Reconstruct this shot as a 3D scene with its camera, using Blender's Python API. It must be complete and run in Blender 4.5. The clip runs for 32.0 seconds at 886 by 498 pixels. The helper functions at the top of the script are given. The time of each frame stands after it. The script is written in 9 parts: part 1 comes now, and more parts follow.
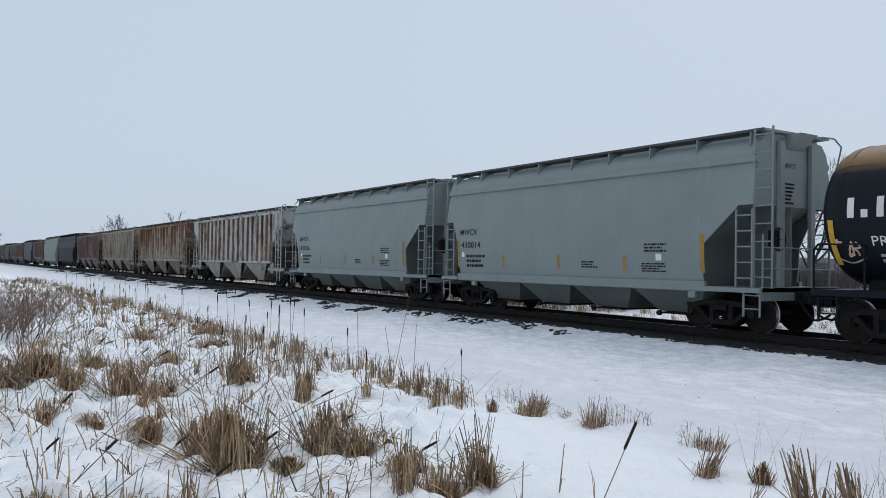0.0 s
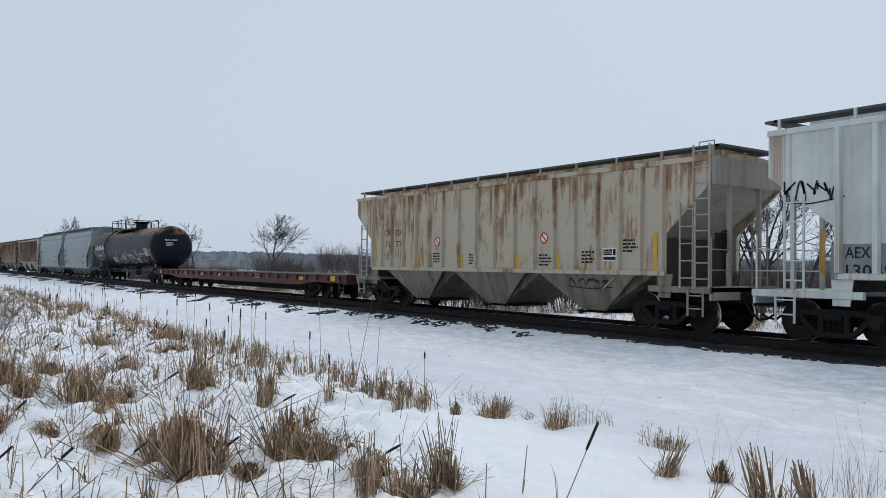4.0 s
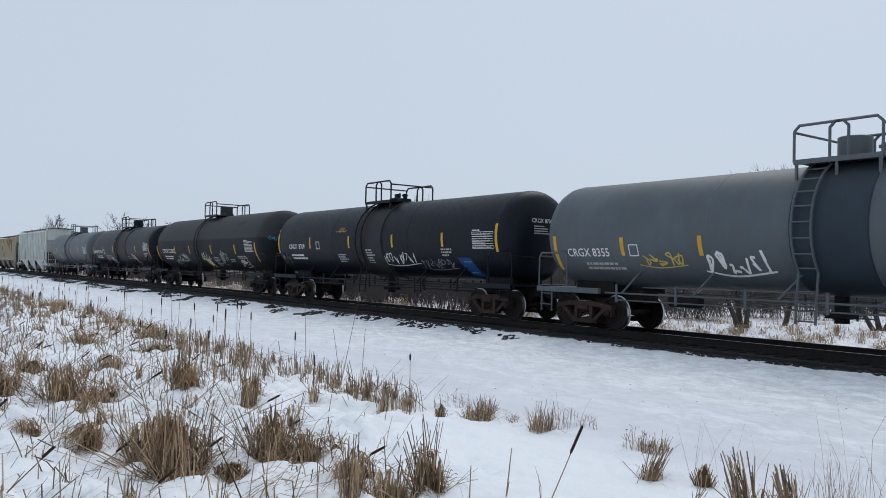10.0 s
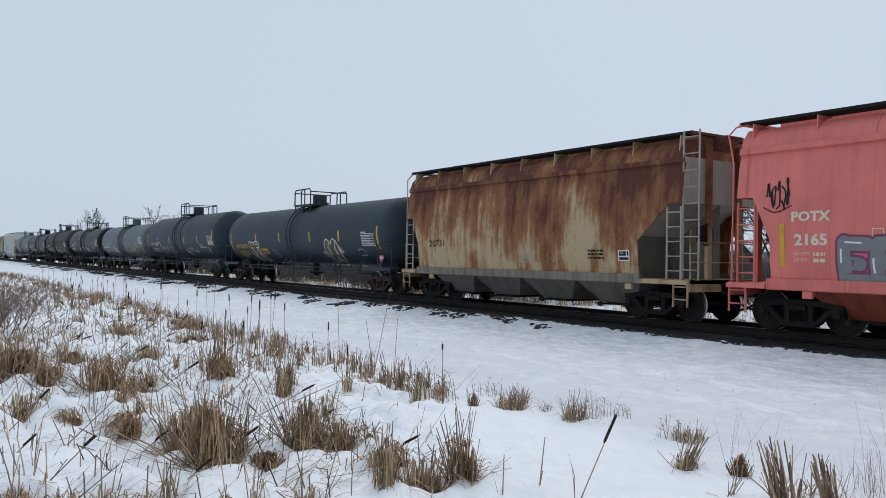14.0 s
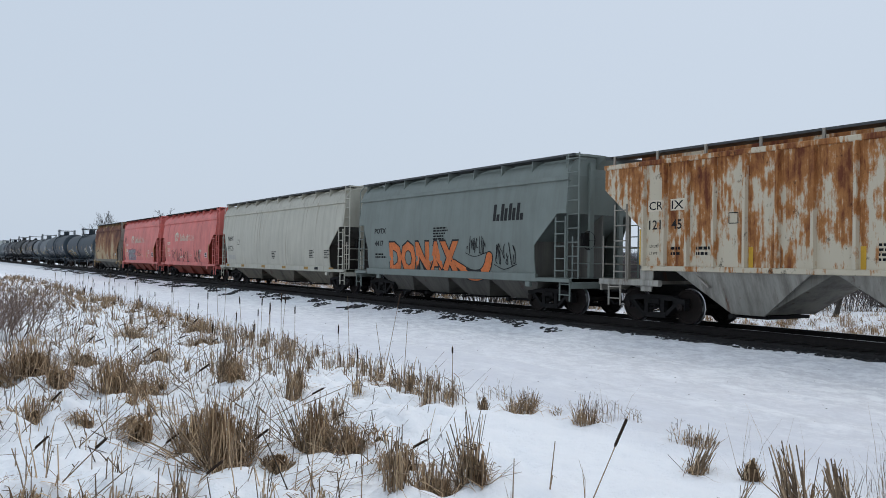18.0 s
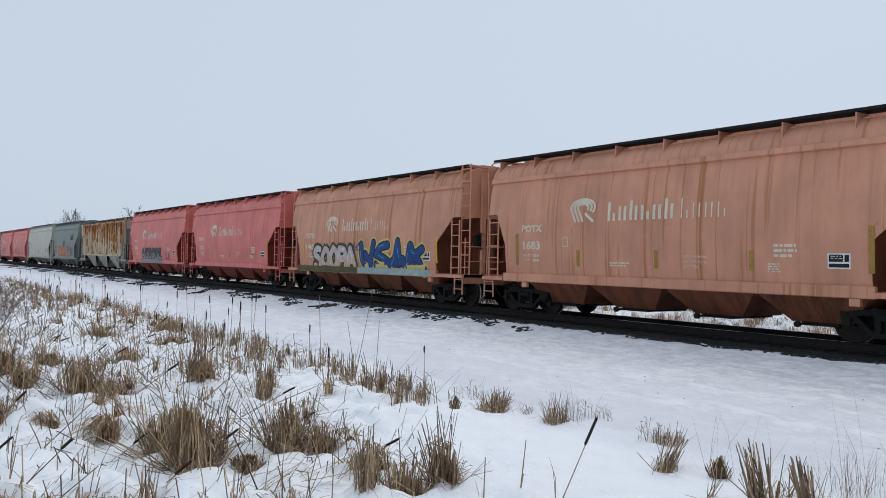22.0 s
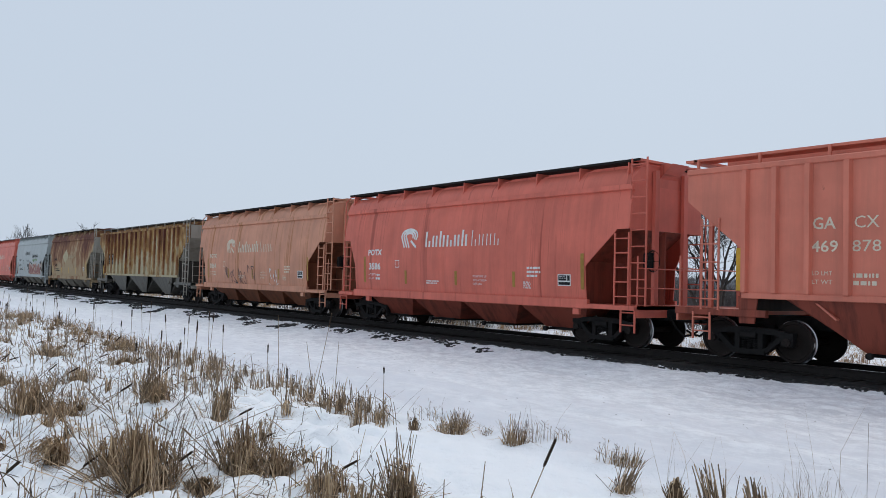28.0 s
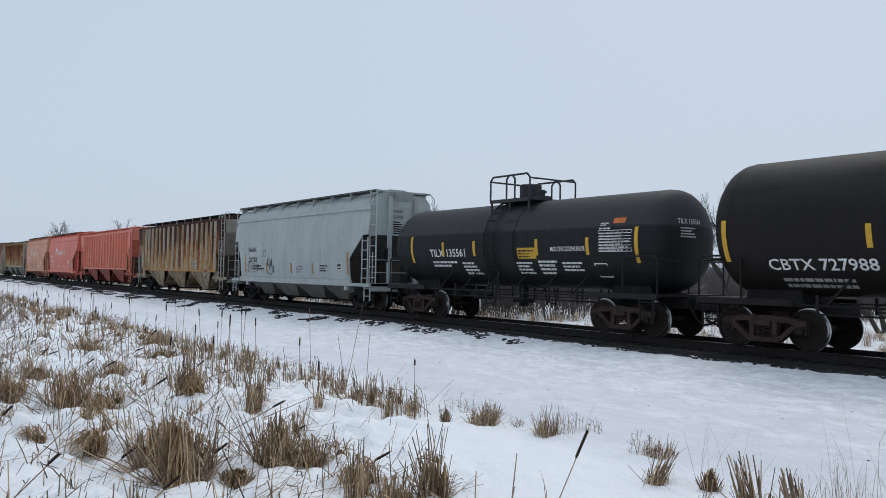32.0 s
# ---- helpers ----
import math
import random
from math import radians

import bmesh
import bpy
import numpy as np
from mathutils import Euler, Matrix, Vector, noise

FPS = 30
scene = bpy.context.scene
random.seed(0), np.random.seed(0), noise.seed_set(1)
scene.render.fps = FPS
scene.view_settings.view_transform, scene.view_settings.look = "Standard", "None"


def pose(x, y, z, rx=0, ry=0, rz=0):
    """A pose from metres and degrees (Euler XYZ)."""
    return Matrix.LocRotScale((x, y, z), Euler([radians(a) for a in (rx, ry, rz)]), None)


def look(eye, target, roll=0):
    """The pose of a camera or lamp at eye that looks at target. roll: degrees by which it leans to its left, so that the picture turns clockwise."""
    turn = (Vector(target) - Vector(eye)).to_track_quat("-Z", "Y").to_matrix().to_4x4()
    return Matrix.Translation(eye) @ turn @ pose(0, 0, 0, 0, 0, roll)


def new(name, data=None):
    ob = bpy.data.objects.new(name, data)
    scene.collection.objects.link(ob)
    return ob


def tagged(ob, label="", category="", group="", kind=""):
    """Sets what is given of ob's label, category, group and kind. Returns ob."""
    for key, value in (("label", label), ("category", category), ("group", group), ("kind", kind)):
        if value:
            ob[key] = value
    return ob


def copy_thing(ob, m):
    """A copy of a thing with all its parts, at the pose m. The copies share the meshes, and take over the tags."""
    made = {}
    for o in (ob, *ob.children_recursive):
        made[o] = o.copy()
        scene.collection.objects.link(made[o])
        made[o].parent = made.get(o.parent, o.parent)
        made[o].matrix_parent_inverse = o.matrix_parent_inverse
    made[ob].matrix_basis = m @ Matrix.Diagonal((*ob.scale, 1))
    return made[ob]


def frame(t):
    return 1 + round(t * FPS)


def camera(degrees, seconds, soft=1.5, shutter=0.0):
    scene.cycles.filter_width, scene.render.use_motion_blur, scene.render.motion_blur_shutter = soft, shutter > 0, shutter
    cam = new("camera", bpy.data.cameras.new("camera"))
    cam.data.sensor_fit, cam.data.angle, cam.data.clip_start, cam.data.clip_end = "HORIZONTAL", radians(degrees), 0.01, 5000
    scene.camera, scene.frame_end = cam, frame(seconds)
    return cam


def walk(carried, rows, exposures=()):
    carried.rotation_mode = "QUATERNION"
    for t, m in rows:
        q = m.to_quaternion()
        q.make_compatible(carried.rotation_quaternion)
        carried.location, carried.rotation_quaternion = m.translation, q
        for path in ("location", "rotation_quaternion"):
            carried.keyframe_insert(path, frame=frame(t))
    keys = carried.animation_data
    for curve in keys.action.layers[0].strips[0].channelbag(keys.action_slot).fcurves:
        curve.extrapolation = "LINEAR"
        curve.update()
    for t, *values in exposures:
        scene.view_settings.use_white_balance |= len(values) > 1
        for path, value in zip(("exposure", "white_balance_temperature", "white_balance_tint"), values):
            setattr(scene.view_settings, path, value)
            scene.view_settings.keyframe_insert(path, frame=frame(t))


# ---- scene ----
cam = camera(58.5, 32.0, 0.9)
# The track runs along y (the train leaves towards +y), rail tops at z = 0, snow at about z = -0.45.
EYE = (-17.6, 0.0, 1.56)
PATH = [(0.0, 91.03, -0.90, -32.80), (0.5, 91.06, -0.84, -32.82), (1.0, 91.04, -0.83, -32.82), (1.5, 91.03, -0.85, -32.94),
        (2.0, 91.10, -0.83, -33.16), (2.5, 91.18, -0.81, -33.58), (3.0, 91.27, -0.80, -34.14), (3.5, 91.28, -0.76, -34.81),
        (4.0, 91.26, -0.70, -35.48), (4.5, 91.22, -0.72, -36.04), (6.5, 91.11, -0.94, -37.40), (7.0, 91.09, -1.08, -37.39),
        (7.5, 91.09, -1.05, -37.27), (8.0, 91.14, -1.13, -37.07), (8.5, 91.24, -1.23, -36.93), (9.0, 91.32, -1.29, -36.80),
        (9.5, 91.41, -1.35, -36.67), (10.0, 91.43, -1.36, -36.45), (10.5, 91.40, -1.42, -36.15), (11.0, 91.35, -1.39, -35.79),
        (11.5, 91.28, -1.33, -35.42), (12.0, 91.21, -1.24, -35.13), (12.5, 91.14, -1.08, -34.88), (13.0, 91.02, -1.01, -34.69),
        (13.5, 90.83, -0.96, -34.47), (14.0, 90.64, -0.89, -34.17), (14.5, 90.51, -0.82, -33.87), (16.5, 90.70, -0.91, -33.34),
        (17.0, 90.80, -0.95, -33.42), (17.5, 90.88, -0.95, -33.44), (18.0, 90.87, -0.91, -33.45), (18.5, 90.81, -0.90, -33.46),
        (19.0, 90.76, -0.78, -33.53), (19.5, 90.71, -0.75, -33.66), (20.0, 90.71, -0.80, -33.84), (20.5, 90.75, -0.75, -34.12),
        (21.0, 90.79, -0.83, -34.46), (21.5, 90.80, -0.97, -34.90), (22.0, 90.84, -1.14, -35.46), (22.5, 90.98, -1.31, -36.05),
        (23.0, 91.18, -1.51, -36.60), (23.5, 91.49, -1.68, -37.07), (24.0, 91.76, -1.85, -37.43), (24.5, 91.99, -1.85, -37.73),
        (25.0, 92.12, -1.78, -37.92), (25.5, 92.17, -1.71, -38.03), (27.5, 92.42, -1.63, -38.29), (28.0, 92.40, -1.62, -38.30),
        (28.5, 92.29, -1.62, -38.17), (29.0, 92.09, -1.51, -37.85), (29.5, 91.89, -1.37, -37.40), (30.0, 91.79, -1.24, -36.96),
        (30.5, 91.77, -1.16, -36.61), (31.0, 91.79, -1.12, -36.40), (31.5, 91.82, -1.08, -36.27), (32.0, 91.77, -1.07, -36.15)]
walk(cam, [(t, pose(*EYE, a, b, c)) for t, a, b, c in PATH],
     exposures=[(0.0, 0.0), (0.9, -0.02), (1.5, -0.11), (2.4, -0.11), (3.4, -0.02), (4.5, 0.0), (14.0, 0.03), (25.5, 0.05), (29.0, 0.02), (32.0, 0.0)])

# ---- light: an overcast winter sky ----
world = bpy.data.worlds.new("overcast")
scene.world = world
world.use_nodes = True
wn, wl = world.node_tree.nodes, world.node_tree.links
sky = wn.new("ShaderNodeTexSky")
sky.sky_type, sky.sun_disc = "NISHITA", False
sky.sun_elevation, sky.sun_rotation = radians(53), radians(60)
sky.air_density, sky.dust_density, sky.ozone_density = 1.0, 4.0, 1.0
veil = wn.new("ShaderNodeMix")
veil.data_type = "RGBA"
veil.inputs["Factor"].default_value = 0.93
veil.inputs["B"].default_value = (5.44, 6.30, 7.42, 1)
wl.new(sky.outputs["Color"], veil.inputs["A"])
wl.new(veil.outputs["Result"], wn["Background"].inputs["Color"])
wn["Background"].inputs["Strength"].default_value = 0.103
sun = new("sun", bpy.data.lights.new("sun", "SUN"))
sun.data.energy, sun.data.angle, sun.data.color = 0.85, radians(30), (1.0, 0.97, 0.93)
sun.matrix_world = look((70, 40, 110), (0, 0, 0))
scene.view_settings.exposure = 0.0


# ---- materials ----
def mat_new(name, rough=0.6, metal=0.0):
    m = bpy.data.materials.new(name)
    m.use_nodes = True
    b = m.node_tree.nodes["Principled BSDF"]
    b.inputs["Roughness"].default_value, b.inputs["Metallic"].default_value = rough, metal
    return m, m.node_tree.nodes, m.node_tree.links, b


def rgb(c):
    return (c[0], c[1], c[2], 1)


def tex(n, l, scale, stretch=(1, 1, 1), detail=5, rough=0.6, vary=True):
    """Noise at real size, stretched; shifted from object to object."""
    co = n.new("ShaderNodeTexCoord")
    mp = n.new("ShaderNodeMapping")
    mp.inputs["Scale"].default_value = stretch
    l.new(co.outputs["Object"], mp.inputs["Vector"])
    if vary:
        oi, mu = n.new("ShaderNodeObjectInfo"), n.new("ShaderNodeMath")
        mu.operation, mu.inputs[1].default_value = "MULTIPLY", 40
        l.new(oi.outputs["Random"], mu.inputs[0])
        l.new(mu.outputs[0], mp.inputs["Location"])
    t = n.new("ShaderNodeTexNoise")
    t.inputs["Scale"].default_value, t.inputs["Detail"].default_value, t.inputs["Roughness"].default_value = scale, detail, rough
    l.new(mp.outputs["Vector"], t.inputs["Vector"])
    return t


def ramp(n, l, src, stops):
    r = n.new("ShaderNodeValToRGB")
    r.color_ramp.elements[0].position, r.color_ramp.elements[0].color = stops[0][0], rgb(stops[0][1])
    r.color_ramp.elements[1].position, r.color_ramp.elements[1].color = stops[-1][0], rgb(stops[-1][1])
    for p, c in stops[1:-1]:
        r.color_ramp.elements.new(p).color = rgb(c)
    l.new(src, r.inputs[0])
    return r


def mixc(n, l, fac, a, b, mode="MIX"):
    m = n.new("ShaderNodeMix")
    m.data_type, m.blend_type = "RGBA", mode
    for sock, v in ((m.inputs["Factor"], fac), (m.inputs["A"], a), (m.inputs["B"], b)):
        if isinstance(v, (int, float)):
            sock.default_value = v
        elif isinstance(v, tuple):
            sock.default_value = rgb(v)
        else:
            l.new(v, sock)
    return m.outputs["Result"]


def grey(v):
    return (v, v, v)


def bump(n, l, b, src, strength, dist=0.01):
    bp = n.new("ShaderNodeBump")
    bp.inputs["Strength"].default_value, bp.inputs["Distance"].default_value = strength, dist
    l.new(src, bp.inputs["Height"])
    l.new(bp.outputs["Normal"], b.inputs["Normal"])


MATS = {}


def paint(name, col, rust=0.0, dirt=0.35, rough=0.5, rust_col=(0.17, 0.06, 0.025), rust_dark=(0.05, 0.022, 0.014), fade=0.12, grime=(0.09, 0.075, 0.06), runs_col=None, runs_at=0.60):
    """Weathered paint on steel: cloudy fading, vertical dirt streaks, rust in runs and spots."""
    key = ("paint", name)
    if key in MATS:
        return MATS[key]
    m, n, l, b = mat_new(name, rough)
    big = tex(n, l, 0.7, (1, 1, 1), 4)
    light = tuple(min(1, c * (1 + fade * 1.5)) for c in col)
    dark = tuple(c * (1 - fade) for c in col)
    base = ramp(n, l, big.outputs["Fac"], [(0.3, dark), (0.7, light)]).outputs["Color"]
    streak = tex(n, l, 1.6, (1, 2.2, 0.16), 6, 0.7)
    d = ramp(n, l, streak.outputs["Fac"], [(0.45, grey(0)), (0.8, grey(dirt))])
    base = mixc(n, l, d.outputs["Color"], base, grime)
    fine = tex(n, l, 9, (1, 1, 0.5), 6, 0.75)
    if rust > 0:
        lo = 0.72 - 0.34 * rust
        runs = tex(n, l, 1.1, (1, 2.6, 0.22), 8, 0.72)
        blot = tex(n, l, 1.7, (1, 1, 0.6), 8, 0.68)
        mx = n.new("ShaderNodeMath")
        mx.operation = "MAXIMUM"
        l.new(runs.outputs["Fac"], mx.inputs[0])
        l.new(blot.outputs["Fac"], mx.inputs[1])
        mask = ramp(n, l, mx.outputs[0], [(lo, grey(0)), (lo + 0.07, grey(0.75)), (lo + 0.2, grey(1))])
        tone = ramp(n, l, fine.outputs["Fac"], [(0.35, rust_dark), (0.65, rust_col)])
        base = mixc(n, l, mask.outputs["Color"], base, tone.outputs["Color"])
        rr = mixc(n, l, mask.outputs["Color"], grey(rough), grey(0.85))
        l.new(rr, b.inputs["Roughness"])
    else:
        rr = ramp(n, l, fine.outputs["Fac"], [(0.3, grey(rough - 0.08)), (0.7, grey(rough + 0.12))])
        l.new(rr.outputs["Color"], b.inputs["Roughness"])
    if runs_col:
        # thin stains that water has drawn down from the roof
        thin = tex(n, l, 1.0, (0.3, 6.5, 0.05), 4, 0.6)
        wide = tex(n, l, 1.0, (0.3, 0.9, 0.30), 3, 0.5)
        mu = n.new("ShaderNodeMath")
        mu.operation, mu.inputs[1].default_value, mu.inputs[2].default_value = "MULTIPLY_ADD", 0.45, -0.22
        l.new(wide.outputs["Fac"], mu.inputs[0])
        ad = n.new("ShaderNodeMath")
        l.new(thin.outputs["Fac"], ad.inputs[0])
        l.new(mu.outputs[0], ad.inputs[1])
        k = ramp(n, l, ad.outputs[0], [(runs_at, grey(0)), (runs_at + 0.05, grey(0.40)), (runs_at + 0.16, grey(0.8))])
        base = mixc(n, l, k.outputs["Color"], base, runs_col)
    l.new(base, b.inputs["Base Color"])
    b.inputs["Specular IOR Level"].default_value = 0.3
    bump(n, l, b, fine.outputs["Fac"], 0.12, 0.004)
    MATS[key] = m
    return m


def rusty_panels(name, pale, mid, deep, lo=0.40, mid_at=0.48, hi=0.60, scale=1.0, dark=0.8, fine=0.45, top=0.0):
    """Paint eaten by rust: pale paint, orange runs and dark scale in upright streaks, panel by panel."""
    m, n, l, b = mat_new(name, 0.75)
    panel = tex(n, l, 0.55 * scale, (1, 1.5, 0.6), 3, 0.5)
    runs = tex(n, l, 1.0 * scale, (1, 6, 0.38 if fine < 0.5 else 0.14), 7, 0.66)
    blot = tex(n, l, 1.25 * scale, (1, 1.5, 0.75), 8, 0.66)
    spots = tex(n, l, 3.2, (1, 1, 0.8), 8, 0.72)
    part_ = 0
    for t, w in ((panel, 0.45 - fine * 0.45), (runs, fine), (blot, 0.55 - fine * 0.55)):
        s = n.new("ShaderNodeMath")
        s.operation, s.inputs[1].default_value = "MULTIPLY_ADD", w
        l.new(t.outputs["Fac"], s.inputs[0])
        if part_:
            l.new(part_.outputs[0], s.inputs[2])
        else:
            s.inputs[2].default_value = 0.0
        part_ = s
    # water lies under the roof edge, so rust eats down from the top
    co, sp, mr, ad = n.new("ShaderNodeTexCoord"), n.new("ShaderNodeSeparateXYZ"), n.new("ShaderNodeMapRange"), n.new("ShaderNodeMath")
    l.new(co.outputs["Object"], sp.inputs[0])
    l.new(sp.outputs["Z"], mr.inputs["Value"])
    mr.inputs["From Min"].default_value, mr.inputs["From Max"].default_value = 1.8, 4.0
    mr.inputs["To Min"].default_value, mr.inputs["To Max"].default_value = -top / 2, top / 2
    ad.operation = "ADD"
    l.new(s.outputs[0], ad.inputs[0])
    l.new(mr.outputs[0], ad.inputs[1])
    s = ad
    base = ramp(n, l, s.outputs[0], [(lo, pale), (mid_at, mid), ((mid_at * 2 + hi) / 3, tuple((a * 2 + c) / 3 for a, c in zip(mid, deep))), (hi, deep)]).outputs["Color"]
    k = ramp(n, l, spots.outputs["Fac"], [(0.60, grey(0)), (0.67, grey(dark))])
    base = mixc(n, l, k.outputs["Color"], base, (0.022, 0.013, 0.010))
    l.new(base, b.inputs["Base Color"])
    b.inputs["Specular IOR Level"].default_value = 0.2
    bump(n, l, b, spots.outputs["Fac"], 0.2, 0.006)
    return m


def plain(name, col, rough=0.6, metal=0.0, vary=0.25, scale=6, bumps=0.15):
    key = ("plain", name)
    if key in MATS:
        return MATS[key]
    m, n, l, b = mat_new(name, rough, metal)
    a, c = tex(n, l, scale, (1, 1, 1), 6, 0.7), tex(n, l, scale * 0.15, (1, 1, 1), 3)
    base = ramp(n, l, a.outputs["Fac"], [(0.3, tuple(v * (1 - vary) for v in col)), (0.7, tuple(v * (1 + vary) for v in col))]).outputs["Color"]
    base = mixc(n, l, ramp(n, l, c.outputs["Fac"], [(0.35, grey(0)), (0.7, grey(0.4))]).outputs["Color"], base, tuple(v * 0.6 for v in col))
    l.new(base, b.inputs["Base Color"])
    b.inputs["Specular IOR Level"].default_value = 0.25
    if bumps:
        bump(n, l, b, a.outputs["Fac"], bumps, 0.006)
    MATS[key] = m
    return m


def snow_material():
    m, n, l, b = mat_new("snow", 0.65)
    co = n.new("ShaderNodeTexCoord")
    a = tex(n, l, 2.3, (1, 1, 1), 8, 0.6, False)
    c = tex(n, l, 0.25, (1, 0.5, 1), 4, 0.5, False)
    f = tex(n, l, 11, (1, 1, 1), 6, 0.7, False)
    base = ramp(n, l, c.outputs["Fac"], [(0.3, (0.90, 0.915, 0.945)), (0.65, (0.955, 0.965, 0.98))]).outputs["Color"]
    base = mixc(n, l, ramp(n, l, a.outputs["Fac"], [(0.35, grey(0)), (0.75, grey(0.22))]).outputs["Color"], base, (0.80, 0.825, 0.87))
    grit = ramp(n, l, f.outputs["Fac"], [(0.66, grey(0)), (0.76, grey(0.30))])
    base = mixc(n, l, grit.outputs["Color"], base, (0.55, 0.56, 0.59))
    # thawed and refrozen grains on the trodden strip, dimple shading put into the colour
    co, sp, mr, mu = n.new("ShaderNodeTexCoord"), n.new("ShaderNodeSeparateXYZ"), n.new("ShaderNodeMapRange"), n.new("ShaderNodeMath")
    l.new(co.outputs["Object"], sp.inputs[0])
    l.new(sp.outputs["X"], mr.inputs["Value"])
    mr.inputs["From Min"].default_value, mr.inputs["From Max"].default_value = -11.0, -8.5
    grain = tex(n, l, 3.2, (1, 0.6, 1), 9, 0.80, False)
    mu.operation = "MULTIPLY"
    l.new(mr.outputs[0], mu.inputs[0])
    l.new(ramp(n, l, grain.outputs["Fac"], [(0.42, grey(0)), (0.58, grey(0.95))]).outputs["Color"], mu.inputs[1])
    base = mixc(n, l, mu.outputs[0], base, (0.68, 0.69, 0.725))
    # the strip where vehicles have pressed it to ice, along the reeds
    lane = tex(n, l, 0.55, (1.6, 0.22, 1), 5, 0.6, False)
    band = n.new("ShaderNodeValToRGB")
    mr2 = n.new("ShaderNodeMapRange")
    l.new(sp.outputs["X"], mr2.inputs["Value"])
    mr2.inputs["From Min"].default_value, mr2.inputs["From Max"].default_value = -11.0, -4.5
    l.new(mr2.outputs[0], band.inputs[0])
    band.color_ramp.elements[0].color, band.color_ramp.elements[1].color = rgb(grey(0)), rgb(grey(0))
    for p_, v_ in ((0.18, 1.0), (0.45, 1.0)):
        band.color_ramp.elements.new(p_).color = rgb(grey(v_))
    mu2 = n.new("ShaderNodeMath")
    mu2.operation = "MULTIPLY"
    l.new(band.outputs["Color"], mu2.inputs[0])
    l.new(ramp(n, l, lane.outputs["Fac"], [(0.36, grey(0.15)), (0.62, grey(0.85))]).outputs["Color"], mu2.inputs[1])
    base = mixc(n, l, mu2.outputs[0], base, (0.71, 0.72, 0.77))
    l.new(base, b.inputs["Base Color"])
    s = n.new("ShaderNodeMath")
    s.operation = "MULTIPLY_ADD"
    s.inputs[1].default_value = 0.35
    l.new(f.outputs["Fac"], s.inputs[0])
    l.new(a.outputs["Fac"], s.inputs[2])
    bump(n, l, b, s.outputs[0], 0.75, 0.09)
    b.inputs["Subsurface Weight"].default_value = 0.0
    return m


SNOW = snow_material()
STEEL = plain("dark_cast_steel", (0.013, 0.012, 0.012), 0.85, 0.0, 0.5)
RUSTY_STEEL = plain("rusty_cast_steel", (0.046, 0.030, 0.024), 0.85, 0.0, 0.5)
WHEEL = plain("wheel_plate", (0.018, 0.013, 0.011), 0.75, 0.0, 0.4)
TREAD = plain("polished_tread", (0.45, 0.45, 0.46), 0.3, 1.0, 0.1, 20, 0.0)
RAIL = plain("rail_steel", (0.016, 0.013, 0.012), 0.7, 0.0, 0.3)
RAILTOP = plain("rail_running_surface", (0.30, 0.30, 0.31), 0.3, 1.0, 0.1, 20, 0.0)
TIE = plain("creosoted_oak", (0.014, 0.011, 0.010), 0.9, 0.0, 0.4, 9, 0.3)
BALLAST = plain("wet_crushed_stone", (0.018, 0.017, 0.017), 0.9, 0.0, 0.5, 14, 0.6)
WHITE = plain("white_lettering", (0.75, 0.75, 0.73), 0.6, 0, 0.12, 8, 0.0)
DIM = plain("dirty_white_lettering", (0.42, 0.41, 0.40), 0.7, 0, 0.2, 8, 0.0)
CREAM = plain("cream_lettering", (0.68, 0.60, 0.47), 0.65, 0, 0.12, 8, 0.0)
BLACK = plain("black_lettering", (0.015, 0.015, 0.015), 0.6, 0, 0.2, 8, 0.0)
YELLOW = plain("yellow_reflector", (0.62, 0.36, 0.04), 0.5, 0, 0.15, 8, 0.0)
ORANGE = plain("orange_paint", (0.62, 0.17, 0.05), 0.6, 0, 0.2, 8, 0.0)
REDSIGN = plain("red_sign", (0.55, 0.05, 0.05), 0.5, 0, 0.1, 8, 0.0)


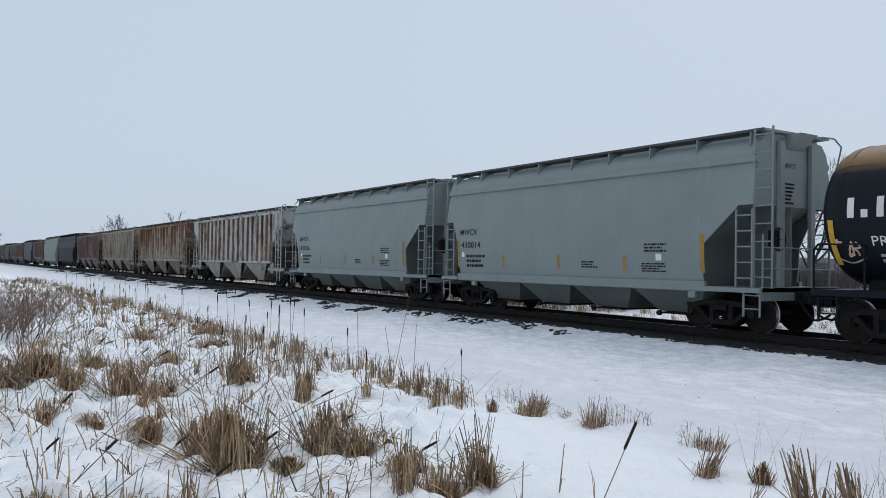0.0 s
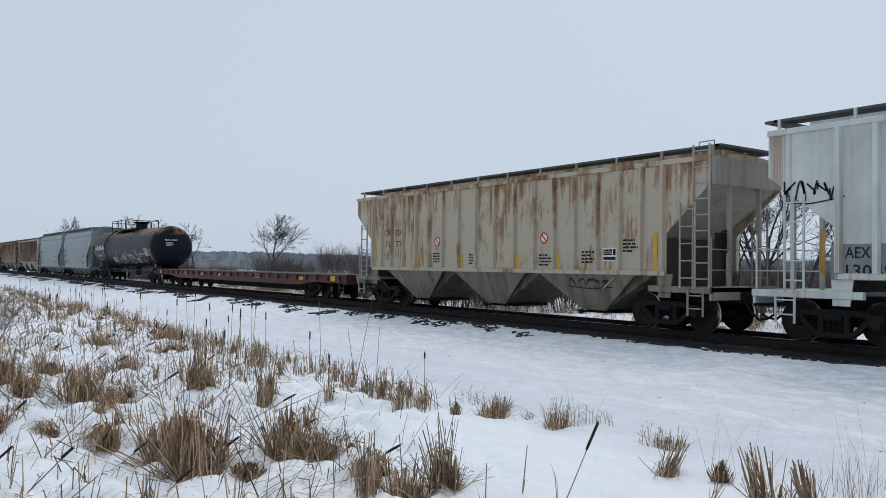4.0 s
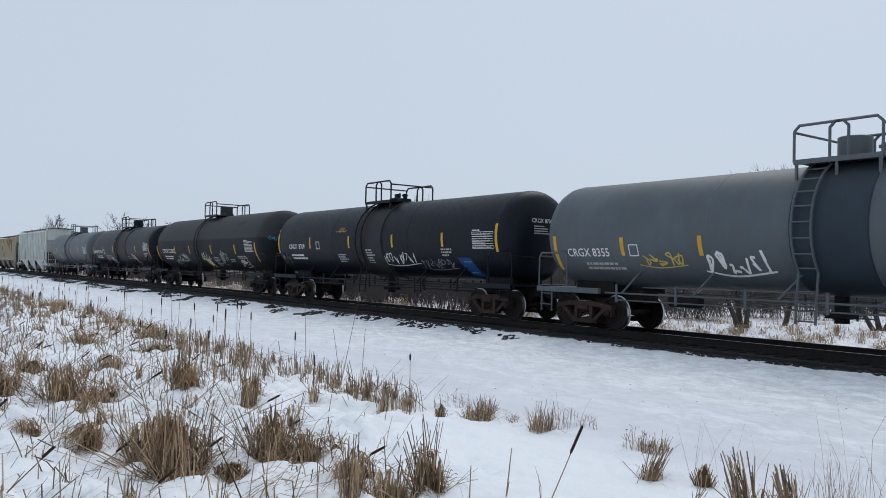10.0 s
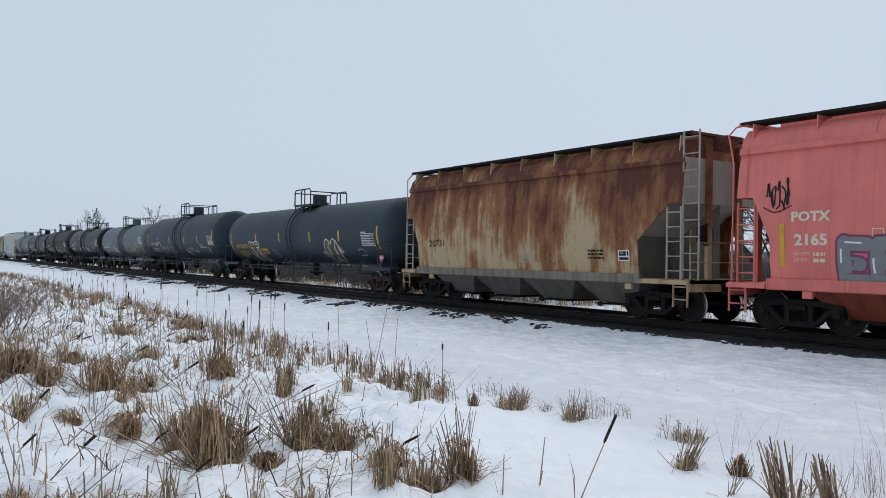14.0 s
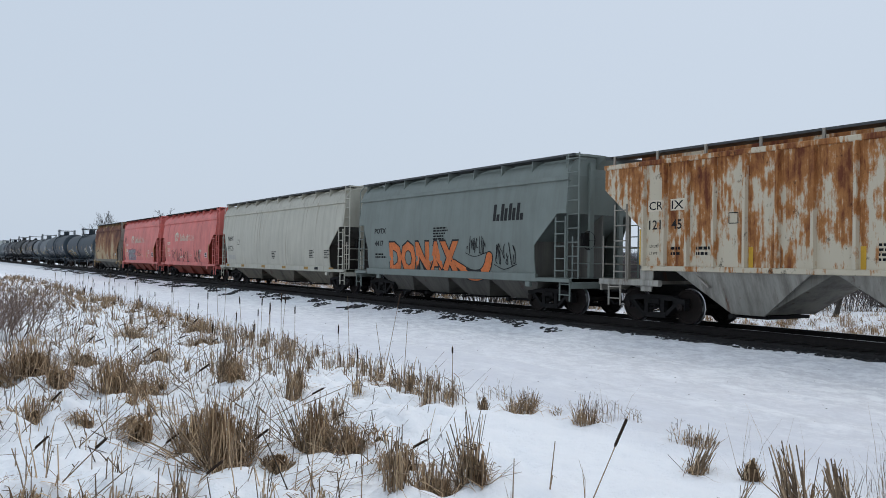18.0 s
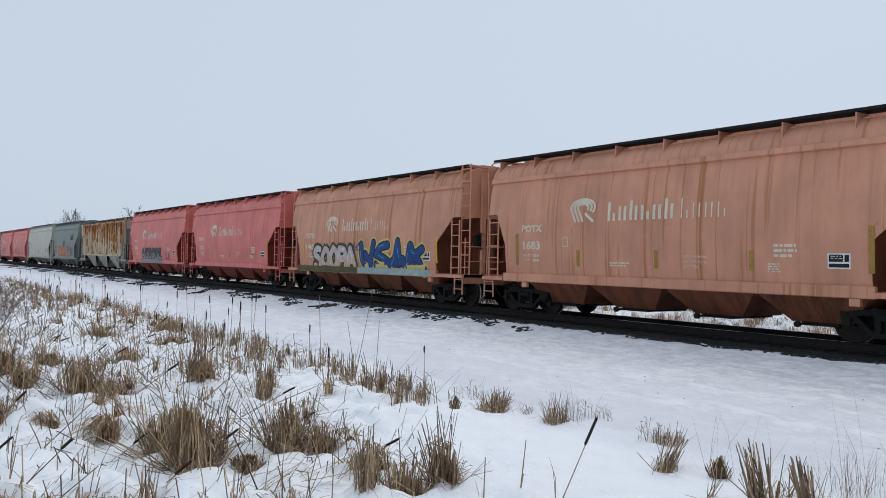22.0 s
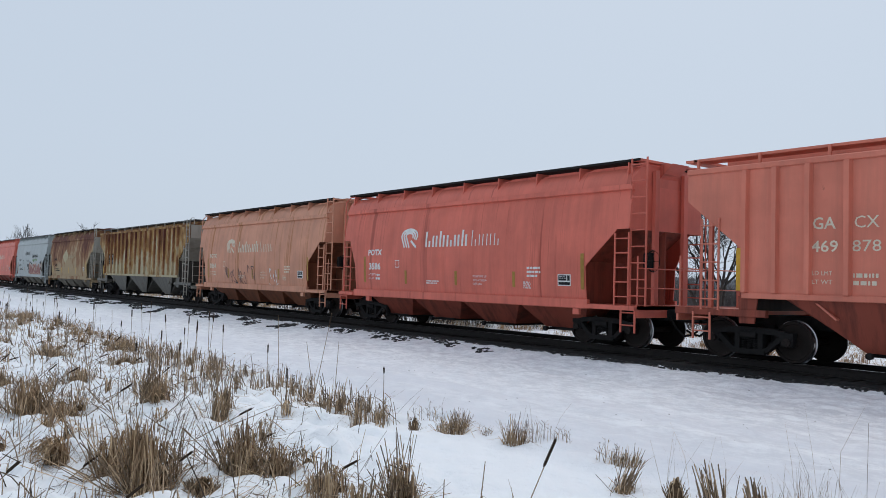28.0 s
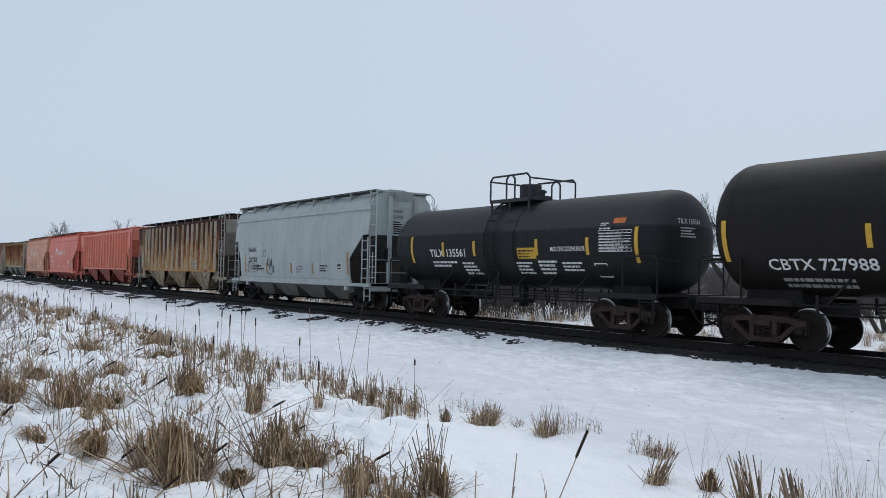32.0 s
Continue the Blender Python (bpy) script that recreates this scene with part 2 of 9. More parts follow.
# ---- mesh helpers ----
class Shape:
    """Gathers vertices and faces for one mesh."""

    def __init__(self):
        self.v, self.f = [], []

    def add(self, verts, faces):
        k = len(self.v)
        self.v += [tuple(p) for p in verts]
        self.f += [tuple(i + k for i in q) for q in faces]
        return self

    def box(self, x0, x1, y0, y1, z0, z1, c=0.0):
        if c <= 0:
            vs = [(x, y, z) for x in (x0, x1) for y in (y0, y1) for z in (z0, z1)]
            return self.add(vs, [(0, 1, 3, 2), (4, 6, 7, 5), (0, 4, 5, 1), (2, 3, 7, 6), (0, 2, 6, 4), (1, 5, 7, 3)])
        # chamfered along y
        pr = [(x0 + c, z0), (x1 - c, z0), (x1, z0 + c), (x1, z1 - c), (x1 - c, z1), (x0 + c, z1), (x0, z1 - c), (x0, z0 + c)]
        return self.prism([(x, z) for x, z in pr], y0, y1)

    def prism(self, prof, y0, y1):
        """A closed profile in x, z (anticlockwise seen from -y) drawn from y0 to y1."""
        k = len(prof)
        vs = [(x, y0, z) for x, z in prof] + [(x, y1, z) for x, z in prof]
        fs = [(i, (i + 1) % k, k + (i + 1) % k, k + i) for i in range(k)]
        return self.add(vs, fs + [tuple(range(k))[::-1], tuple(range(k, 2 * k))])

    def plate(self, prof, x0, x1):
        """A closed profile in y, z drawn from x0 to x1."""
        k = len(prof)
        vs = [(x0, y, z) for y, z in prof] + [(x1, y, z) for y, z in prof]
        fs = [(i, (i + 1) % k, k + (i + 1) % k, k + i) for i in range(k)]
        return self.add(vs, fs + [tuple(range(k))[::-1], tuple(range(k, 2 * k))])

    def rod(self, p, q, r, n=6, r2=None):
        p, q = Vector(p), Vector(q)
        d = (q - p).normalized()
        a = d.orthogonal().normalized()
        b = d.cross(a)
        r2 = r if r2 is None else r2
        vs = []
        for o, rr in ((p, r), (q, r2)):
            vs += [o + (a * math.cos(2 * math.pi * i / n) + b * math.sin(2 * math.pi * i / n)) * rr for i in range(n)]
        fs = [(i, (i + 1) % n, n + (i + 1) % n, n + i) for i in range(n)]
        return self.add(vs, fs + [tuple(range(n))[::-1], tuple(range(n, 2 * n))])

    def pipe(self, pts, r, n=6):
        for p, q in zip(pts, pts[1:]):
            self.rod(p, q, r, n)
        return self

    def lathe(self, prof, n, axis="y", close=True):
        """A profile of (radius, along) turned about an axis."""
        vs = []
        for r, a in prof:
            for i in range(n):
                c, s = r * math.cos(2 * math.pi * i / n), r * math.sin(2 * math.pi * i / n)
                vs.append((c, a, s) if axis == "y" else (a, c, s) if axis == "x" else (c, s, a))
        fs = [(j * n + i, j * n + (i + 1) % n, (j + 1) * n + (i + 1) % n, (j + 1) * n + i) for j in range(len(prof) - 1) for i in range(n)]
        return self.add(vs, fs)

    def mesh(self, name, mats, smooth=30):
        me = bpy.data.meshes.new(name)
        me.from_pydata(self.v, [], self.f)
        for m in mats if isinstance(mats, (list, tuple)) else [mats]:
            me.materials.append(m)
        bm = bmesh.new()
        bm.from_mesh(me)
        bmesh.ops.recalc_face_normals(bm, faces=bm.faces)
        bm.to_mesh(me)
        bm.free()
        if smooth:
            me.shade_smooth()
            me.set_sharp_from_angle(angle=radians(smooth))
        return me


CACHE = {}


def part(name, shape, material, parent, label="", key=None, smooth=30):
    """ONE mesh object under a thing or a part. key: alike pieces share one mesh."""
    if key is not None and (key, material.name) in CACHE:
        me = CACHE[(key, material.name)]
    else:
        me = (shape() if callable(shape) else shape).mesh(name, material, smooth)
        if key is not None:
            CACHE[(key, material.name)] = me
    ob = new(name, me)
    ob.parent = parent
    if label:
        tagged(ob, label)
    return ob


def thing(name, label, category, group="", at=(0, 0, 0)):
    ob = new(name)
    ob.location = at
    ob.empty_display_size = 0.3
    return tagged(ob, label, category, group)


def solid(name, shape, material, label="", category="", group="", kind="", smooth=30):
    ob = new(name, shape.mesh(name, material, smooth))
    return tagged(ob, label, category, group, kind)


# ---- trucks, wheels and couplers ----
def wheelset_mesh():
    if "wheelset" in CACHE:
        return CACHE["wheelset"]
    s = Shape()
    s.rod((-1.08, 0, 0), (1.08, 0, 0), 0.075, 12)
    for side in (-1, 1):
        prof = [(0.02, 0.80), (0.10, 0.80), (0.12, 0.775), (0.25, 0.755), (0.385, 0.775), (0.40, 0.80), (0.452, 0.80), (0.457, 0.795), (0.462, 0.70), (0.487, 0.69), (0.485, 0.665), (0.39, 0.665), (0.38, 0.69), (0.12, 0.70), (0.08, 0.66)]
        s.lathe([(r, a * side) for r, a in prof], 36, "x")
        s.rod((side * 1.06, 0, 0), (side * 1.13, 0, 0), 0.095, 10)
        for k in range(3):
            a = 2 * math.pi * k / 3
            s.rod((side * 1.13, 0.05 * math.cos(a), 0.05 * math.sin(a)), (side * 1.145, 0.05 * math.cos(a), 0.05 * math.sin(a)), 0.016, 6)
    me = s.mesh("wheelset", [WHEEL, TREAD])
    for p in me.polygons:
        c = p.center
        r = math.hypot(c.y, c.z)
        if 0.44 < r and 0.66 < abs(c.x) < 0.81:
            p.material_index = 1 if abs(c.x) > 0.69 and r > 0.455 else 0
    CACHE["wheelset"] = me
    return me


def side_frame():
    s = Shape()
    for o in (-1, 1):
        s.plate([(o * 0.10, 0.62), (o * 0.62, 0.60), (o * 0.86, 0.53), (o * 1.04, 0.56), (o * 1.04, 0.66), (o * 0.84, 0.67), (o * 0.60, 0.73), (o * 0.10, 0.75)], -0.10, 0.10)
        s.plate([(o * 1.03, 0.36), (o * 1.03, 0.60), (o * 0.98, 0.60), (o * 0.98, 0.36)], -0.08, 0.08)
        s.plate([(o * 0.76, 0.38), (o * 0.70, 0.60), (o * 0.80, 0.60), (o * 0.83, 0.38)], -0.08, 0.08)
        s.plate([(o * 0.33, 0.16), (o * 0.44, 0.20), (o * 0.80, 0.50), (o * 0.70, 0.57), (o * 0.42, 0.31), (o * 0.30, 0.26)], -0.09, 0.09)
        s.plate([(o * 0.22, 0.24), (o * 0.34, 0.26), (o * 0.34, 0.64), (o * 0.22, 0.64)], -0.09, 0.09)
        s.box(-0.10, 0.10, o * 0.88 - 0.12, o * 0.88 + 0.12, 0.47, 0.57, 0.02)
    s.plate([(-0.40, 0.15), (0.40, 0.15), (0.40, 0.26), (-0.40, 0.26)], -0.11, 0.11)
    s.plate([(-0.14, 0.60), (0.14, 0.60), (0.14, 0.75), (-0.14, 0.75)], -0.09, 0.09)
    s.box(-0.13, 0.0, -0.19, 0.19, 0.50, 0.66, 0.03)
    return s


def spring_group():
    s = Shape()
    for y in (-0.13, 0.0, 0.13):
        for k in range(6):
            z = 0.265 + 0.039 * k
            s.lathe([(0.040, z), (0.060, z + 0.006), (0.060, z + 0.020), (0.040, z + 0.026)], 10, "z")
            s.v[-40:] = [(p[0] - 0.03, p[1] + y, p[2]) for p in s.v[-40:]]
    return s


def bolster():
    s = Shape()
    s.box(-0.95, 0.95, -0.18, 0.18, 0.48, 0.70, 0.04)
    s.box(-0.35, 0.35, -0.22, 0.22, 0.66, 0.82, 0.03)
    for o in (-1, 1):
        s.box(-0.78, 0.78, o * 0.40 - 0.05, o * 0.40 + 0.05, 0.34, 0.44)
        for x in (-0.72, 0.72):
            s.box(x - 0.06, x + 0.06, o * 0.42 - 0.05, o * 0.42 + 0.05, 0.30, 0.60)
    return s




def truck(car, y, material, entry):
    t = part("truck", bolster, material, car, "", "bolster")
    t.location = (0, y, 0)
    for side in (-1, 1):
        f = part("side_frame", side_frame, material, t, "", "side_frame")
        f.location, f.rotation_euler = (side * 0.99, 0, 0), (0, 0, 0 if side < 0 else math.pi)
        g = tagged(part("spring_group", spring_group, material, t, "", "spring_group"), kind="stuff")
        g.location, g.rotation_euler = (side * 0.99, 0, 0), (0, 0, 0 if side < 0 else math.pi)
    for o in (-0.90, 0.90):
        w = new("wheelset", wheelset_mesh())
        w.parent = t
        w.location = (0, o, 0.457)
        entry.append(w)


def coupler():
    s = Shape()
    s.box(-0.09, 0.09, -0.75, -0.12, 0.76, 0.96, 0.02)
    s.box(-0.16, 0.16, -0.20, 0.06, 0.70, 1.02, 0.03)
    s.box(-0.20, -0.06, 0.0, 0.20, 0.72, 1.0, 0.03)
    return s


def air_hose():
    s = Shape()
    s.pipe([(0.30, -0.35, 0.85), (0.32, -0.15, 0.55), (0.28, 0.05, 0.36), (0.16, 0.20, 0.40), (0.05, 0.30, 0.50)], 0.028, 6)
    return s


def cut_lever():
    s = Shape()
    s.pipe([(-1.25, -0.40, 0.98), (-1.25, -0.30, 0.80), (-1.15, -0.30, 0.95), (-0.50, -0.30, 0.95), (-0.12, -0.10, 1.00)], 0.018, 5)
    return s


def ends(car, half, entry, tc, mt=None):
    """Both trucks and couplers."""
    for o in (1, -1):
        c = part("coupler", coupler, STEEL, car, "", "coupler")
        c.location, c.rotation_euler = (0, o * (half - 0.10), 0), (0, 0, 0 if o > 0 else math.pi)
        part("air_hose", air_hose, STEEL, c, "", "air_hose")
        part("cut_lever", cut_lever, STEEL, c, "", "cut_lever")
        truck(car, o * tc, mt or STEEL, entry)


def ladder_shape(z0, z1, w, n, lean=0.0, r=0.022):
    """A ladder in the y, z plane: two rails and n rungs."""
    def make():
        s = Shape()
        for y in (-w / 2, w / 2):
            s.pipe([(0, y, z0), (lean, y, z1)], r * 1.3, 6)
        for k in range(n):
            f = (k + 0.6) / n
            s.rod((lean * f - 0.03, -w / 2, z0 + (z1 - z0) * f), (lean * f - 0.03, w / 2, z0 + (z1 - z0) * f), r * 0.8, 5)
        return s
    return make


# ---- lettering and painted marks ----
def interp(tab, z):
    if z <= tab[0][0]:
        return tab[0][1]
    for (a, p), (b, q) in zip(tab, tab[1:]):
        if z <= b:
            return p + (q - p) * (z - a) / (b - a)
    return tab[-1][1]


def on_side(s, surf, off=0.008):
    """Lays a flat shape given in (u, z) on the near side of a car; u runs with the reading direction."""
    s.v = [(-(surf(p[1]) + off + p[2] if len(p) > 2 else surf(p[1]) + off), -p[0], p[1]) for p in s.v]
    return s


def word(text, u, z, size, material, car, surf, label="", bold=0.0, squeeze=1.0, name="lettering", gap=1.0):
    """A word whose lower left corner is at u, z."""
    key = ("word", text, size, bold, squeeze, gap)
    if key not in CACHE:
        cu = bpy.data.curves.new("word", "FONT")
        cu.body, cu.size, cu.offset, cu.resolution_u, cu.space_character = text, size, bold, 2, gap
        tmp = bpy.data.objects.new("word", cu)
        me = bpy.data.meshes.new_from_object(tmp)
        CACHE[key] = ([v.co.copy() for v in me.vertices], [tuple(p.vertices) for p in me.polygons])
        bpy.data.objects.remove(tmp)
        bpy.data.curves.remove(cu)
        bpy.data.meshes.remove(me)
    vs, fs = CACHE[key]
    s = Shape()
    s.add([(u + v.x * squeeze, z + v.y, 0) for v in vs], fs)
    on_side(s, surf)
    return part(name, s, material, car, label, None, 0)


def letter_mesh(text, bold):
    key = ("fit", text, bold)
    if key not in CACHE:
        cu = bpy.data.curves.new("word", "FONT")
        cu.body, cu.size, cu.offset, cu.resolution_u = text, 1.0, bold, 2
        tmp = bpy.data.objects.new("word", cu)
        me = bpy.data.meshes.new_from_object(tmp)
        CACHE[key] = ([v.co.copy() for v in me.vertices], [tuple(p.vertices) for p in me.polygons])
        bpy.data.objects.remove(tmp)
        bpy.data.curves.remove(cu)
        bpy.data.meshes.remove(me)
    return CACHE[key]


def fit_word(text, u, z, w, h, material, car, surf, label="", bold=0.0, name="lettering"):
    """A word stretched to a given width and cap height, standing on z."""
    vs, fs = letter_mesh(text, bold)
    x0, x1 = min(v.x for v in vs), max(v.x for v in vs)
    cap = 0.70
    s = Shape()
    s.add([(u + (v.x - x0) / (x1 - x0) * w, z + v.y / cap * h, 0) for v in vs], fs)
    on_side(s, surf)
    return part(name, s, material, car, label, None, 0)


def mark_shapes(u, z, w, h, n, t, material, car, surf, label, tall=(0,)):
    """A brand name drawn only as a row of plain upright bars in its colour, two to a letter."""
    step = w / n
    for k in range(n):
        low, c = h * 0.72, min(t * 1.1, step * 0.38)
        for j, hh in enumerate((h if k in tall else low, low if k % 3 else low * 0.55)):
            s, a, m = Shape(), u + step * (k + 0.06 + 0.47 * j), 4
            s.add([(a + c * i, z + hh * q / m, 0) for q in range(m + 1) for i in (0, 1)], [(2 * q, 2 * q + 1, 2 * q + 3, 2 * q + 2) for q in range(m)])
            on_side(s, surf, 0.009)
            part("brand_mark", s, material, car, label, None, 0)


def swirl_logo(u, z, w, h, material, car, surf, label):
    """A company emblem: nested bows over splayed legs."""
    s = Shape()
    for k in range(3):
        f = 1 - 0.27 * k
        pts = [(u + w * 0.52 + w * 0.48 * f * math.cos(a), z + h * 0.60 + h * 0.36 * f * math.sin(a)) for a in [radians(-35 + 215 * i / 14) for i in range(15)]]
        ribbon(s, pts + [(u + w * (0.05 + 0.14 * k), z + h * 0.55), (u + w * (0.24 + 0.15 * k), z)], w * 0.075)
    ribbon(s, [(u + w * 0.62, z + h * 0.36), (u + w * 0.80, z + h * 0.16), (u + w * 0.95, z)], w * 0.09)
    on_side(s, surf, 0.009)
    return part("brand_emblem", s, material, car, label, None, 0)


def table_of_text(u, z, w, h, car, surf):
    """A framed stencil table of small white figures."""
    s = Shape()
    for k in range(8):
        ribbon(s, [(u, z + h * k / 7), (u + w, z + h * k / 7)], 0.014)
    for f in (0, 0.42, 0.58, 0.72, 0.86, 1):
        ribbon(s, [(u + w * f, z), (u + w * f, z + h)], 0.014)
    on_side(s, surf, 0.009)
    part("stencil_table", s, WHITE, car, "", None, 0)
    bars(7, u + 0.03, z + 0.01, w * 0.95, h - 0.03, DIM, car, surf, int(u * 10) + 3)
    bars(1, u, z + h + 0.04, w * 0.4, 0.07, WHITE, car, surf, 5)


def strips(car, surf, big, small, zb, zs, material=None, hb=0.95, hs=0.48):
    for u in big:
        rect(u, zb, 0.12, hb, material or YELLOW, car, surf, "yellow reflective strip", "reflector", 0.009)
    for u in small:
        rect(u, zs, 0.12, hs, material or YELLOW, car, surf, "yellow reflective strip", "reflector", 0.009)


def placard(u, z, car, surf, d=0.19):
    s = Shape()
    s.add([(u + d, z, 0), (u + 2 * d, z + d, 0), (u + d, z + 2 * d, 0), (u, z + d, 0)], [(0, 1, 2, 3)])
    s.v = [(-(surf(z + d) + 0.10), -p[0], p[1]) for p in s.v] + [(-(surf(z + d) + 0.085), -p[0], p[1]) for p in s.v]
    s.f += [(7, 6, 5, 4), (0, 4, 5, 1), (1, 5, 6, 2), (2, 6, 7, 3), (3, 7, 4, 0)]
    part("hazard_placard", s, REDSIGN, car, "red diamond hazard placard", None, 0)
    r = Shape()
    r.add([(u + d * 0.5, z + d * 0.8, 0), (u + d * 1.5, z + d * 0.8, 0), (u + d * 1.5, z + d * 1.2, 0), (u + d * 0.5, z + d * 1.2, 0)], [(0, 1, 2, 3)])
    r.v = [(-(surf(z + d) + 0.105), -p[0], p[1]) for p in r.v]
    part("placard_panel", r, WHITE, car, "", None, 0)
    b = Shape()
    ribbon(b, [(u + d, z + 0.02), (u + 2 * d - 0.02, z + d), (u + d, z + 2 * d - 0.02), (u + 0.02, z + d), (u + d, z + 0.02)], 0.012)
    b.v = [(-(surf(z + d) + 0.105), -p[0], p[1]) for p in b.v]
    part("placard_border", b, WHITE, car, "", None, 0)


def potash_marks(car, surf, number, letter, strip_m, board=True):
    fit_word("POTX", -5.12, 2.48, 0.89, 0.20, letter, car, surf, "pale reporting mark", 0.035)
    fit_word(number, -5.05, 1.96, 0.75, 0.23, letter, car, surf, "pale car number", 0.035)
    fit_word("LD LMT", -5.06, 1.74, 0.38, 0.07, letter, car, surf)
    fit_word("LT WT", -5.06, 1.60, 0.32, 0.07, letter, car, surf)
    bars(2, -4.62, 1.59, 0.36, 0.27, letter, car, surf, 4)
    swirl_logo(-3.08, 2.72, 0.96, 0.66, letter, car, surf, "pale company emblem of bows and legs")
    mark_shapes(-1.66, 2.72, 2.28, 0.52, 6, 0.085, letter, car, surf, "pale heavy company name as shapes", (0, 2, 5))
    mark_shapes(0.74, 2.72, 1.40, 0.50, 4, 0.035, letter, car, surf, "pale thin company name as shapes", (0,))
    outline(-3.36, 2.04, 0.22, 0.24, 0.02, letter, car, surf)
    strips(car, surf, (5.30, -5.40), (-2.80, -0.05, 2.64), 1.47, 1.47, strip_m, 0.96, 0.46)
    for k, tx in enumerate(("DO NOT MOVE CAR", "WITH HATCHES OR", "GATES OPEN")):
        fit_word(tx, 0.86, 1.74 - 0.12 * k, 0.64 if k < 2 else 0.40, 0.065, letter, car, surf)
    bars(2, -1.55, 1.50, 0.9, 0.14, letter, car, surf, 7)
    bars(3, 3.25, 1.78, 0.66, 0.34, letter, car, surf, 9)
    bars(4, 3.1, 1.45, 0.3, 0.22, letter, car, surf, 10)
    if board:
        label_board(4.46, 1.55, car, surf, 0.48, 0.32)


def nahx_marks(car, surf, number, letter, u=-4.96):
    fit_word("NAHX", u, 2.48, 0.98, 0.22, letter, car, surf, "dark reporting mark", 0.025)
    fit_word(number, u + 0.05, 1.97, 0.98, 0.23, letter, car, surf, "dark car number", 0.025)
    fit_word("LD LMT", u + 0.03, 1.74, 0.36, 0.07, letter, car, surf)
    fit_word("LT WT", u + 0.03, 1.60, 0.30, 0.07, letter, car, surf)
    bars(2, u + 0.5, 1.59, 1.5, 0.27, letter, car, surf, 4)
    outline(u + 1.85, 2.25, 0.24, 0.28, 0.025, letter, car, surf)


def bars(rows, u, z, w, h, material, car, surf, seed=1, label="", name="stencil"):
    """Small writing that cannot be read: rows of short bars."""
    r = random.Random(seed)
    s = Shape()
    step = h / rows
    for k in range(rows):
        x, zz = u, z + h - (k + 1) * step
        end = u + w * r.uniform(0.6, 1.0)
        while x < end:
            d = r.uniform(0.05, 0.22) * (1 if w > 0.5 else 0.6)
            d = min(d, end - x + 0.02)
            s.add([(x, zz, 0), (x + d, zz, 0), (x + d, zz + step * 0.55, 0), (x, zz + step * 0.55, 0)], [(0, 1, 2, 3)])
            x += d + 0.03
    on_side(s, surf)
    return part(name, s, material, car, label, None, 0)


def patch(pts, material, car, surf, label="", name="marking", off=0.007):
    """A convex marking, cut into bands so that it follows the curve of the side."""
    lo, hi = min(p[1] for p in pts), max(p[1] for p in pts)
    n = max(1, int((hi - lo) / 0.10))
    rows = []
    for k in range(n + 1):
        z = min(max(lo + (hi - lo) * k / n, lo + 1e-4), hi - 1e-4)
        us = [a[0] + (c[0] - a[0]) * (z - a[1]) / (c[1] - a[1]) for a, c in zip(pts, pts[1:] + pts[:1]) if (a[1] - z) * (c[1] - z) < 0]
        rows.append((min(us), max(us), z))
    s = Shape()
    for u0, u1, z in rows:
        s.add([(u0, z, 0), (u1, z, 0)], [])
    s.f = [(2 * k, 2 * k + 1, 2 * k + 3, 2 * k + 2) for k in range(n)]
    on_side(s, surf, off)
    return part(name, s, material, car, label, None, 0)


def end_word(text, x, z, w, h, material, car, face, label="", bold=0.004):
    """A word on the trailing end of a car; face(x, z) gives y there."""
    vs, fs = letter_mesh(text, bold)
    x0, x1 = min(v.x for v in vs), max(v.x for v in vs)
    s = Shape()
    s.add([(x + (v.x - x0) / (x1 - x0) * w, 0, z + v.y / 0.70 * h) for v in vs], fs)
    s.v = [(p[0], face(p[0], p[2]) - 0.012, p[2]) for p in s.v]
    return part("lettering", s, material, car, label, None, 0)


def end_bars(n, x, z, w, h, material, car, face, seed):
    r, s = random.Random(seed), Shape()
    for k in range(n):
        zz, ww = z + h * (n - 1 - k) / n, w * r.uniform(0.6, 1)
        p = [(x, zz), (x + ww, zz), (x + ww, zz + h / n * 0.5), (x, zz + h / n * 0.5)]
        s.add([(a, face(a, c) - 0.012, c) for a, c in p], [(0, 1, 2, 3)])
    return part("stencil", s, material, car, "", None, 0)


def rect(u, z, w, h, material, car, surf, label="", name="marking", off=0.007, lean=0.0):
    n = max(1, int(h / 0.12))
    s = Shape()
    for k in range(n + 1):
        zz = z + h * k / n
        s.add([(u + lean * k / n, zz, 0), (u + w + lean * k / n, zz, 0)], [])
    s.f = [(2 * k, 2 * k + 1, 2 * k + 3, 2 * k + 2) for k in range(n)]
    on_side(s, surf, off)
    return part(name, s, material, car, label, None, 0)


def ribbon(s, pts, w):
    """A brush stroke in (u, z)."""
    n = len(pts)
    for i, (u, z) in enumerate(pts):
        a, b = pts[max(0, i - 1)], pts[min(n - 1, i + 1)]
        d = math.hypot(b[0] - a[0], b[1] - a[1]) or 1
        nx, nz = -(b[1] - a[1]) / d * w / 2, (b[0] - a[0]) / d * w / 2
        s.v += [(u + nx, z + nz, 0), (u - nx, z - nz, 0)]
    k = len(s.v) - 2 * n
    s.f += [(k + 2 * i, k + 2 * i + 1, k + 2 * i + 3, k + 2 * i + 2) for i in range(n - 1)]


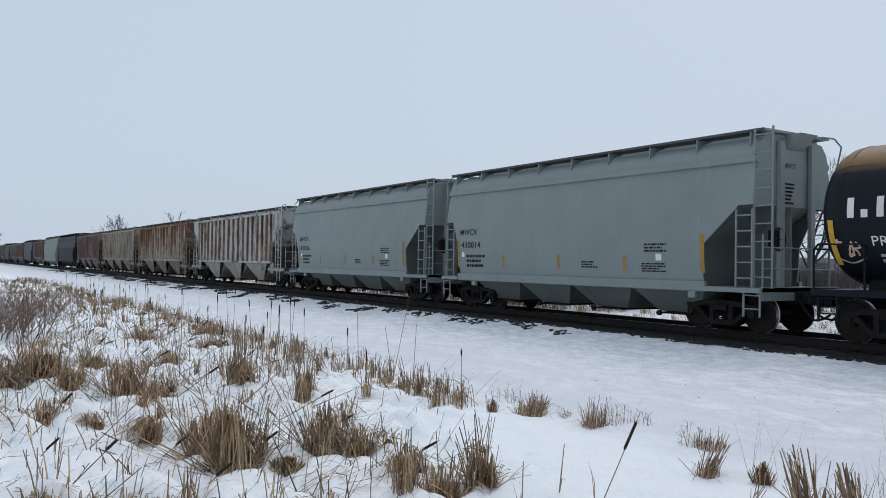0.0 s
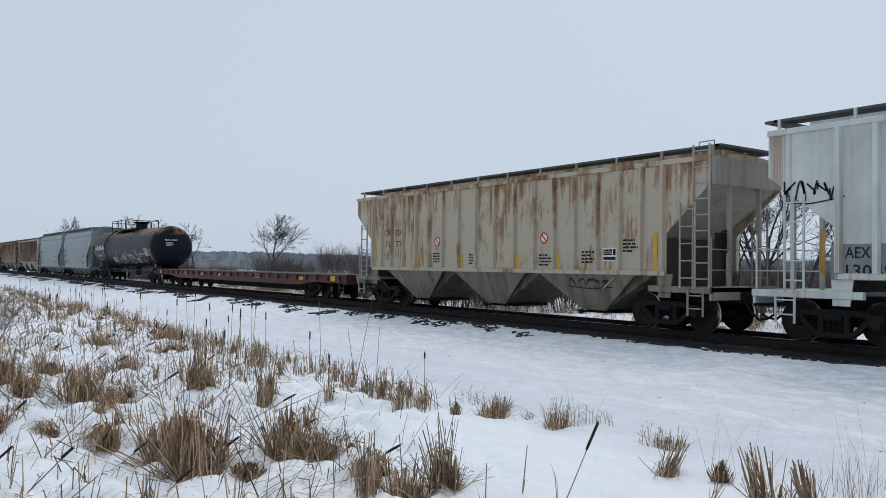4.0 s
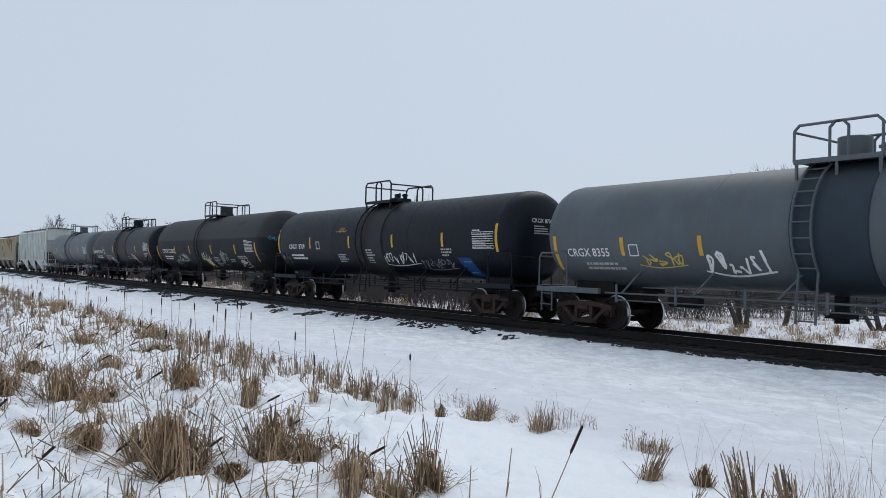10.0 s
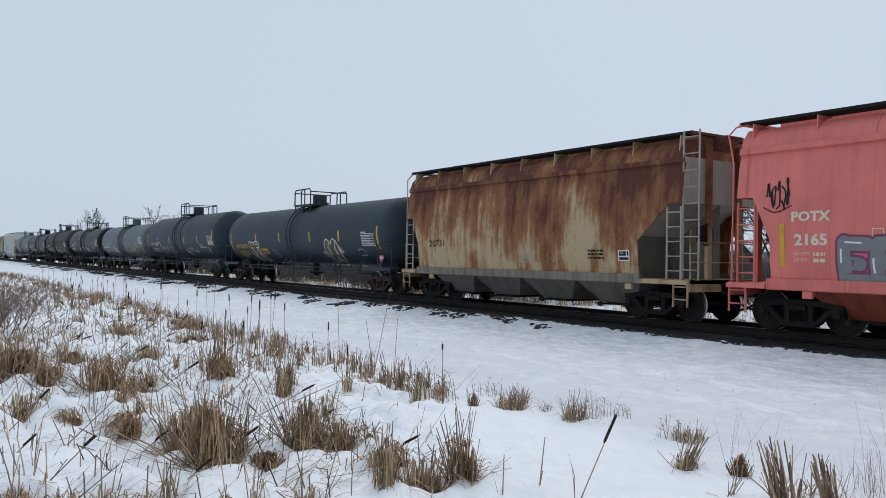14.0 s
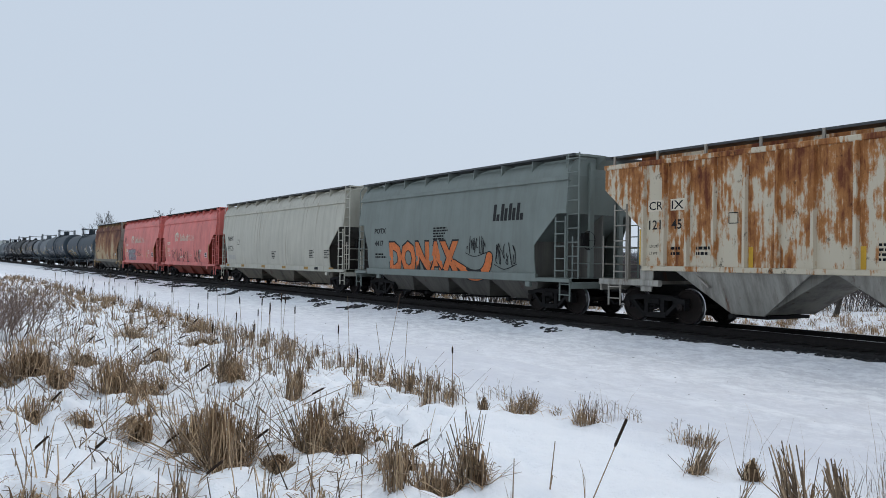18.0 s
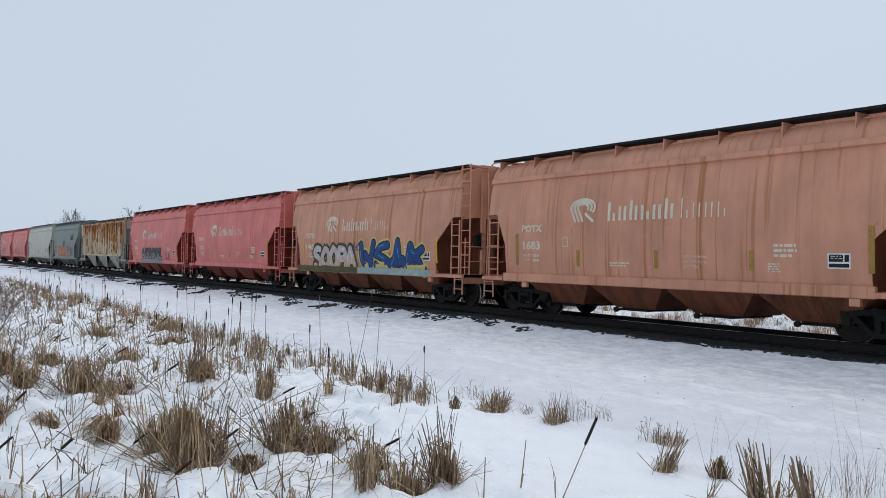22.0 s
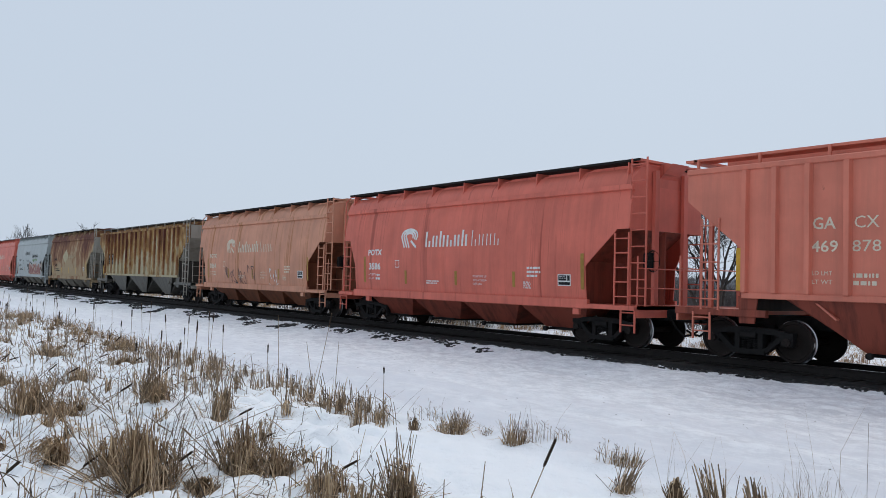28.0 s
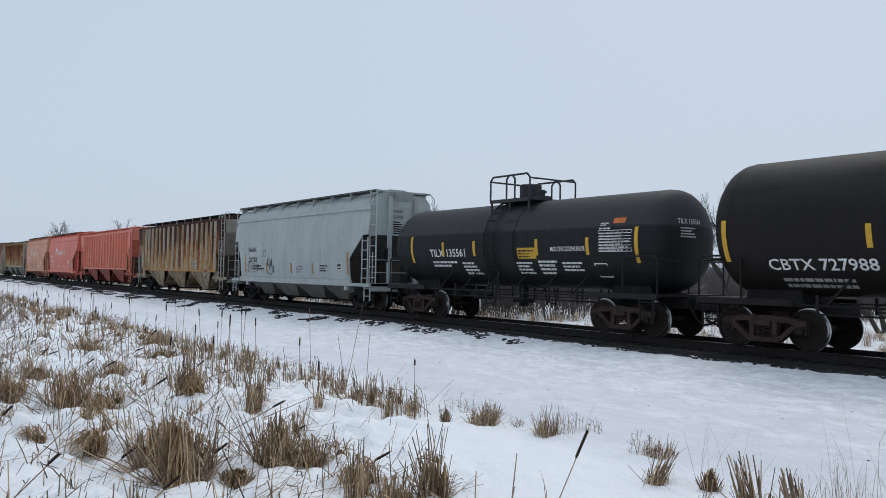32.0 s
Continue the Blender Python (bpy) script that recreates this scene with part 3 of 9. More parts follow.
def spline(ctrl, per=5):
    out = []
    for i in range(len(ctrl) - 1):
        p0, p1, p2, p3 = ctrl[max(0, i - 1)], ctrl[i], ctrl[i + 1], ctrl[min(len(ctrl) - 1, i + 2)]
        for k in range(per):
            t = k / per
            out.append(tuple(0.5 * (2 * b + (c - a) * t + (2 * a - 5 * b + 4 * c - d) * t * t + (3 * b - a - 3 * c + d) * t ** 3) for a, b, c, d in zip(p0, p1, p2, p3)))
    return out + [ctrl[-1]]


def scrawl(u, z, w, h, material, car, surf, seed, width=0.05, label="", n=5, name="graffiti"):
    """A sprayed tag of looping strokes; no readable letters."""
    r = random.Random(seed)
    s = Shape()
    for k in range(n):
        a = u + w * k / n
        c = [(a + w / n * r.uniform(-0.1, 1.0), z + h * r.random()) for _ in range(r.randint(4, 6))]
        ribbon(s, spline(c), width)
    ribbon(s, spline([(u - 0.1 * w, z + h * 0.1), (u + w * 0.4, z - h * 0.1), (u + w * 1.05, z + h * 0.12)]), width * 0.7)
    on_side(s, surf, 0.011)
    return part(name, s, material, car, label, None, 0)


def brush(s, pts, w, lift=0.0):
    """A thick stroke with round ends and joints."""
    k0 = len(s.v)
    ribbon(s, pts, w)
    s.v[k0:] = [(p[0], p[1], lift) for p in s.v[k0:]]
    for i in (0, len(pts) - 1):
        lift += 0.0002
        s.add([(pts[i][0], pts[i][1], lift)] + [(pts[i][0] + w / 2 * math.cos(2 * math.pi * j / 10), pts[i][1] + w / 2 * math.sin(2 * math.pi * j / 10), lift) for j in range(10)], [(0, 1 + j, 1 + (j + 1) % 10) for j in range(10)])


def blobs(u, z, w, h, fill, line, car, surf, seed, n=5, label="", second=None, halo=None, spiky=False, shine=None):
    """A sprayed piece in swollen or spiked strokes with an outline and an inner second colour; no readable letters."""
    r = random.Random(seed)
    step = w / n
    for k in range(n):
        a, t = u + step * k, min(step * 0.40, h * 0.30)
        g = lambda p, q: (a + step * p, z + h * q)
        if spiky:
            forms = ([[g(0.05, 0.05), g(0.12, 0.5), g(0.25, 0.95)], [g(0.25, 0.95), g(0.5, 0.6), g(0.9, 0.80)], [g(0.25, 0.45), g(0.6, 0.5), g(0.85, 0.1)], [g(0.0, 0.05), g(0.5, 0.14), g(1.0, 0.0)]],
                     [[g(0.10, 1.0), g(0.12, 0.4), g(0.3, 0.08)], [g(0.3, 0.08), g(0.6, 0.05), g(0.75, 0.4)], [g(0.75, 0.4), g(0.80, 0.7), g(0.95, 1.05)], [g(0.3, 0.6), g(0.5, 0.4)]],
                     [[g(0.9, 0.95), g(0.4, 0.85), g(0.12, 0.6)], [g(0.12, 0.6), g(0.6, 0.45), g(0.9, 0.25)], [g(0.9, 0.25), g(0.5, 0.02), g(0.0, 0.12)]],
                     [[g(0.0, 0.0), g(0.25, 0.4), g(0.5, 1.1)], [g(0.5, 1.1), g(0.6, 0.5), g(0.95, 0.05)], [g(0.15, 0.3), g(0.5, 0.25), g(0.8, 0.35)]])[(k + seed) % 4]
        else:
            forms = r.choice([[[g(0.15, 0.1), g(0.12, 0.5), g(0.2, 0.9)], [g(0.2, 0.88), g(0.75, 0.85), g(0.8, 0.55), g(0.3, 0.48)], [g(0.3, 0.48), g(0.9, 0.40), g(0.75, 0.10), g(0.15, 0.12)]],
                              [[g(0.15, 0.12), g(0.25, 0.5), g(0.5, 0.92)], [g(0.5, 0.92), g(0.7, 0.5), g(0.88, 0.1)], [g(0.25, 0.38), g(0.75, 0.36)]],
                              [[g(0.85, 0.85), g(0.35, 0.92), g(0.15, 0.65), g(0.5, 0.5), g(0.85, 0.32), g(0.6, 0.06), g(0.12, 0.12)]],
                              [[g(0.2, 0.9), g(0.15, 0.5), g(0.2, 0.1)], [g(0.2, 0.9), g(0.85, 0.88)], [g(0.2, 0.5), g(0.65, 0.5)], [g(0.2, 0.1), g(0.88, 0.12)]],
                              [[g(0.5, 0.9), g(0.15, 0.6), g(0.2, 0.2), g(0.55, 0.08), g(0.88, 0.35), g(0.82, 0.75), g(0.5, 0.9)]]])
        forms = [[(p + r.gauss(0, 0.02) * step, q + r.gauss(0, 0.02) * h) for p, q in f] for f in forms]
        layers = ([("graffiti_halo", halo, t + 0.26, 0.008)] if halo else []) + [("graffiti_outline", line, t + 0.10, 0.0115), ("graffiti", fill, t, 0.015)]
        for nm, m, wd, off in layers:
            s = Shape()
            for j, f in enumerate(forms):
                brush(s, spline(f, 6), wd, 0.0006 * j)
            on_side(s, surf, off + 0.0003 * (k % 2))
            part(nm, s, m, car, label if nm == "graffiti" else "", None, 0)
        if second:
            s = Shape()
            for j, f in enumerate(forms):
                pts = [p for p in spline(f, 6) if p[1] < z + h * 0.42]
                if len(pts) > 2:
                    brush(s, pts, t * 0.82, 0.0006 * j)
            if s.v:
                on_side(s, surf, 0.0185)
                part("graffiti_shade", s, second, car, "", None, 0)
        if shine:
            s = Shape()
            for f in forms[:2]:
                pts = spline(f, 6)
                ribbon(s, [(p - t * 0.22, q + t * 0.10) for p, q in pts[len(pts) // 4:len(pts) // 4 + 5]], t * 0.14)
            on_side(s, surf, 0.0215)
            part("graffiti_highlight", s, shine, car, "", None, 0)


def outline(u, z, w, h, t, material, car, surf, name="marking"):
    s = Shape()
    for a in (((u, z), (u + w, z)), ((u + w, z), (u + w, z + h)), ((u + w, z + h), (u, z + h)), ((u, z + h), (u, z))):
        ribbon(s, list(a), t)
    on_side(s, surf, 0.009)
    return part(name, s, material, car, "", None, 0)


def label_board(u, z, car, surf, w=0.62, h=0.40):
    """The black inspection panel with white frame."""
    rect(u, z, w, h, WHITE, car, surf, "", "panel_border", 0.006)
    rect(u + 0.03, z + 0.03, w - 0.06, h * 0.24, BLACK, car, surf, "", "inspection_panel", 0.009)
    rect(u + 0.03, z + 0.07 + h * 0.24, w * 0.62, h - 0.10 - h * 0.24, BLACK, car, surf, "", "inspection_panel", 0.009)
    rect(u + 0.06 + w * 0.62, z + 0.07 + h * 0.24, w * 0.38 - 0.09, h - 0.10 - h * 0.24, BLACK, car, surf, "", "inspection_panel", 0.009)
    bars(3, u + 0.07, z + 0.2, w * 0.5, h * 0.4, DIM, car, lambda q: surf(q) + 0.004, 3)


# ---- covered hopper cars ----
def hopper_ends(car, half, e, paint_m, zs, hw, zplat=1.10, mt=None, slope_m=None, depth=2.6, zslope=3.7, web_m=None, slim=False):
    """What both kinds share at each end: slope sheet, posts, platform, ladders, grab irons."""
    for o in (1, -1):
        s = Shape()
        a, b = e - 0.02, e - depth
        w, zs0 = hw - 0.06, zslope
        s.add([(-w, o * a, zs0), (w, o * a, zs0), (w, o * b, 1.0), (-w, o * b, 1.0), (-w, o * (a - 0.02), zs0 + 0.03), (w, o * (a - 0.02), zs0 + 0.03), (w, o * (b - 0.02), 1.03), (-w, o * (b - 0.02), 1.03)],
              [(0, 1, 2, 3), (4, 5, 6, 7), (0, 1, 5, 4), (1, 2, 6, 5), (2, 3, 7, 6), (3, 0, 4, 7)])
        part("slope_sheet", s, slope_m or paint_m, car, "", None)
        if not slim:
            web = Shape()
            web.plate([(o * (e - 0.05), zplat), (o * (e - 0.05), zs), (o * (e - depth * 0.95), 1.1)], -0.03, 0.03)
            part("center_web", web, web_m or paint_m, car)
        shear = Shape()
        ys = e - 1.62
        shear.box(-hw + 0.04, hw - 0.04, o * ys - 0.02, o * ys + 0.02, zplat, 2.35)
        part("bolster_web", shear, web_m or paint_m, car)
        pl = Shape()
        pl.box(-hw + 0.02, hw - 0.02, min(o * (e - 1.5), o * (half - 0.55)), max(o * (e - 1.5), o * (half - 0.55)), zplat - 0.10, zplat, 0.01)
        pl.box(-hw + 0.02, hw - 0.02, o * (half - 0.58) - 0.03, o * (half - 0.58) + 0.03, zplat - 0.30, zplat + 0.02)
        part("end_platform", pl, paint_m, car)
        cs = Shape()
        cs.box(-0.30, 0.30, min(o * (half - 0.5), o * (e - 3.2)), max(o * (half - 0.5), o * (e - 3.2)), 0.72, 1.02, 0.03)
        part("stub_sill", cs, STEEL, car)
        for x in (-0.62, 0.62):
            p = Shape()
            w_, yp, top_ = (0.045, e - 0.07, zs + 0.1) if slim else (0.085, e + 0.085, zs + 1.55)
            p.box(x - w_, x + w_, o * yp - 0.05, o * yp + 0.05, zplat, top_, 0.01)
            part("end_post", p, paint_m, car)
        for sd in (-1, 1):
            g = Shape()
            for k, z in enumerate((1.55, 2.05)):
                g.pipe([(sd * (hw - 0.05), o * (half - 0.60), z), (0, o * (half - 0.60), z)], 0.016, 5)
            g.pipe([(sd * (hw - 0.08), o * (half - 0.60), zplat), (sd * (hw - 0.08), o * (half - 0.60), 2.35)], 0.022, 5)
            part("grab_rail", g, paint_m, car)
    bw = Shape()
    bw.lathe([(0.27, 0.0), (0.29, 0.015), (0.27, 0.03), (0.25, 0.015), (0.27, 0.0)], 20, "y")
    for k in range(4):
        a = k * math.pi / 2
        bw.rod((0, 0.015, 0), (0.26 * math.cos(a), 0.015, 0.26 * math.sin(a)), 0.013, 5)
    bw.box(-0.16, 0.16, 0.03, 0.20, -0.20, 0.22, 0.02)
    b = part("brake_wheel", bw, STEEL, car, "", "brake_wheel")
    b.location = (-0.75, -(half - 0.66), 2.25)


def smooth_hopper(name, label, half, m, roof_m=None, walk_m=None, bays=4, wide=1.61, top=4.86, mt=None, tc=None, seams=8, sill_m=None, notch=3.05, bay_m=None, slope_m=None, web_m=None, group="covered hopper cars"):
    """A hopper with rounded plate sides: side sheets cut away at the lower corners, a side sill, a roofwalk on brackets."""
    car = thing(name, label, "hopper car", group)
    e = half - 0.80
    k = wide / 1.61
    h = top - 4.72
    tab = [(1.20, 1.52 * k), (1.6, 1.575 * k), (2.3, 1.61 * k), (3.0, 1.585 * k), (3.6 + h, 1.50 * k), (3.90 + h, 1.425 * k), (3.93 + h, 1.50 * k), (4.06 + h, 1.475 * k), (4.36 + h, 1.05 * k)]
    surf = lambda z: interp(tab, z)

    def yend(z, cut=1.42):
        """Where a side sheet ends: it is cut back further at the ladder end."""
        if z < 2.1:
            return e - cut
        if z < notch - 0.07:
            return e - cut + (cut - 0.45) * (z - 2.1) / (notch - 0.07 - 2.1)
        return e - 0.40 if z < notch else e
    zs = [1.20, 1.4, 1.6, 1.85, 2.099, 2.3, 2.5, 2.7, 2.85, notch - 0.071, notch - 0.001, notch, 3.3, 3.6 + h, 3.90 + h, 3.93 + h, 4.06 + h]
    # the plates are drawn in a little at each weld
    welds = [-(e - 1.6) + 2 * (e - 1.6) * q / max(1, seams - 1) for q in range(seams)]
    cols = sorted([(y, 0.0 if d else 0.020) for y in welds for d in (-0.16, 0.0, 0.16) for y in [y + d]] + [(y0 + (y1 - y0) * f, 0.0) for y0, y1 in zip(welds, welds[1:]) for f in (0.3, 0.5, 0.7)])
    nc = len(cols) + 1
    for sd in (-1, 1):
        s = Shape()
        back, fore = (1.42, 0.86) if sd < 0 else (0.86, 1.42)
        for t in (0.0, 0.03):
            for z in zs:
                lo_, hi_ = -yend(z, back), yend(z, fore)
                s.v += [(sd * (surf(z) - t - dip * (z < 3.9 + h)), max(lo_, min(hi_, y)), z) for y, dip in [(lo_, 0.0)] + cols + [(hi_, 0.0)]]
        R = len(zs)
        idx = lambda t, j, i: (t * R + j) * (nc + 1) + i
        for t in (0, 1):
            s.f += [(idx(t, j, i), idx(t, j, i + 1), idx(t, j + 1, i + 1), idx(t, j + 1, i)) for j in range(R - 1) for i in range(nc)]
        for j in range(R - 1):
            for i in (0, nc):
                s.f.append((idx(0, j, i), idx(0, j + 1, i), idx(1, j + 1, i), idx(1, j, i)))
        for i in range(nc):
            s.f.append((idx(0, 0, i), idx(0, 0, i + 1), idx(1, 0, i + 1), idx(1, 0, i)))
        part("side_sheet", s, m, car)
        sl = Shape()
        w = surf(1.3)
        sl.box(sd * w - 0.06, sd * w + 0.05, -(e - back + 0.08), e - fore + 0.08, 0.96, 1.215, 0.02)
        part("side_sill", sl, sill_m or m, car)
        for o in (1, -1):
            b = Shape()
            c_ = fore if o > 0 else back
            b.box(sd * w - 0.10, sd * w + 0.02, min(o * (e - c_ + 0.09), o * (half - 0.56)), max(o * (e - c_ + 0.09), o * (half - 0.56)), 0.98, 1.09)
            b.box(sd * w - 0.04, sd * w + 0.06, o * (e - 1.75) - 0.11, o * (e - 1.75) + 0.11, 0.80, 0.955)
            part("end_sill", b, m, car)
        for q in range(seams):
            y = welds[q]
            g = Shape()
            zz = [1.22, 1.6, 2.0, 2.3, 2.7, 3.0, 3.3, 3.6 + h, 3.89 + h]
            g.v = [(sd * (surf(z) + dx), max(-yend(z), min(yend(z), y + dy)), z) for z in zz for dy, dx in ((-0.022, -0.018), (-0.010, -0.008), (0.010, -0.008), (0.022, -0.018))]
            g.f = [(4 * j + i, 4 * j + i + 1, 4 * j + i + 5, 4 * j + i + 4) for j in range(len(zz) - 1) for i in range(3)]
            part("weld_seam", g, m, car)
    rf = Shape()
    prof = [(-1.44 * k, 4.06 + h), (-1.36 * k, 4.30 + h), (-1.16 * k, 4.52 + h), (-0.6 * k, 4.60 + h), (0.6 * k, 4.60 + h), (1.16 * k, 4.52 + h), (1.36 * k, 4.30 + h), (1.44 * k, 4.06 + h)]
    rf.prism(prof, -e, e)
    part("roof", rf, roof_m or m, car)
    for o in (1, -1):
        es = Shape()
        pr = [(-surf(z) + 0.02, z) for z in reversed([z for z in zs if z >= notch])] + [(surf(z) - 0.02, z) for z in zs if z >= notch]
        es.prism(pr[::-1], o * e - 0.02, o * e + 0.02)
        part("end_sheet", es, slope_m if slope_m is DARKEND else m, car)
    nb = max(6, round(2 * e / 1.5))
    for sd in (-1, 1):
        for q in range(nb):
            y = -(e - 0.25) + 2 * (e - 0.25) * q / (nb - 1)
            def brk():
                g = Shape()
                # an upright gusset between the walk and the slope of the roof, with a foot flange
                for y0, y1 in ((-0.015, 0.015),):
                    prof_ = [(0.14, -0.02), (-0.44, -0.02), (-0.16, -0.10), (0.05, -0.30), (0.17, -0.56), (0.20, -0.56), (0.16, -0.30)]
                    n_ = len(prof_)
                    g.add([(-x, y0, z) for x, z in prof_] + [(-x, y1, z) for x, z in prof_], [tuple(range(n_)), tuple(range(2 * n_ - 1, n_ - 1, -1))] + [(i, (i + 1) % n_, n_ + (i + 1) % n_, n_ + i) for i in range(n_)])
                return g
            b = part("roof_bracket", brk, m, car, "", "roof_bracket")
            b.location, b.rotation_euler = (sd * 1.20 * k, y, 4.665 + h), (0, 0, 0 if sd < 0 else math.pi)
        wk = Shape()
        x0, x1 = sorted((sd * 0.80 * k, sd * 1.34 * k))
        wk.box(x0, x1, -e - 0.1, e + 0.1, 4.66 + h, 4.72 + h)
        part("roofwalk", wk, walk_m or STEEL, car, "", None)
    ht = Shape()
    ht.box(-0.42, 0.42, -e + 0.35, e - 0.35, 4.58 + h, 4.815 + h, 0.04)
    part("hatch_cover", ht, m, car)
    for o in (1, -1):
        ca = Shape()
        ca.box(-1.30 * k, 1.30 * k, o * (e + 0.02) - 0.10, o * (e + 0.02) + 0.14, 4.655 + h, 4.715 + h)
        ca.plate([(o * e, 4.66 + h), (o * (e + 0.40), 4.66 + h), (o * e, 4.30 + h)], -0.35, 0.35)
        part("roof_end_step", ca, m, car)
    bl = 2 * (e - 1.55)
    for q in range(bays):
        y = -bl / 2 + bl * (q + 0.5) / bays
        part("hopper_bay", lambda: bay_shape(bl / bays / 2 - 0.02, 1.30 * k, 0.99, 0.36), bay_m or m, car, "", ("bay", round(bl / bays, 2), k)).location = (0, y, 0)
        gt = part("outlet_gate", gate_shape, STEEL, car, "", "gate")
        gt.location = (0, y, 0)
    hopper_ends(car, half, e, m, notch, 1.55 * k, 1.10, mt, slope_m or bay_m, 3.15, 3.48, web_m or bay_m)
    for o in (1, -1):
        lm = slope_m if slope_m is not None and "grimy" in slope_m.name else m
        for sd in (-1, 1):
            # each side has its tall ladder at one end only
            if sd * o > 0:
                a = part("ladder", ladder_shape(1.1, 4.70 + h, 0.48, 9, 0.0), lm, car, "", ("lad", round(h, 2)))
                a.location = (sd * 1.46 * k, o * (e + 0.20), 0)
            else:
                g = Shape()
                g.pipe([(sd * 1.00 * k, o * (e + 0.10), 4.71 + h), (sd * 1.15 * k, o * (e + 0.34), 4.66 + h), (sd * 1.30 * k, o * (e + 0.44), 4.45 + h), (sd * 1.44 * k, o * (half - 0.60), 3.9), (sd * 1.47 * k, o * (half - 0.60), 1.10)], 0.021, 6)
                part("corner_handrail", g, lm, car)
            b = part("ladder", ladder_shape(1.1, 2.95, 0.44, 5, 0.0), lm, car, "", "ladlow")
            b.location = (sd * 1.56 * k, o * (e - 0.24), 0)
            st = part("sill_step", ladder_shape(0.42, 1.05, 0.44, 2), m, car, "", "sillstep")
            st.location = (sd * 1.56 * k, o * (e - 0.02), 0)
    entry = []
    ends(car, half, entry, tc or half - 2.05, mt)
    return car, surf, entry


def bay_shape(hy, hx, zt, zb):
    """One chute: sloped plates that narrow to the outlet."""
    s = Shape()
    g = hy * 0.52
    top = [(-hx, -hy, zt), (hx, -hy, zt), (hx, hy, zt), (-hx, hy, zt)]
    mid = [(-hx * 0.93, -hy * 0.92, zt - 0.12), (hx * 0.93, -hy * 0.92, zt - 0.12), (hx * 0.93, hy * 0.92, zt - 0.12), (-hx * 0.93, hy * 0.92, zt - 0.12)]
    bot = [(-hx * 0.62, -g, zb), (hx * 0.62, -g, zb), (hx * 0.62, g, zb), (-hx * 0.62, g, zb)]
    s.add(top + mid + bot, [(j * 4 + i, j * 4 + (i + 1) % 4, (j + 1) * 4 + (i + 1) % 4, (j + 1) * 4 + i) for j in range(2) for i in range(4)] + [(0, 1, 2, 3), (8, 9, 10, 11)])
    return s


def gate_shape():
    s = Shape()
    s.box(-0.85, 0.85, -0.42, 0.42, 0.29, 0.37, 0.01)
    s.rod((-1.25, 0.30, 0.33), (1.25, 0.30, 0.33), 0.03, 6)
    s.rod((-1.28, 0.30, 0.33), (-1.18, 0.30, 0.33), 0.07, 8)
    return s


POSTS = (0.48, 1.45, 2.38, 3.24, 4.08, 4.95, 5.75, 6.48, 7.18)


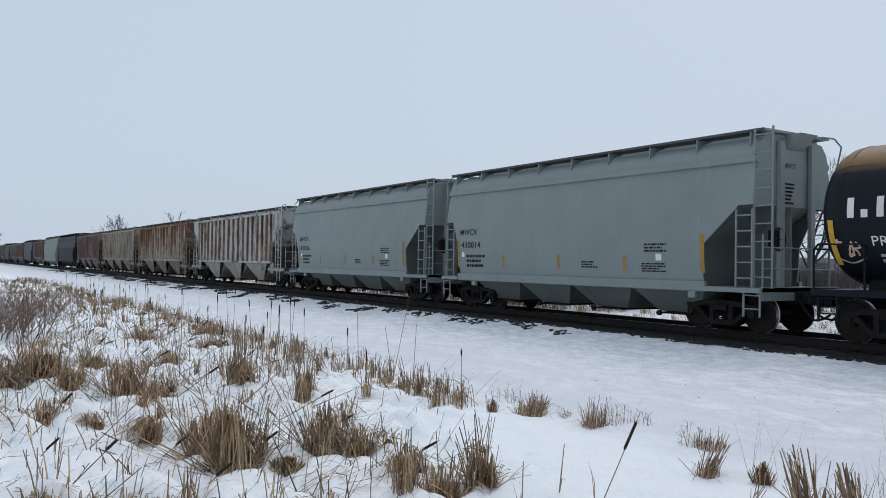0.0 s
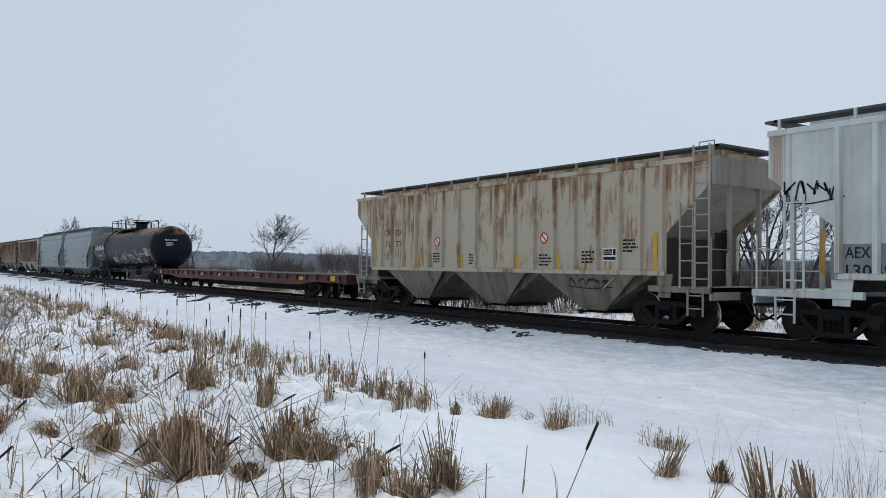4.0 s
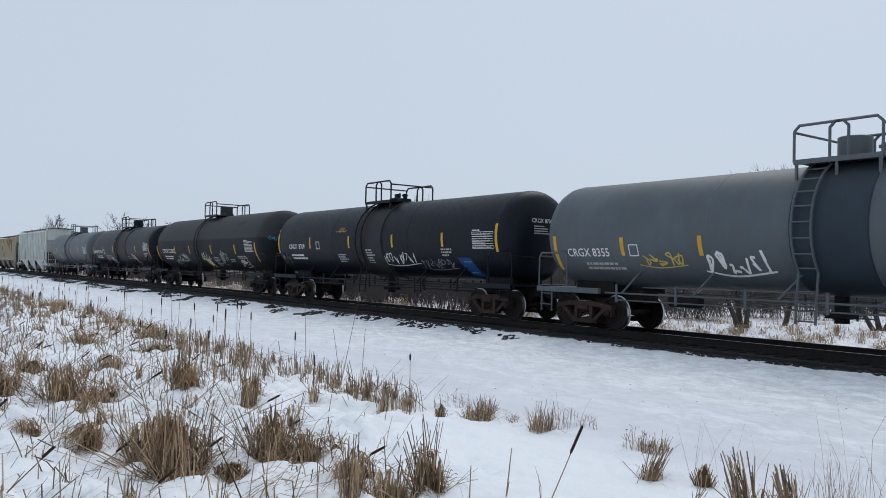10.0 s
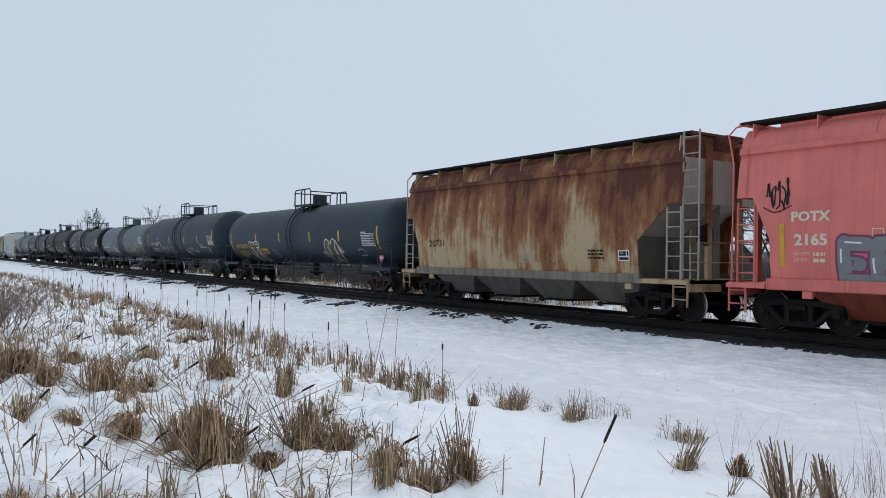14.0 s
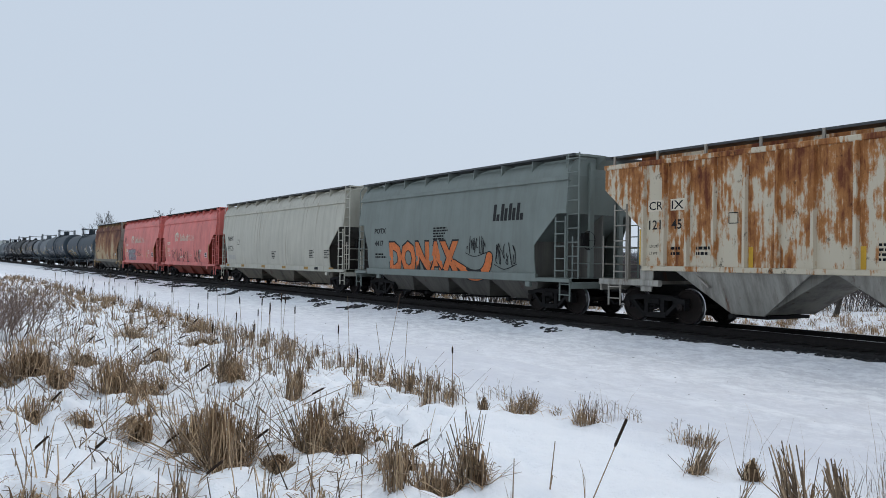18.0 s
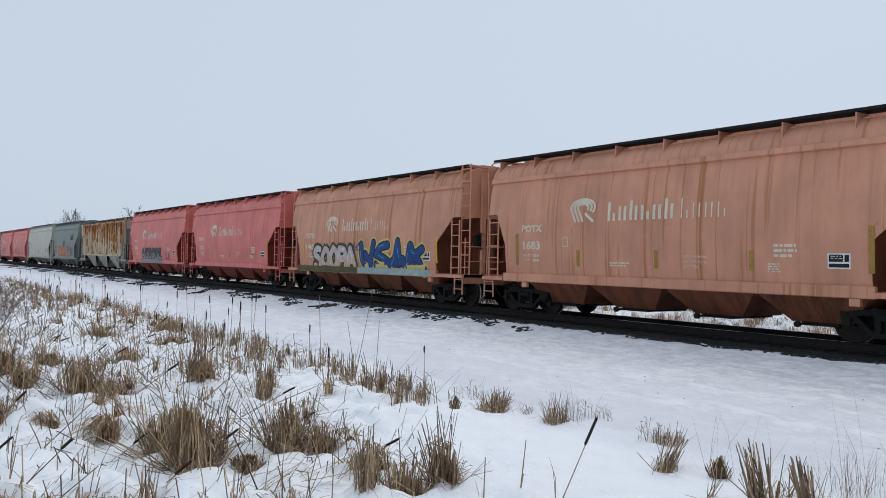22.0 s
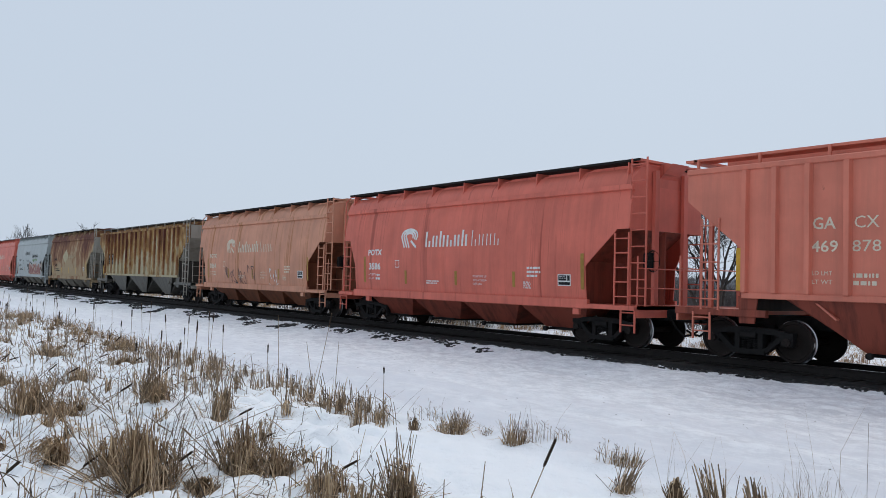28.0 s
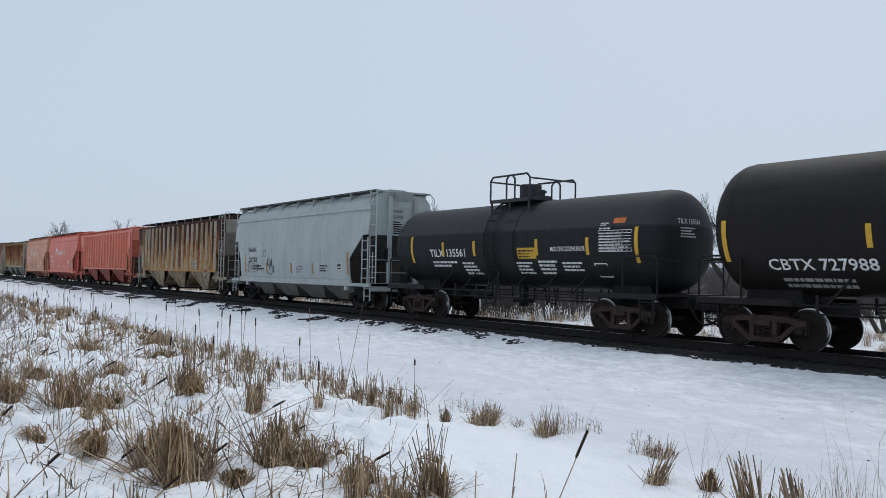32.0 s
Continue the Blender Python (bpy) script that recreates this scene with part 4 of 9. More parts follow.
def ribbed_hopper(name, label, half, m, rib_m=None, bay_m=None, walk_m=None, top=4.60, bays=3, mt=None, tc=None, slope_m=None, group="covered hopper cars", endgap=0.95, post=0.050):
    """A hopper with flat sheet sides stiffened by upright posts; steep chutes hang below."""
    car = thing(name, label, "hopper car", group)
    e = half - endgap
    h = top - 4.72
    zt, zb, za, zc = 4.40 + h, 1.44, 3.62, 2.45
    surf = lambda z: 1.50
    far = max(1.0, (e - 1.60) / 7.18) if e > 9.0 else 1.0
    cut = e - 7.24 * far
    prof = [(-(e - cut), zb), (e - cut, zb), (e - cut, zc), (e, za), (e, zt), (-e, zt), (-e, za), (-(e - cut), zc)]
    for sd in (-1, 1):
        s = Shape()
        s.plate(prof, sd * 1.50 - (0 if sd > 0 else 0), sd * 1.46)
        part("side_sheet", s, m, car)
        t = Shape()
        t.box(sd * 1.50 - 0.05, sd * 1.50 + 0.07, -e, e, zt - 0.10, zt + 0.03, 0.015)
        part("top_chord", t, m, car)
        b = Shape()
        b.box(sd * 1.50 - 0.05, sd * 1.50 + 0.06, -(e - cut), e - cut, zb - 0.05, zb + 0.08, 0.015)
        part("bottom_chord", b, m, car)
        for y in [o * v * far for o in (-1, 1) for v in POSTS]:
            def rib():
                g = Shape()
                w = post
                g.v = [(0.0, -w, zb + 0.08), (-0.115, -w * 0.7, zb + 0.08), (-0.115, w * 0.7, zb + 0.08), (0.0, w, zb + 0.08), (0.0, -w, zt - 0.1), (-0.115, -w * 0.7, zt - 0.1), (-0.115, w * 0.7, zt - 0.1), (0.0, w, zt - 0.1)]
                g.f = [(0, 1, 5, 4), (1, 2, 6, 5), (2, 3, 7, 6), (0, 3, 2, 1), (4, 5, 6, 7)]
                return g
            r = part("side_post", rib, rib_m or m, car, "", ("rib", round(h, 2), post))
            r.location, r.rotation_euler = (sd * 1.50, y, 0), (0, 0, 0 if sd < 0 else math.pi)
        for o in (1, -1):
            sl = Shape()
            y0, y1 = sorted((o * (e - cut - 0.55), o * (half - 0.55)))
            sl.box(sd * 1.44 - 0.07, sd * 1.44 + 0.06, y0, y1, 0.98, 1.14, 0.015)
            y0, y1 = sorted((o * (e - cut - 0.26), o * (e - cut + 0.10)))
            sl.plate([(y0, 0.84), (y1, 0.84), (y1 + 0.03, 1.44), (y0 - 0.08, 1.44)], sd * 1.44 - 0.02, sd * 1.44 + 0.02)
            part("side_sill", sl, bay_m or m, car)
        wk = Shape()
        x0, x1 = sorted((sd * 0.72, sd * 1.22))
        wk.box(x0, x1, -e - 0.05, e + 0.05, 4.66 + h, 4.72 + h)
        part("roofwalk", wk, walk_m or m, car)
        for q in range(12):
            y = -(e - 0.1) + 2 * (e - 0.1) * q / 11
            p = part("walk_post", lambda: Shape().box(-0.025, 0.025, -0.03, 0.03, 0, 0.33), slope_m or m, car, "", "walkpost")
            p.location = (sd * 1.24, y, 4.38 + h)
    rf = Shape()
    rf.prism([(-1.49, zt - 0.02), (-0.9, zt + 0.10), (-0.4, zt + 0.15), (0.4, zt + 0.15), (0.9, zt + 0.10), (1.49, zt - 0.02)], -e, e)
    part("roof", rf, m, car)
    ht = Shape()
    ht.box(-0.42, 0.42, -e + 0.35, e - 0.35, zt + 0.14, zt + 0.36, 0.04)
    part("hatch_cover", ht, m, car)
    for o in (1, -1):
        es = Shape()
        es.prism([(-1.46, za), (1.46, za), (1.46, zt), (-1.46, zt)], o * e - 0.03, o * e - 0.002)
        part("end_sheet", es, slope_m or m, car)
        ca = Shape()
        ca.box(-1.22, 1.22, o * (e + 0.02) - 0.10, o * (e + 0.02) + 0.25, 4.655 + h, 4.715 + h)
        part("roof_end_step", ca, walk_m or slope_m or m, car)
    bl = 2 * (e - cut - 0.72)
    bw = bl / bays
    for q in range(bays):
        y = -bl / 2 + bw * (q + 0.5)
        def bay():
            s = Shape()
            hy = bw / 2 - 0.01
            g = 0.45
            t, mm, bo = zb - 0.03, zb - 0.30, 0.38
            # flat plates at the sides; the cross slopes lie deeper in
            top_ = [(-1.05, -hy, t), (1.05, -hy, t), (1.05, hy, t), (-1.05, hy, t)]
            low = [(-1.0, -g, bo + 0.02), (1.0, -g, bo + 0.02), (1.0, g, bo + 0.02), (-1.0, g, bo + 0.02)]
            s.add(top_ + low, [(0, 1, 5, 4), (1, 2, 6, 5), (2, 3, 7, 6), (3, 0, 4, 7), (0, 1, 2, 3), (4, 5, 6, 7)])
            return s
        def plate_(sx):
            s = Shape()
            hf = (bw / 2 - 0.01) * 0.86
            f = [(sx * 1.45, -hf, zb - 0.03), (sx * 1.45, hf, zb - 0.03), (sx * 1.03, 0.45, 0.38), (sx * 1.03, -0.45, 0.38)]
            s.add(f + [(x - sx * 0.03, y_, z - 0.01) for x, y_, z in f], [(0, 1, 2, 3), (4, 5, 6, 7), (0, 1, 5, 4), (1, 2, 6, 5), (2, 3, 7, 6), (3, 0, 4, 7)])
            return s
        by = part("hopper_bay", bay, bay_m or m, car, "", ("rbay", round(bw, 2)))
        by.location = (0, y, 0)
        for sx in (-1, 1):
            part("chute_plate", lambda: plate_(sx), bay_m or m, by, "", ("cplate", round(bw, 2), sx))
        gt = part("outlet_gate", gate_shape, STEEL, car, "", "gate")
        gt.location = (0, y, 0)
    hopper_ends(car, half, e, slope_m or m, za, 1.48, 1.12, mt, slope_m, 3.45, 3.70, SOOTSHADE, True)
    for o in (1, -1):
        lm = slope_m if slope_m is not None and "grimy" in slope_m.name else m
        for sd in (-1, 1):
            if sd * o > 0:
                a = part("ladder", ladder_shape(1.1, 4.70 + h, 0.46, 9, 0.0), lm, car, "", ("lad", round(h, 2)))
                a.location = (sd * 1.53, o * (e - 0.22), 0)
                g = Shape()
                g.pipe([(sd * 1.30, o * (e - 0.45), 4.70 + h), (sd * 1.30, o * (e - 0.45), 4.80 + h), (sd * 1.30, o * (e - 0.02), 4.80 + h), (sd * 1.30, o * (e - 0.02), 4.70 + h)], 0.016, 5)
                part("roof_grab_iron", g, lm, car)
            b = part("ladder", ladder_shape(1.1, 3.2, 0.44, 5, 0.0), lm, car, "", "ladlow2")
            b.location = (sd * 1.52, o * (e - 0.62), 0)
            st = part("sill_step", ladder_shape(0.42, 1.05, 0.44, 2), slope_m or m, car, "", "sillstep")
            st.location = (sd * 1.50, o * (e - 0.40), 0)
    entry = []
    ends(car, half, entry, tc or half - 2.20, mt)
    return car, surf, entry


# ---- tank cars ----
def tank_car(name, label, half, m, rad=1.58, zc=2.84, head=0.70, plat="rail", mt=None, tc=None, ladder_y=0.0, band=None, band_m=None, outlet=True, group="tank cars", endgap=0.80, low_top=False):
    car = thing(name, label, "tank car", group)
    e = half - endgap
    s = Shape()
    n, prof = 56, []
    for k in range(9):
        a = math.pi / 2 * k / 8
        prof.append((max(0.002, rad * math.sin(a) ** 0.76), -(e - head) - head * math.cos(a) ** 0.76))
    prof += [(rad, -(e - head) + 2 * (e - head) * k / 12) for k in range(1, 12)]
    prof += [(r, -a) for r, a in reversed(prof[:9])]
    s.lathe(prof, n, "y")
    s.v = [(x, y, z + zc) for x, y, z in s.v]
    part("tank", s, m, car)
    surf = lambda z: math.sqrt(max(0.01, rad * rad - (z - zc) ** 2))
    for y in (-(e - head), e - head, -(e - head) * 0.36, (e - head) * 0.36):
        r = Shape()
        r.lathe([(rad, y - 0.02), (rad + 0.006, y - 0.01), (rad + 0.006, y + 0.01), (rad, y + 0.02)], n, "y")
        r.v = [(x, yy, z + zc) for x, yy, z in r.v]
        part("weld_seam", r, m, car)
    if band:
        r = Shape()
        r.lathe([(rad, band[0]), (rad + 0.035, band[0] + 0.02), (rad + 0.035, band[1] - 0.02), (rad, band[1])], n, "y")
        r.v = [(x, yy, z + zc) for x, yy, z in r.v]
        part("jacket_band", r, band_m or m, car)
    tcy = tc or half - 2.10
    for o in (1, -1):
        sd = Shape()
        sd.plate([(o * (tcy - 0.75), 0.95), (o * (tcy + 0.75), 0.95), (o * (tcy + 0.55), 1.75), (o * (tcy - 0.55), 1.75)], -0.62, 0.62)
        part("saddle", sd, STEEL, car)
        st = Shape()
        y0, y1 = sorted((o * (half - 0.48), o * (tcy - 1.5)))
        st.box(-0.32, 0.32, y0, y1, 0.74, 1.06, 0.03)
        part("stub_sill", st, STEEL, car)
        pl = Shape()
        y0, y1 = sorted((o * (half - 0.55), o * (half - 1.35)))
        pl.box(-1.42, 1.42, y0, y1, 1.06, 1.12, 0.01)
        y0, y1 = sorted((o * (half - 0.60), o * (tcy - 0.9)))
        for sx in (-1, 1):
            pl.box(sx * 1.42 - 0.05, sx * 1.42 + 0.05, y0, y1, 0.98, 1.13, 0.01)
        part("end_platform", pl, m, car)
        for sx in (-1, 1):
            g = Shape()
            x = sx * 1.40
            y0, y1, y2 = o * (half - 1.75), o * (half - 1.35), o * (half - 0.62)
            g.pipe([(x, y0, 1.10), (x, y0, 1.98), (x, y0 + o * 0.10, 2.10), (x, y2 - o * 0.10, 2.10), (x, y2, 1.98), (x, y2, 1.10)], 0.026, 6)
            part("end_handrail", g, m, car)
            st = part("sill_step", ladder_shape(0.42, 1.05, 0.42, 2), m, car, "", "sillstep")
            st.location = (sx * 1.40, o * (half - 0.95), 0)
        h = Shape()
        h.pipe([(-1.40, o * (half - 0.62), 2.0), (1.40, o * (half - 0.62), 2.0)], 0.022, 6)
        part("end_handrail", h, m, car)
    for sx in (-1, 1):
        for q in range(6):
            y = -(tcy - 1.6) + 2 * (tcy - 1.6) * q / 5
            g = Shape()
            g.rod((sx * 1.30, y, 1.04), (sx * math.sqrt(max(0.05, rad * rad - (1.62 - zc) ** 2)), y - 0.42, 1.62), 0.030, 6)
            part("walk_brace", g, m, car)
    # running board pipes along the lower side
    for sx in (-1, 1):
        p = Shape()
        p.pipe([(sx * 1.30, -(tcy - 1.0), 1.02), (sx * 1.30, tcy - 1.0, 1.02)], 0.024, 6)
        p.pipe([(sx * 1.30, -(tcy - 1.4), 0.84), (sx * 1.30, tcy - 1.4, 0.84)], 0.018, 6)
        k = 7
        for q in range(k):
            y = -(tcy - 1.4) + 2 * (tcy - 1.4) * q / (k - 1)
            p.box(sx * 1.30 - 0.02, sx * 1.30 + 0.02, y - 0.03, y + 0.03, 0.78, 1.25)
        part("side_grab_pipe", p, m, car)
        top = None
        for dy in (-0.22, 0.22):
            la, pts = Shape(), []
            for q in range(10):
                a = radians(-38 + 108 * q / 9)
                pts.append((sx * (rad + 0.13) * math.cos(a), ladder_y + dy, zc + (rad + 0.13) * math.sin(a)))
            la.pipe([(sx * 1.36, ladder_y + dy, 0.55)] + pts, 0.030, 6)
            if top is None:
                top = part("side_ladder", la, m, car)
            else:
                part("stile", la, m, top)
        rungs = [(sx * 1.36, z) for z in (0.62, 0.95, 1.25)]
        for q in range(9):
            a = radians(-34 + 100 * q / 8)
            rungs.append((sx * (rad + 0.13) * math.cos(a), zc + (rad + 0.13) * math.sin(a)))
        for x, z in rungs:
            ru = Shape()
            ru.rod((0, -0.22, 0), (0, 0.22, 0), 0.018, 5)
            part("rung", ru, m, top, "", "tank_rung").location = (x, ladder_y, z)
    ztop = zc + rad
    c = ladder_y - 0.45 if plat == "rail" else ladder_y
    a, b = (c - 0.95, c + 0.95) if plat == "rail" else (c - 6.6, c + 0.3)
    my = c + 0.1 if plat == "rail" else c - 5.4
    pf = Shape()
    pf.box(-1.02, 1.02, a, b, ztop - 0.02, ztop + 0.04)
    # the platform stands clear of the shell on short legs
    zleg = zc + math.sqrt(rad * rad - 0.98 ** 2) - 0.03
    for sx in (-1, 1):
        pf.box(sx * 1.0 - 0.03, sx * 1.0 + 0.03, a, b, ztop - 0.06, ztop + 0.05)
        for y in (a + 0.05, (a + b) / 2, b - 0.05):
            pf.box(sx * 0.98 - 0.025, sx * 0.98 + 0.025, y - 0.03, y + 0.03, zleg, ztop)
    part("top_platform", pf, m, car)
    zt = ztop + 0.80
    spans = [(a, c + 0.15), (c - 0.25, b)] if plat == "rail" else [(a, a + 2.0), (a + 2.4, b - 1.6), (b - 2.2, b)]
    for sx in (-1, 1):
        for y0, y1 in spans:
            ra = Shape()
            k = 0.12
            dz = 0.0 if sx < 0 else -0.05
            ra.pipe([(sx * 1.0, y0, ztop), (sx * 1.0, y0, zt - k + dz), (sx * 1.0, y0 + k, zt + dz), (sx * 1.0, y1 - k, zt + dz), (sx * 1.0, y1, zt - k + dz), (sx * 1.0, y1, ztop)], 0.032, 6)
            if y1 - y0 > 2.5:
                ra.rod((sx * 1.0, (y0 + y1) / 2, ztop), (sx * 1.0, (y0 + y1) / 2, zt + dz), 0.03, 6)
            part("platform_railing", ra, m, car)
    for y in (a, b):
        ra = Shape()
        ra.pipe([(-1.0, y, zt - 0.14), (1.0, y, zt - 0.14)], 0.028, 6)
        part("platform_railing", ra, m, car)
    mw = Shape()
    if low_top:
        mw.lathe([(0.01, ztop + 0.24), (0.30, ztop + 0.22), (0.33, ztop + 0.18), (0.33, ztop + 0.10), (0.42, ztop + 0.08), (0.42, ztop - 0.06)], 20, "z")
        mw.box(-0.10, 0.10, -0.08, 0.08, ztop + 0.22, ztop + 0.40, 0.02)
        mw.rod((0.18, 0.12, ztop + 0.20), (0.18, 0.12, ztop + 0.46), 0.04, 8)
    elif plat == "rail":
        mw.lathe([(0.01, ztop + 0.58), (0.34, ztop + 0.58), (0.36, ztop + 0.56), (0.36, ztop + 0.12), (0.44, ztop + 0.10), (0.44, ztop - 0.06)], 20, "z")
    else:
        mw.lathe([(0.01, ztop + 0.62), (0.62, ztop + 0.62), (0.62, ztop + 0.56), (0.46, ztop + 0.40), (0.46, ztop - 0.06)], 20, "z")
    mw.v = [(x, y + my, z) for x, y, z in mw.v]
    part("manway", mw, m, car)
    vl = Shape()
    vl.box(-0.35, 0.1, my - 0.85, my - 0.50, ztop, ztop + 0.16, 0.02)
    vl.rod((-0.1, my - 0.68, ztop), (-0.1, my - 0.68, ztop + 0.36), 0.08, 8)
    vl.rod((-0.1, my - 0.68, ztop + 0.26), (-0.1, my - 0.68, ztop + 0.32), 0.13, 8)
    part("safety_valve", vl, m, car)
    ladder_y = ladder_y if outlet else 0.0
    bo = Shape()
    bo.rod((0, ladder_y - 0.1, 0.55), (0, ladder_y - 0.1, zc - rad + 0.05), 0.16, 12)
    bo.box(-0.25, 0.25, ladder_y - 0.35, ladder_y + 0.15, 0.66, 0.80, 0.02)
    part("bottom_outlet", bo, STEEL, car)
    br = Shape()
    br.rod((-0.55, tcy - 2.6, 0.86), (-0.55, tcy - 3.5, 0.86), 0.15, 12)
    br.rod((0.2, -tcy + 1.2, 0.78), (0.2, tcy - 1.2, 0.78), 0.022, 6)
    part("brake_cylinder", br, STEEL, car)
    entry = []
    ends(car, half, entry, tcy, mt)
    return car, surf, entry


def reflectors(car, surf, half, z, h, material, us, w=0.085):
    for u in us:
        rect(u, z, w, h, material, car, surf, "yellow reflective strip", "reflector", 0.009)
    return car


# ---- the flat car ----
def flat_car(name, label, half, m, deck_m):
    car = thing(name, label, "flat car")
    e = half - 0.5
    for sd in (-1, 1):
        s = Shape()
        s.plate([(-e, 0.78), (-(half - 3.6), 0.78), (-(half - 5.2), 0.62), (half - 5.2, 0.62), (half - 3.6, 0.78), (e, 0.78), (e, 1.10), (-e, 1.10)], sd * 1.38 - 0.05, sd * 1.38 + 0.05)
        part("side_sill", s, m, car)
        f = Shape()
        f.box(sd * 1.40 - 0.08, sd * 1.40 + 0.08, -e, e, 1.09, 1.14, 0.01)
        part("sill_flange", f, m, car)
        n = 26
        for q in range(n):
            y = -(e - 0.5) + 2 * (e - 0.5) * q / (n - 1)
            p = part("stake_pocket", lambda: Shape().box(-0.07, 0.07, -0.06, 0.06, 0, 0.20, 0.01), m, car, "", "stake")
            p.location = (sd * 1.46, y, 0.87)
    d = Shape()
    d.box(-1.36, 1.36, -e, e, 1.10, 1.145)
    part("deck", d, deck_m, car)
    c = Shape()
    c.plate([(-e, 0.70), (-(half - 5.6), 0.70), (-(half - 7), 0.30), (half - 7, 0.30), (half - 5.6, 0.70), (e, 0.70), (e, 1.08), (-e, 1.08)], -0.45, 0.45)
    part("center_sill", c, STEEL, car)
    for o in (1, -1):
        b = Shape()
        b.box(-1.40, 1.40, o * e - 0.06, o * e + 0.06, 0.72, 1.15, 0.02)
        part("end_sill", b, m, car)
        for sd in (-1, 1):
            st = part("sill_step", ladder_shape(0.42, 0.95, 0.42, 2), m, car, "", "flatstep")
            st.location = (sd * 1.42, o * (half - 0.9), 0)
    surf = lambda z: 1.43
    entry = []
    ends(car, half, entry, half - 4.5)
    return car, surf, entry


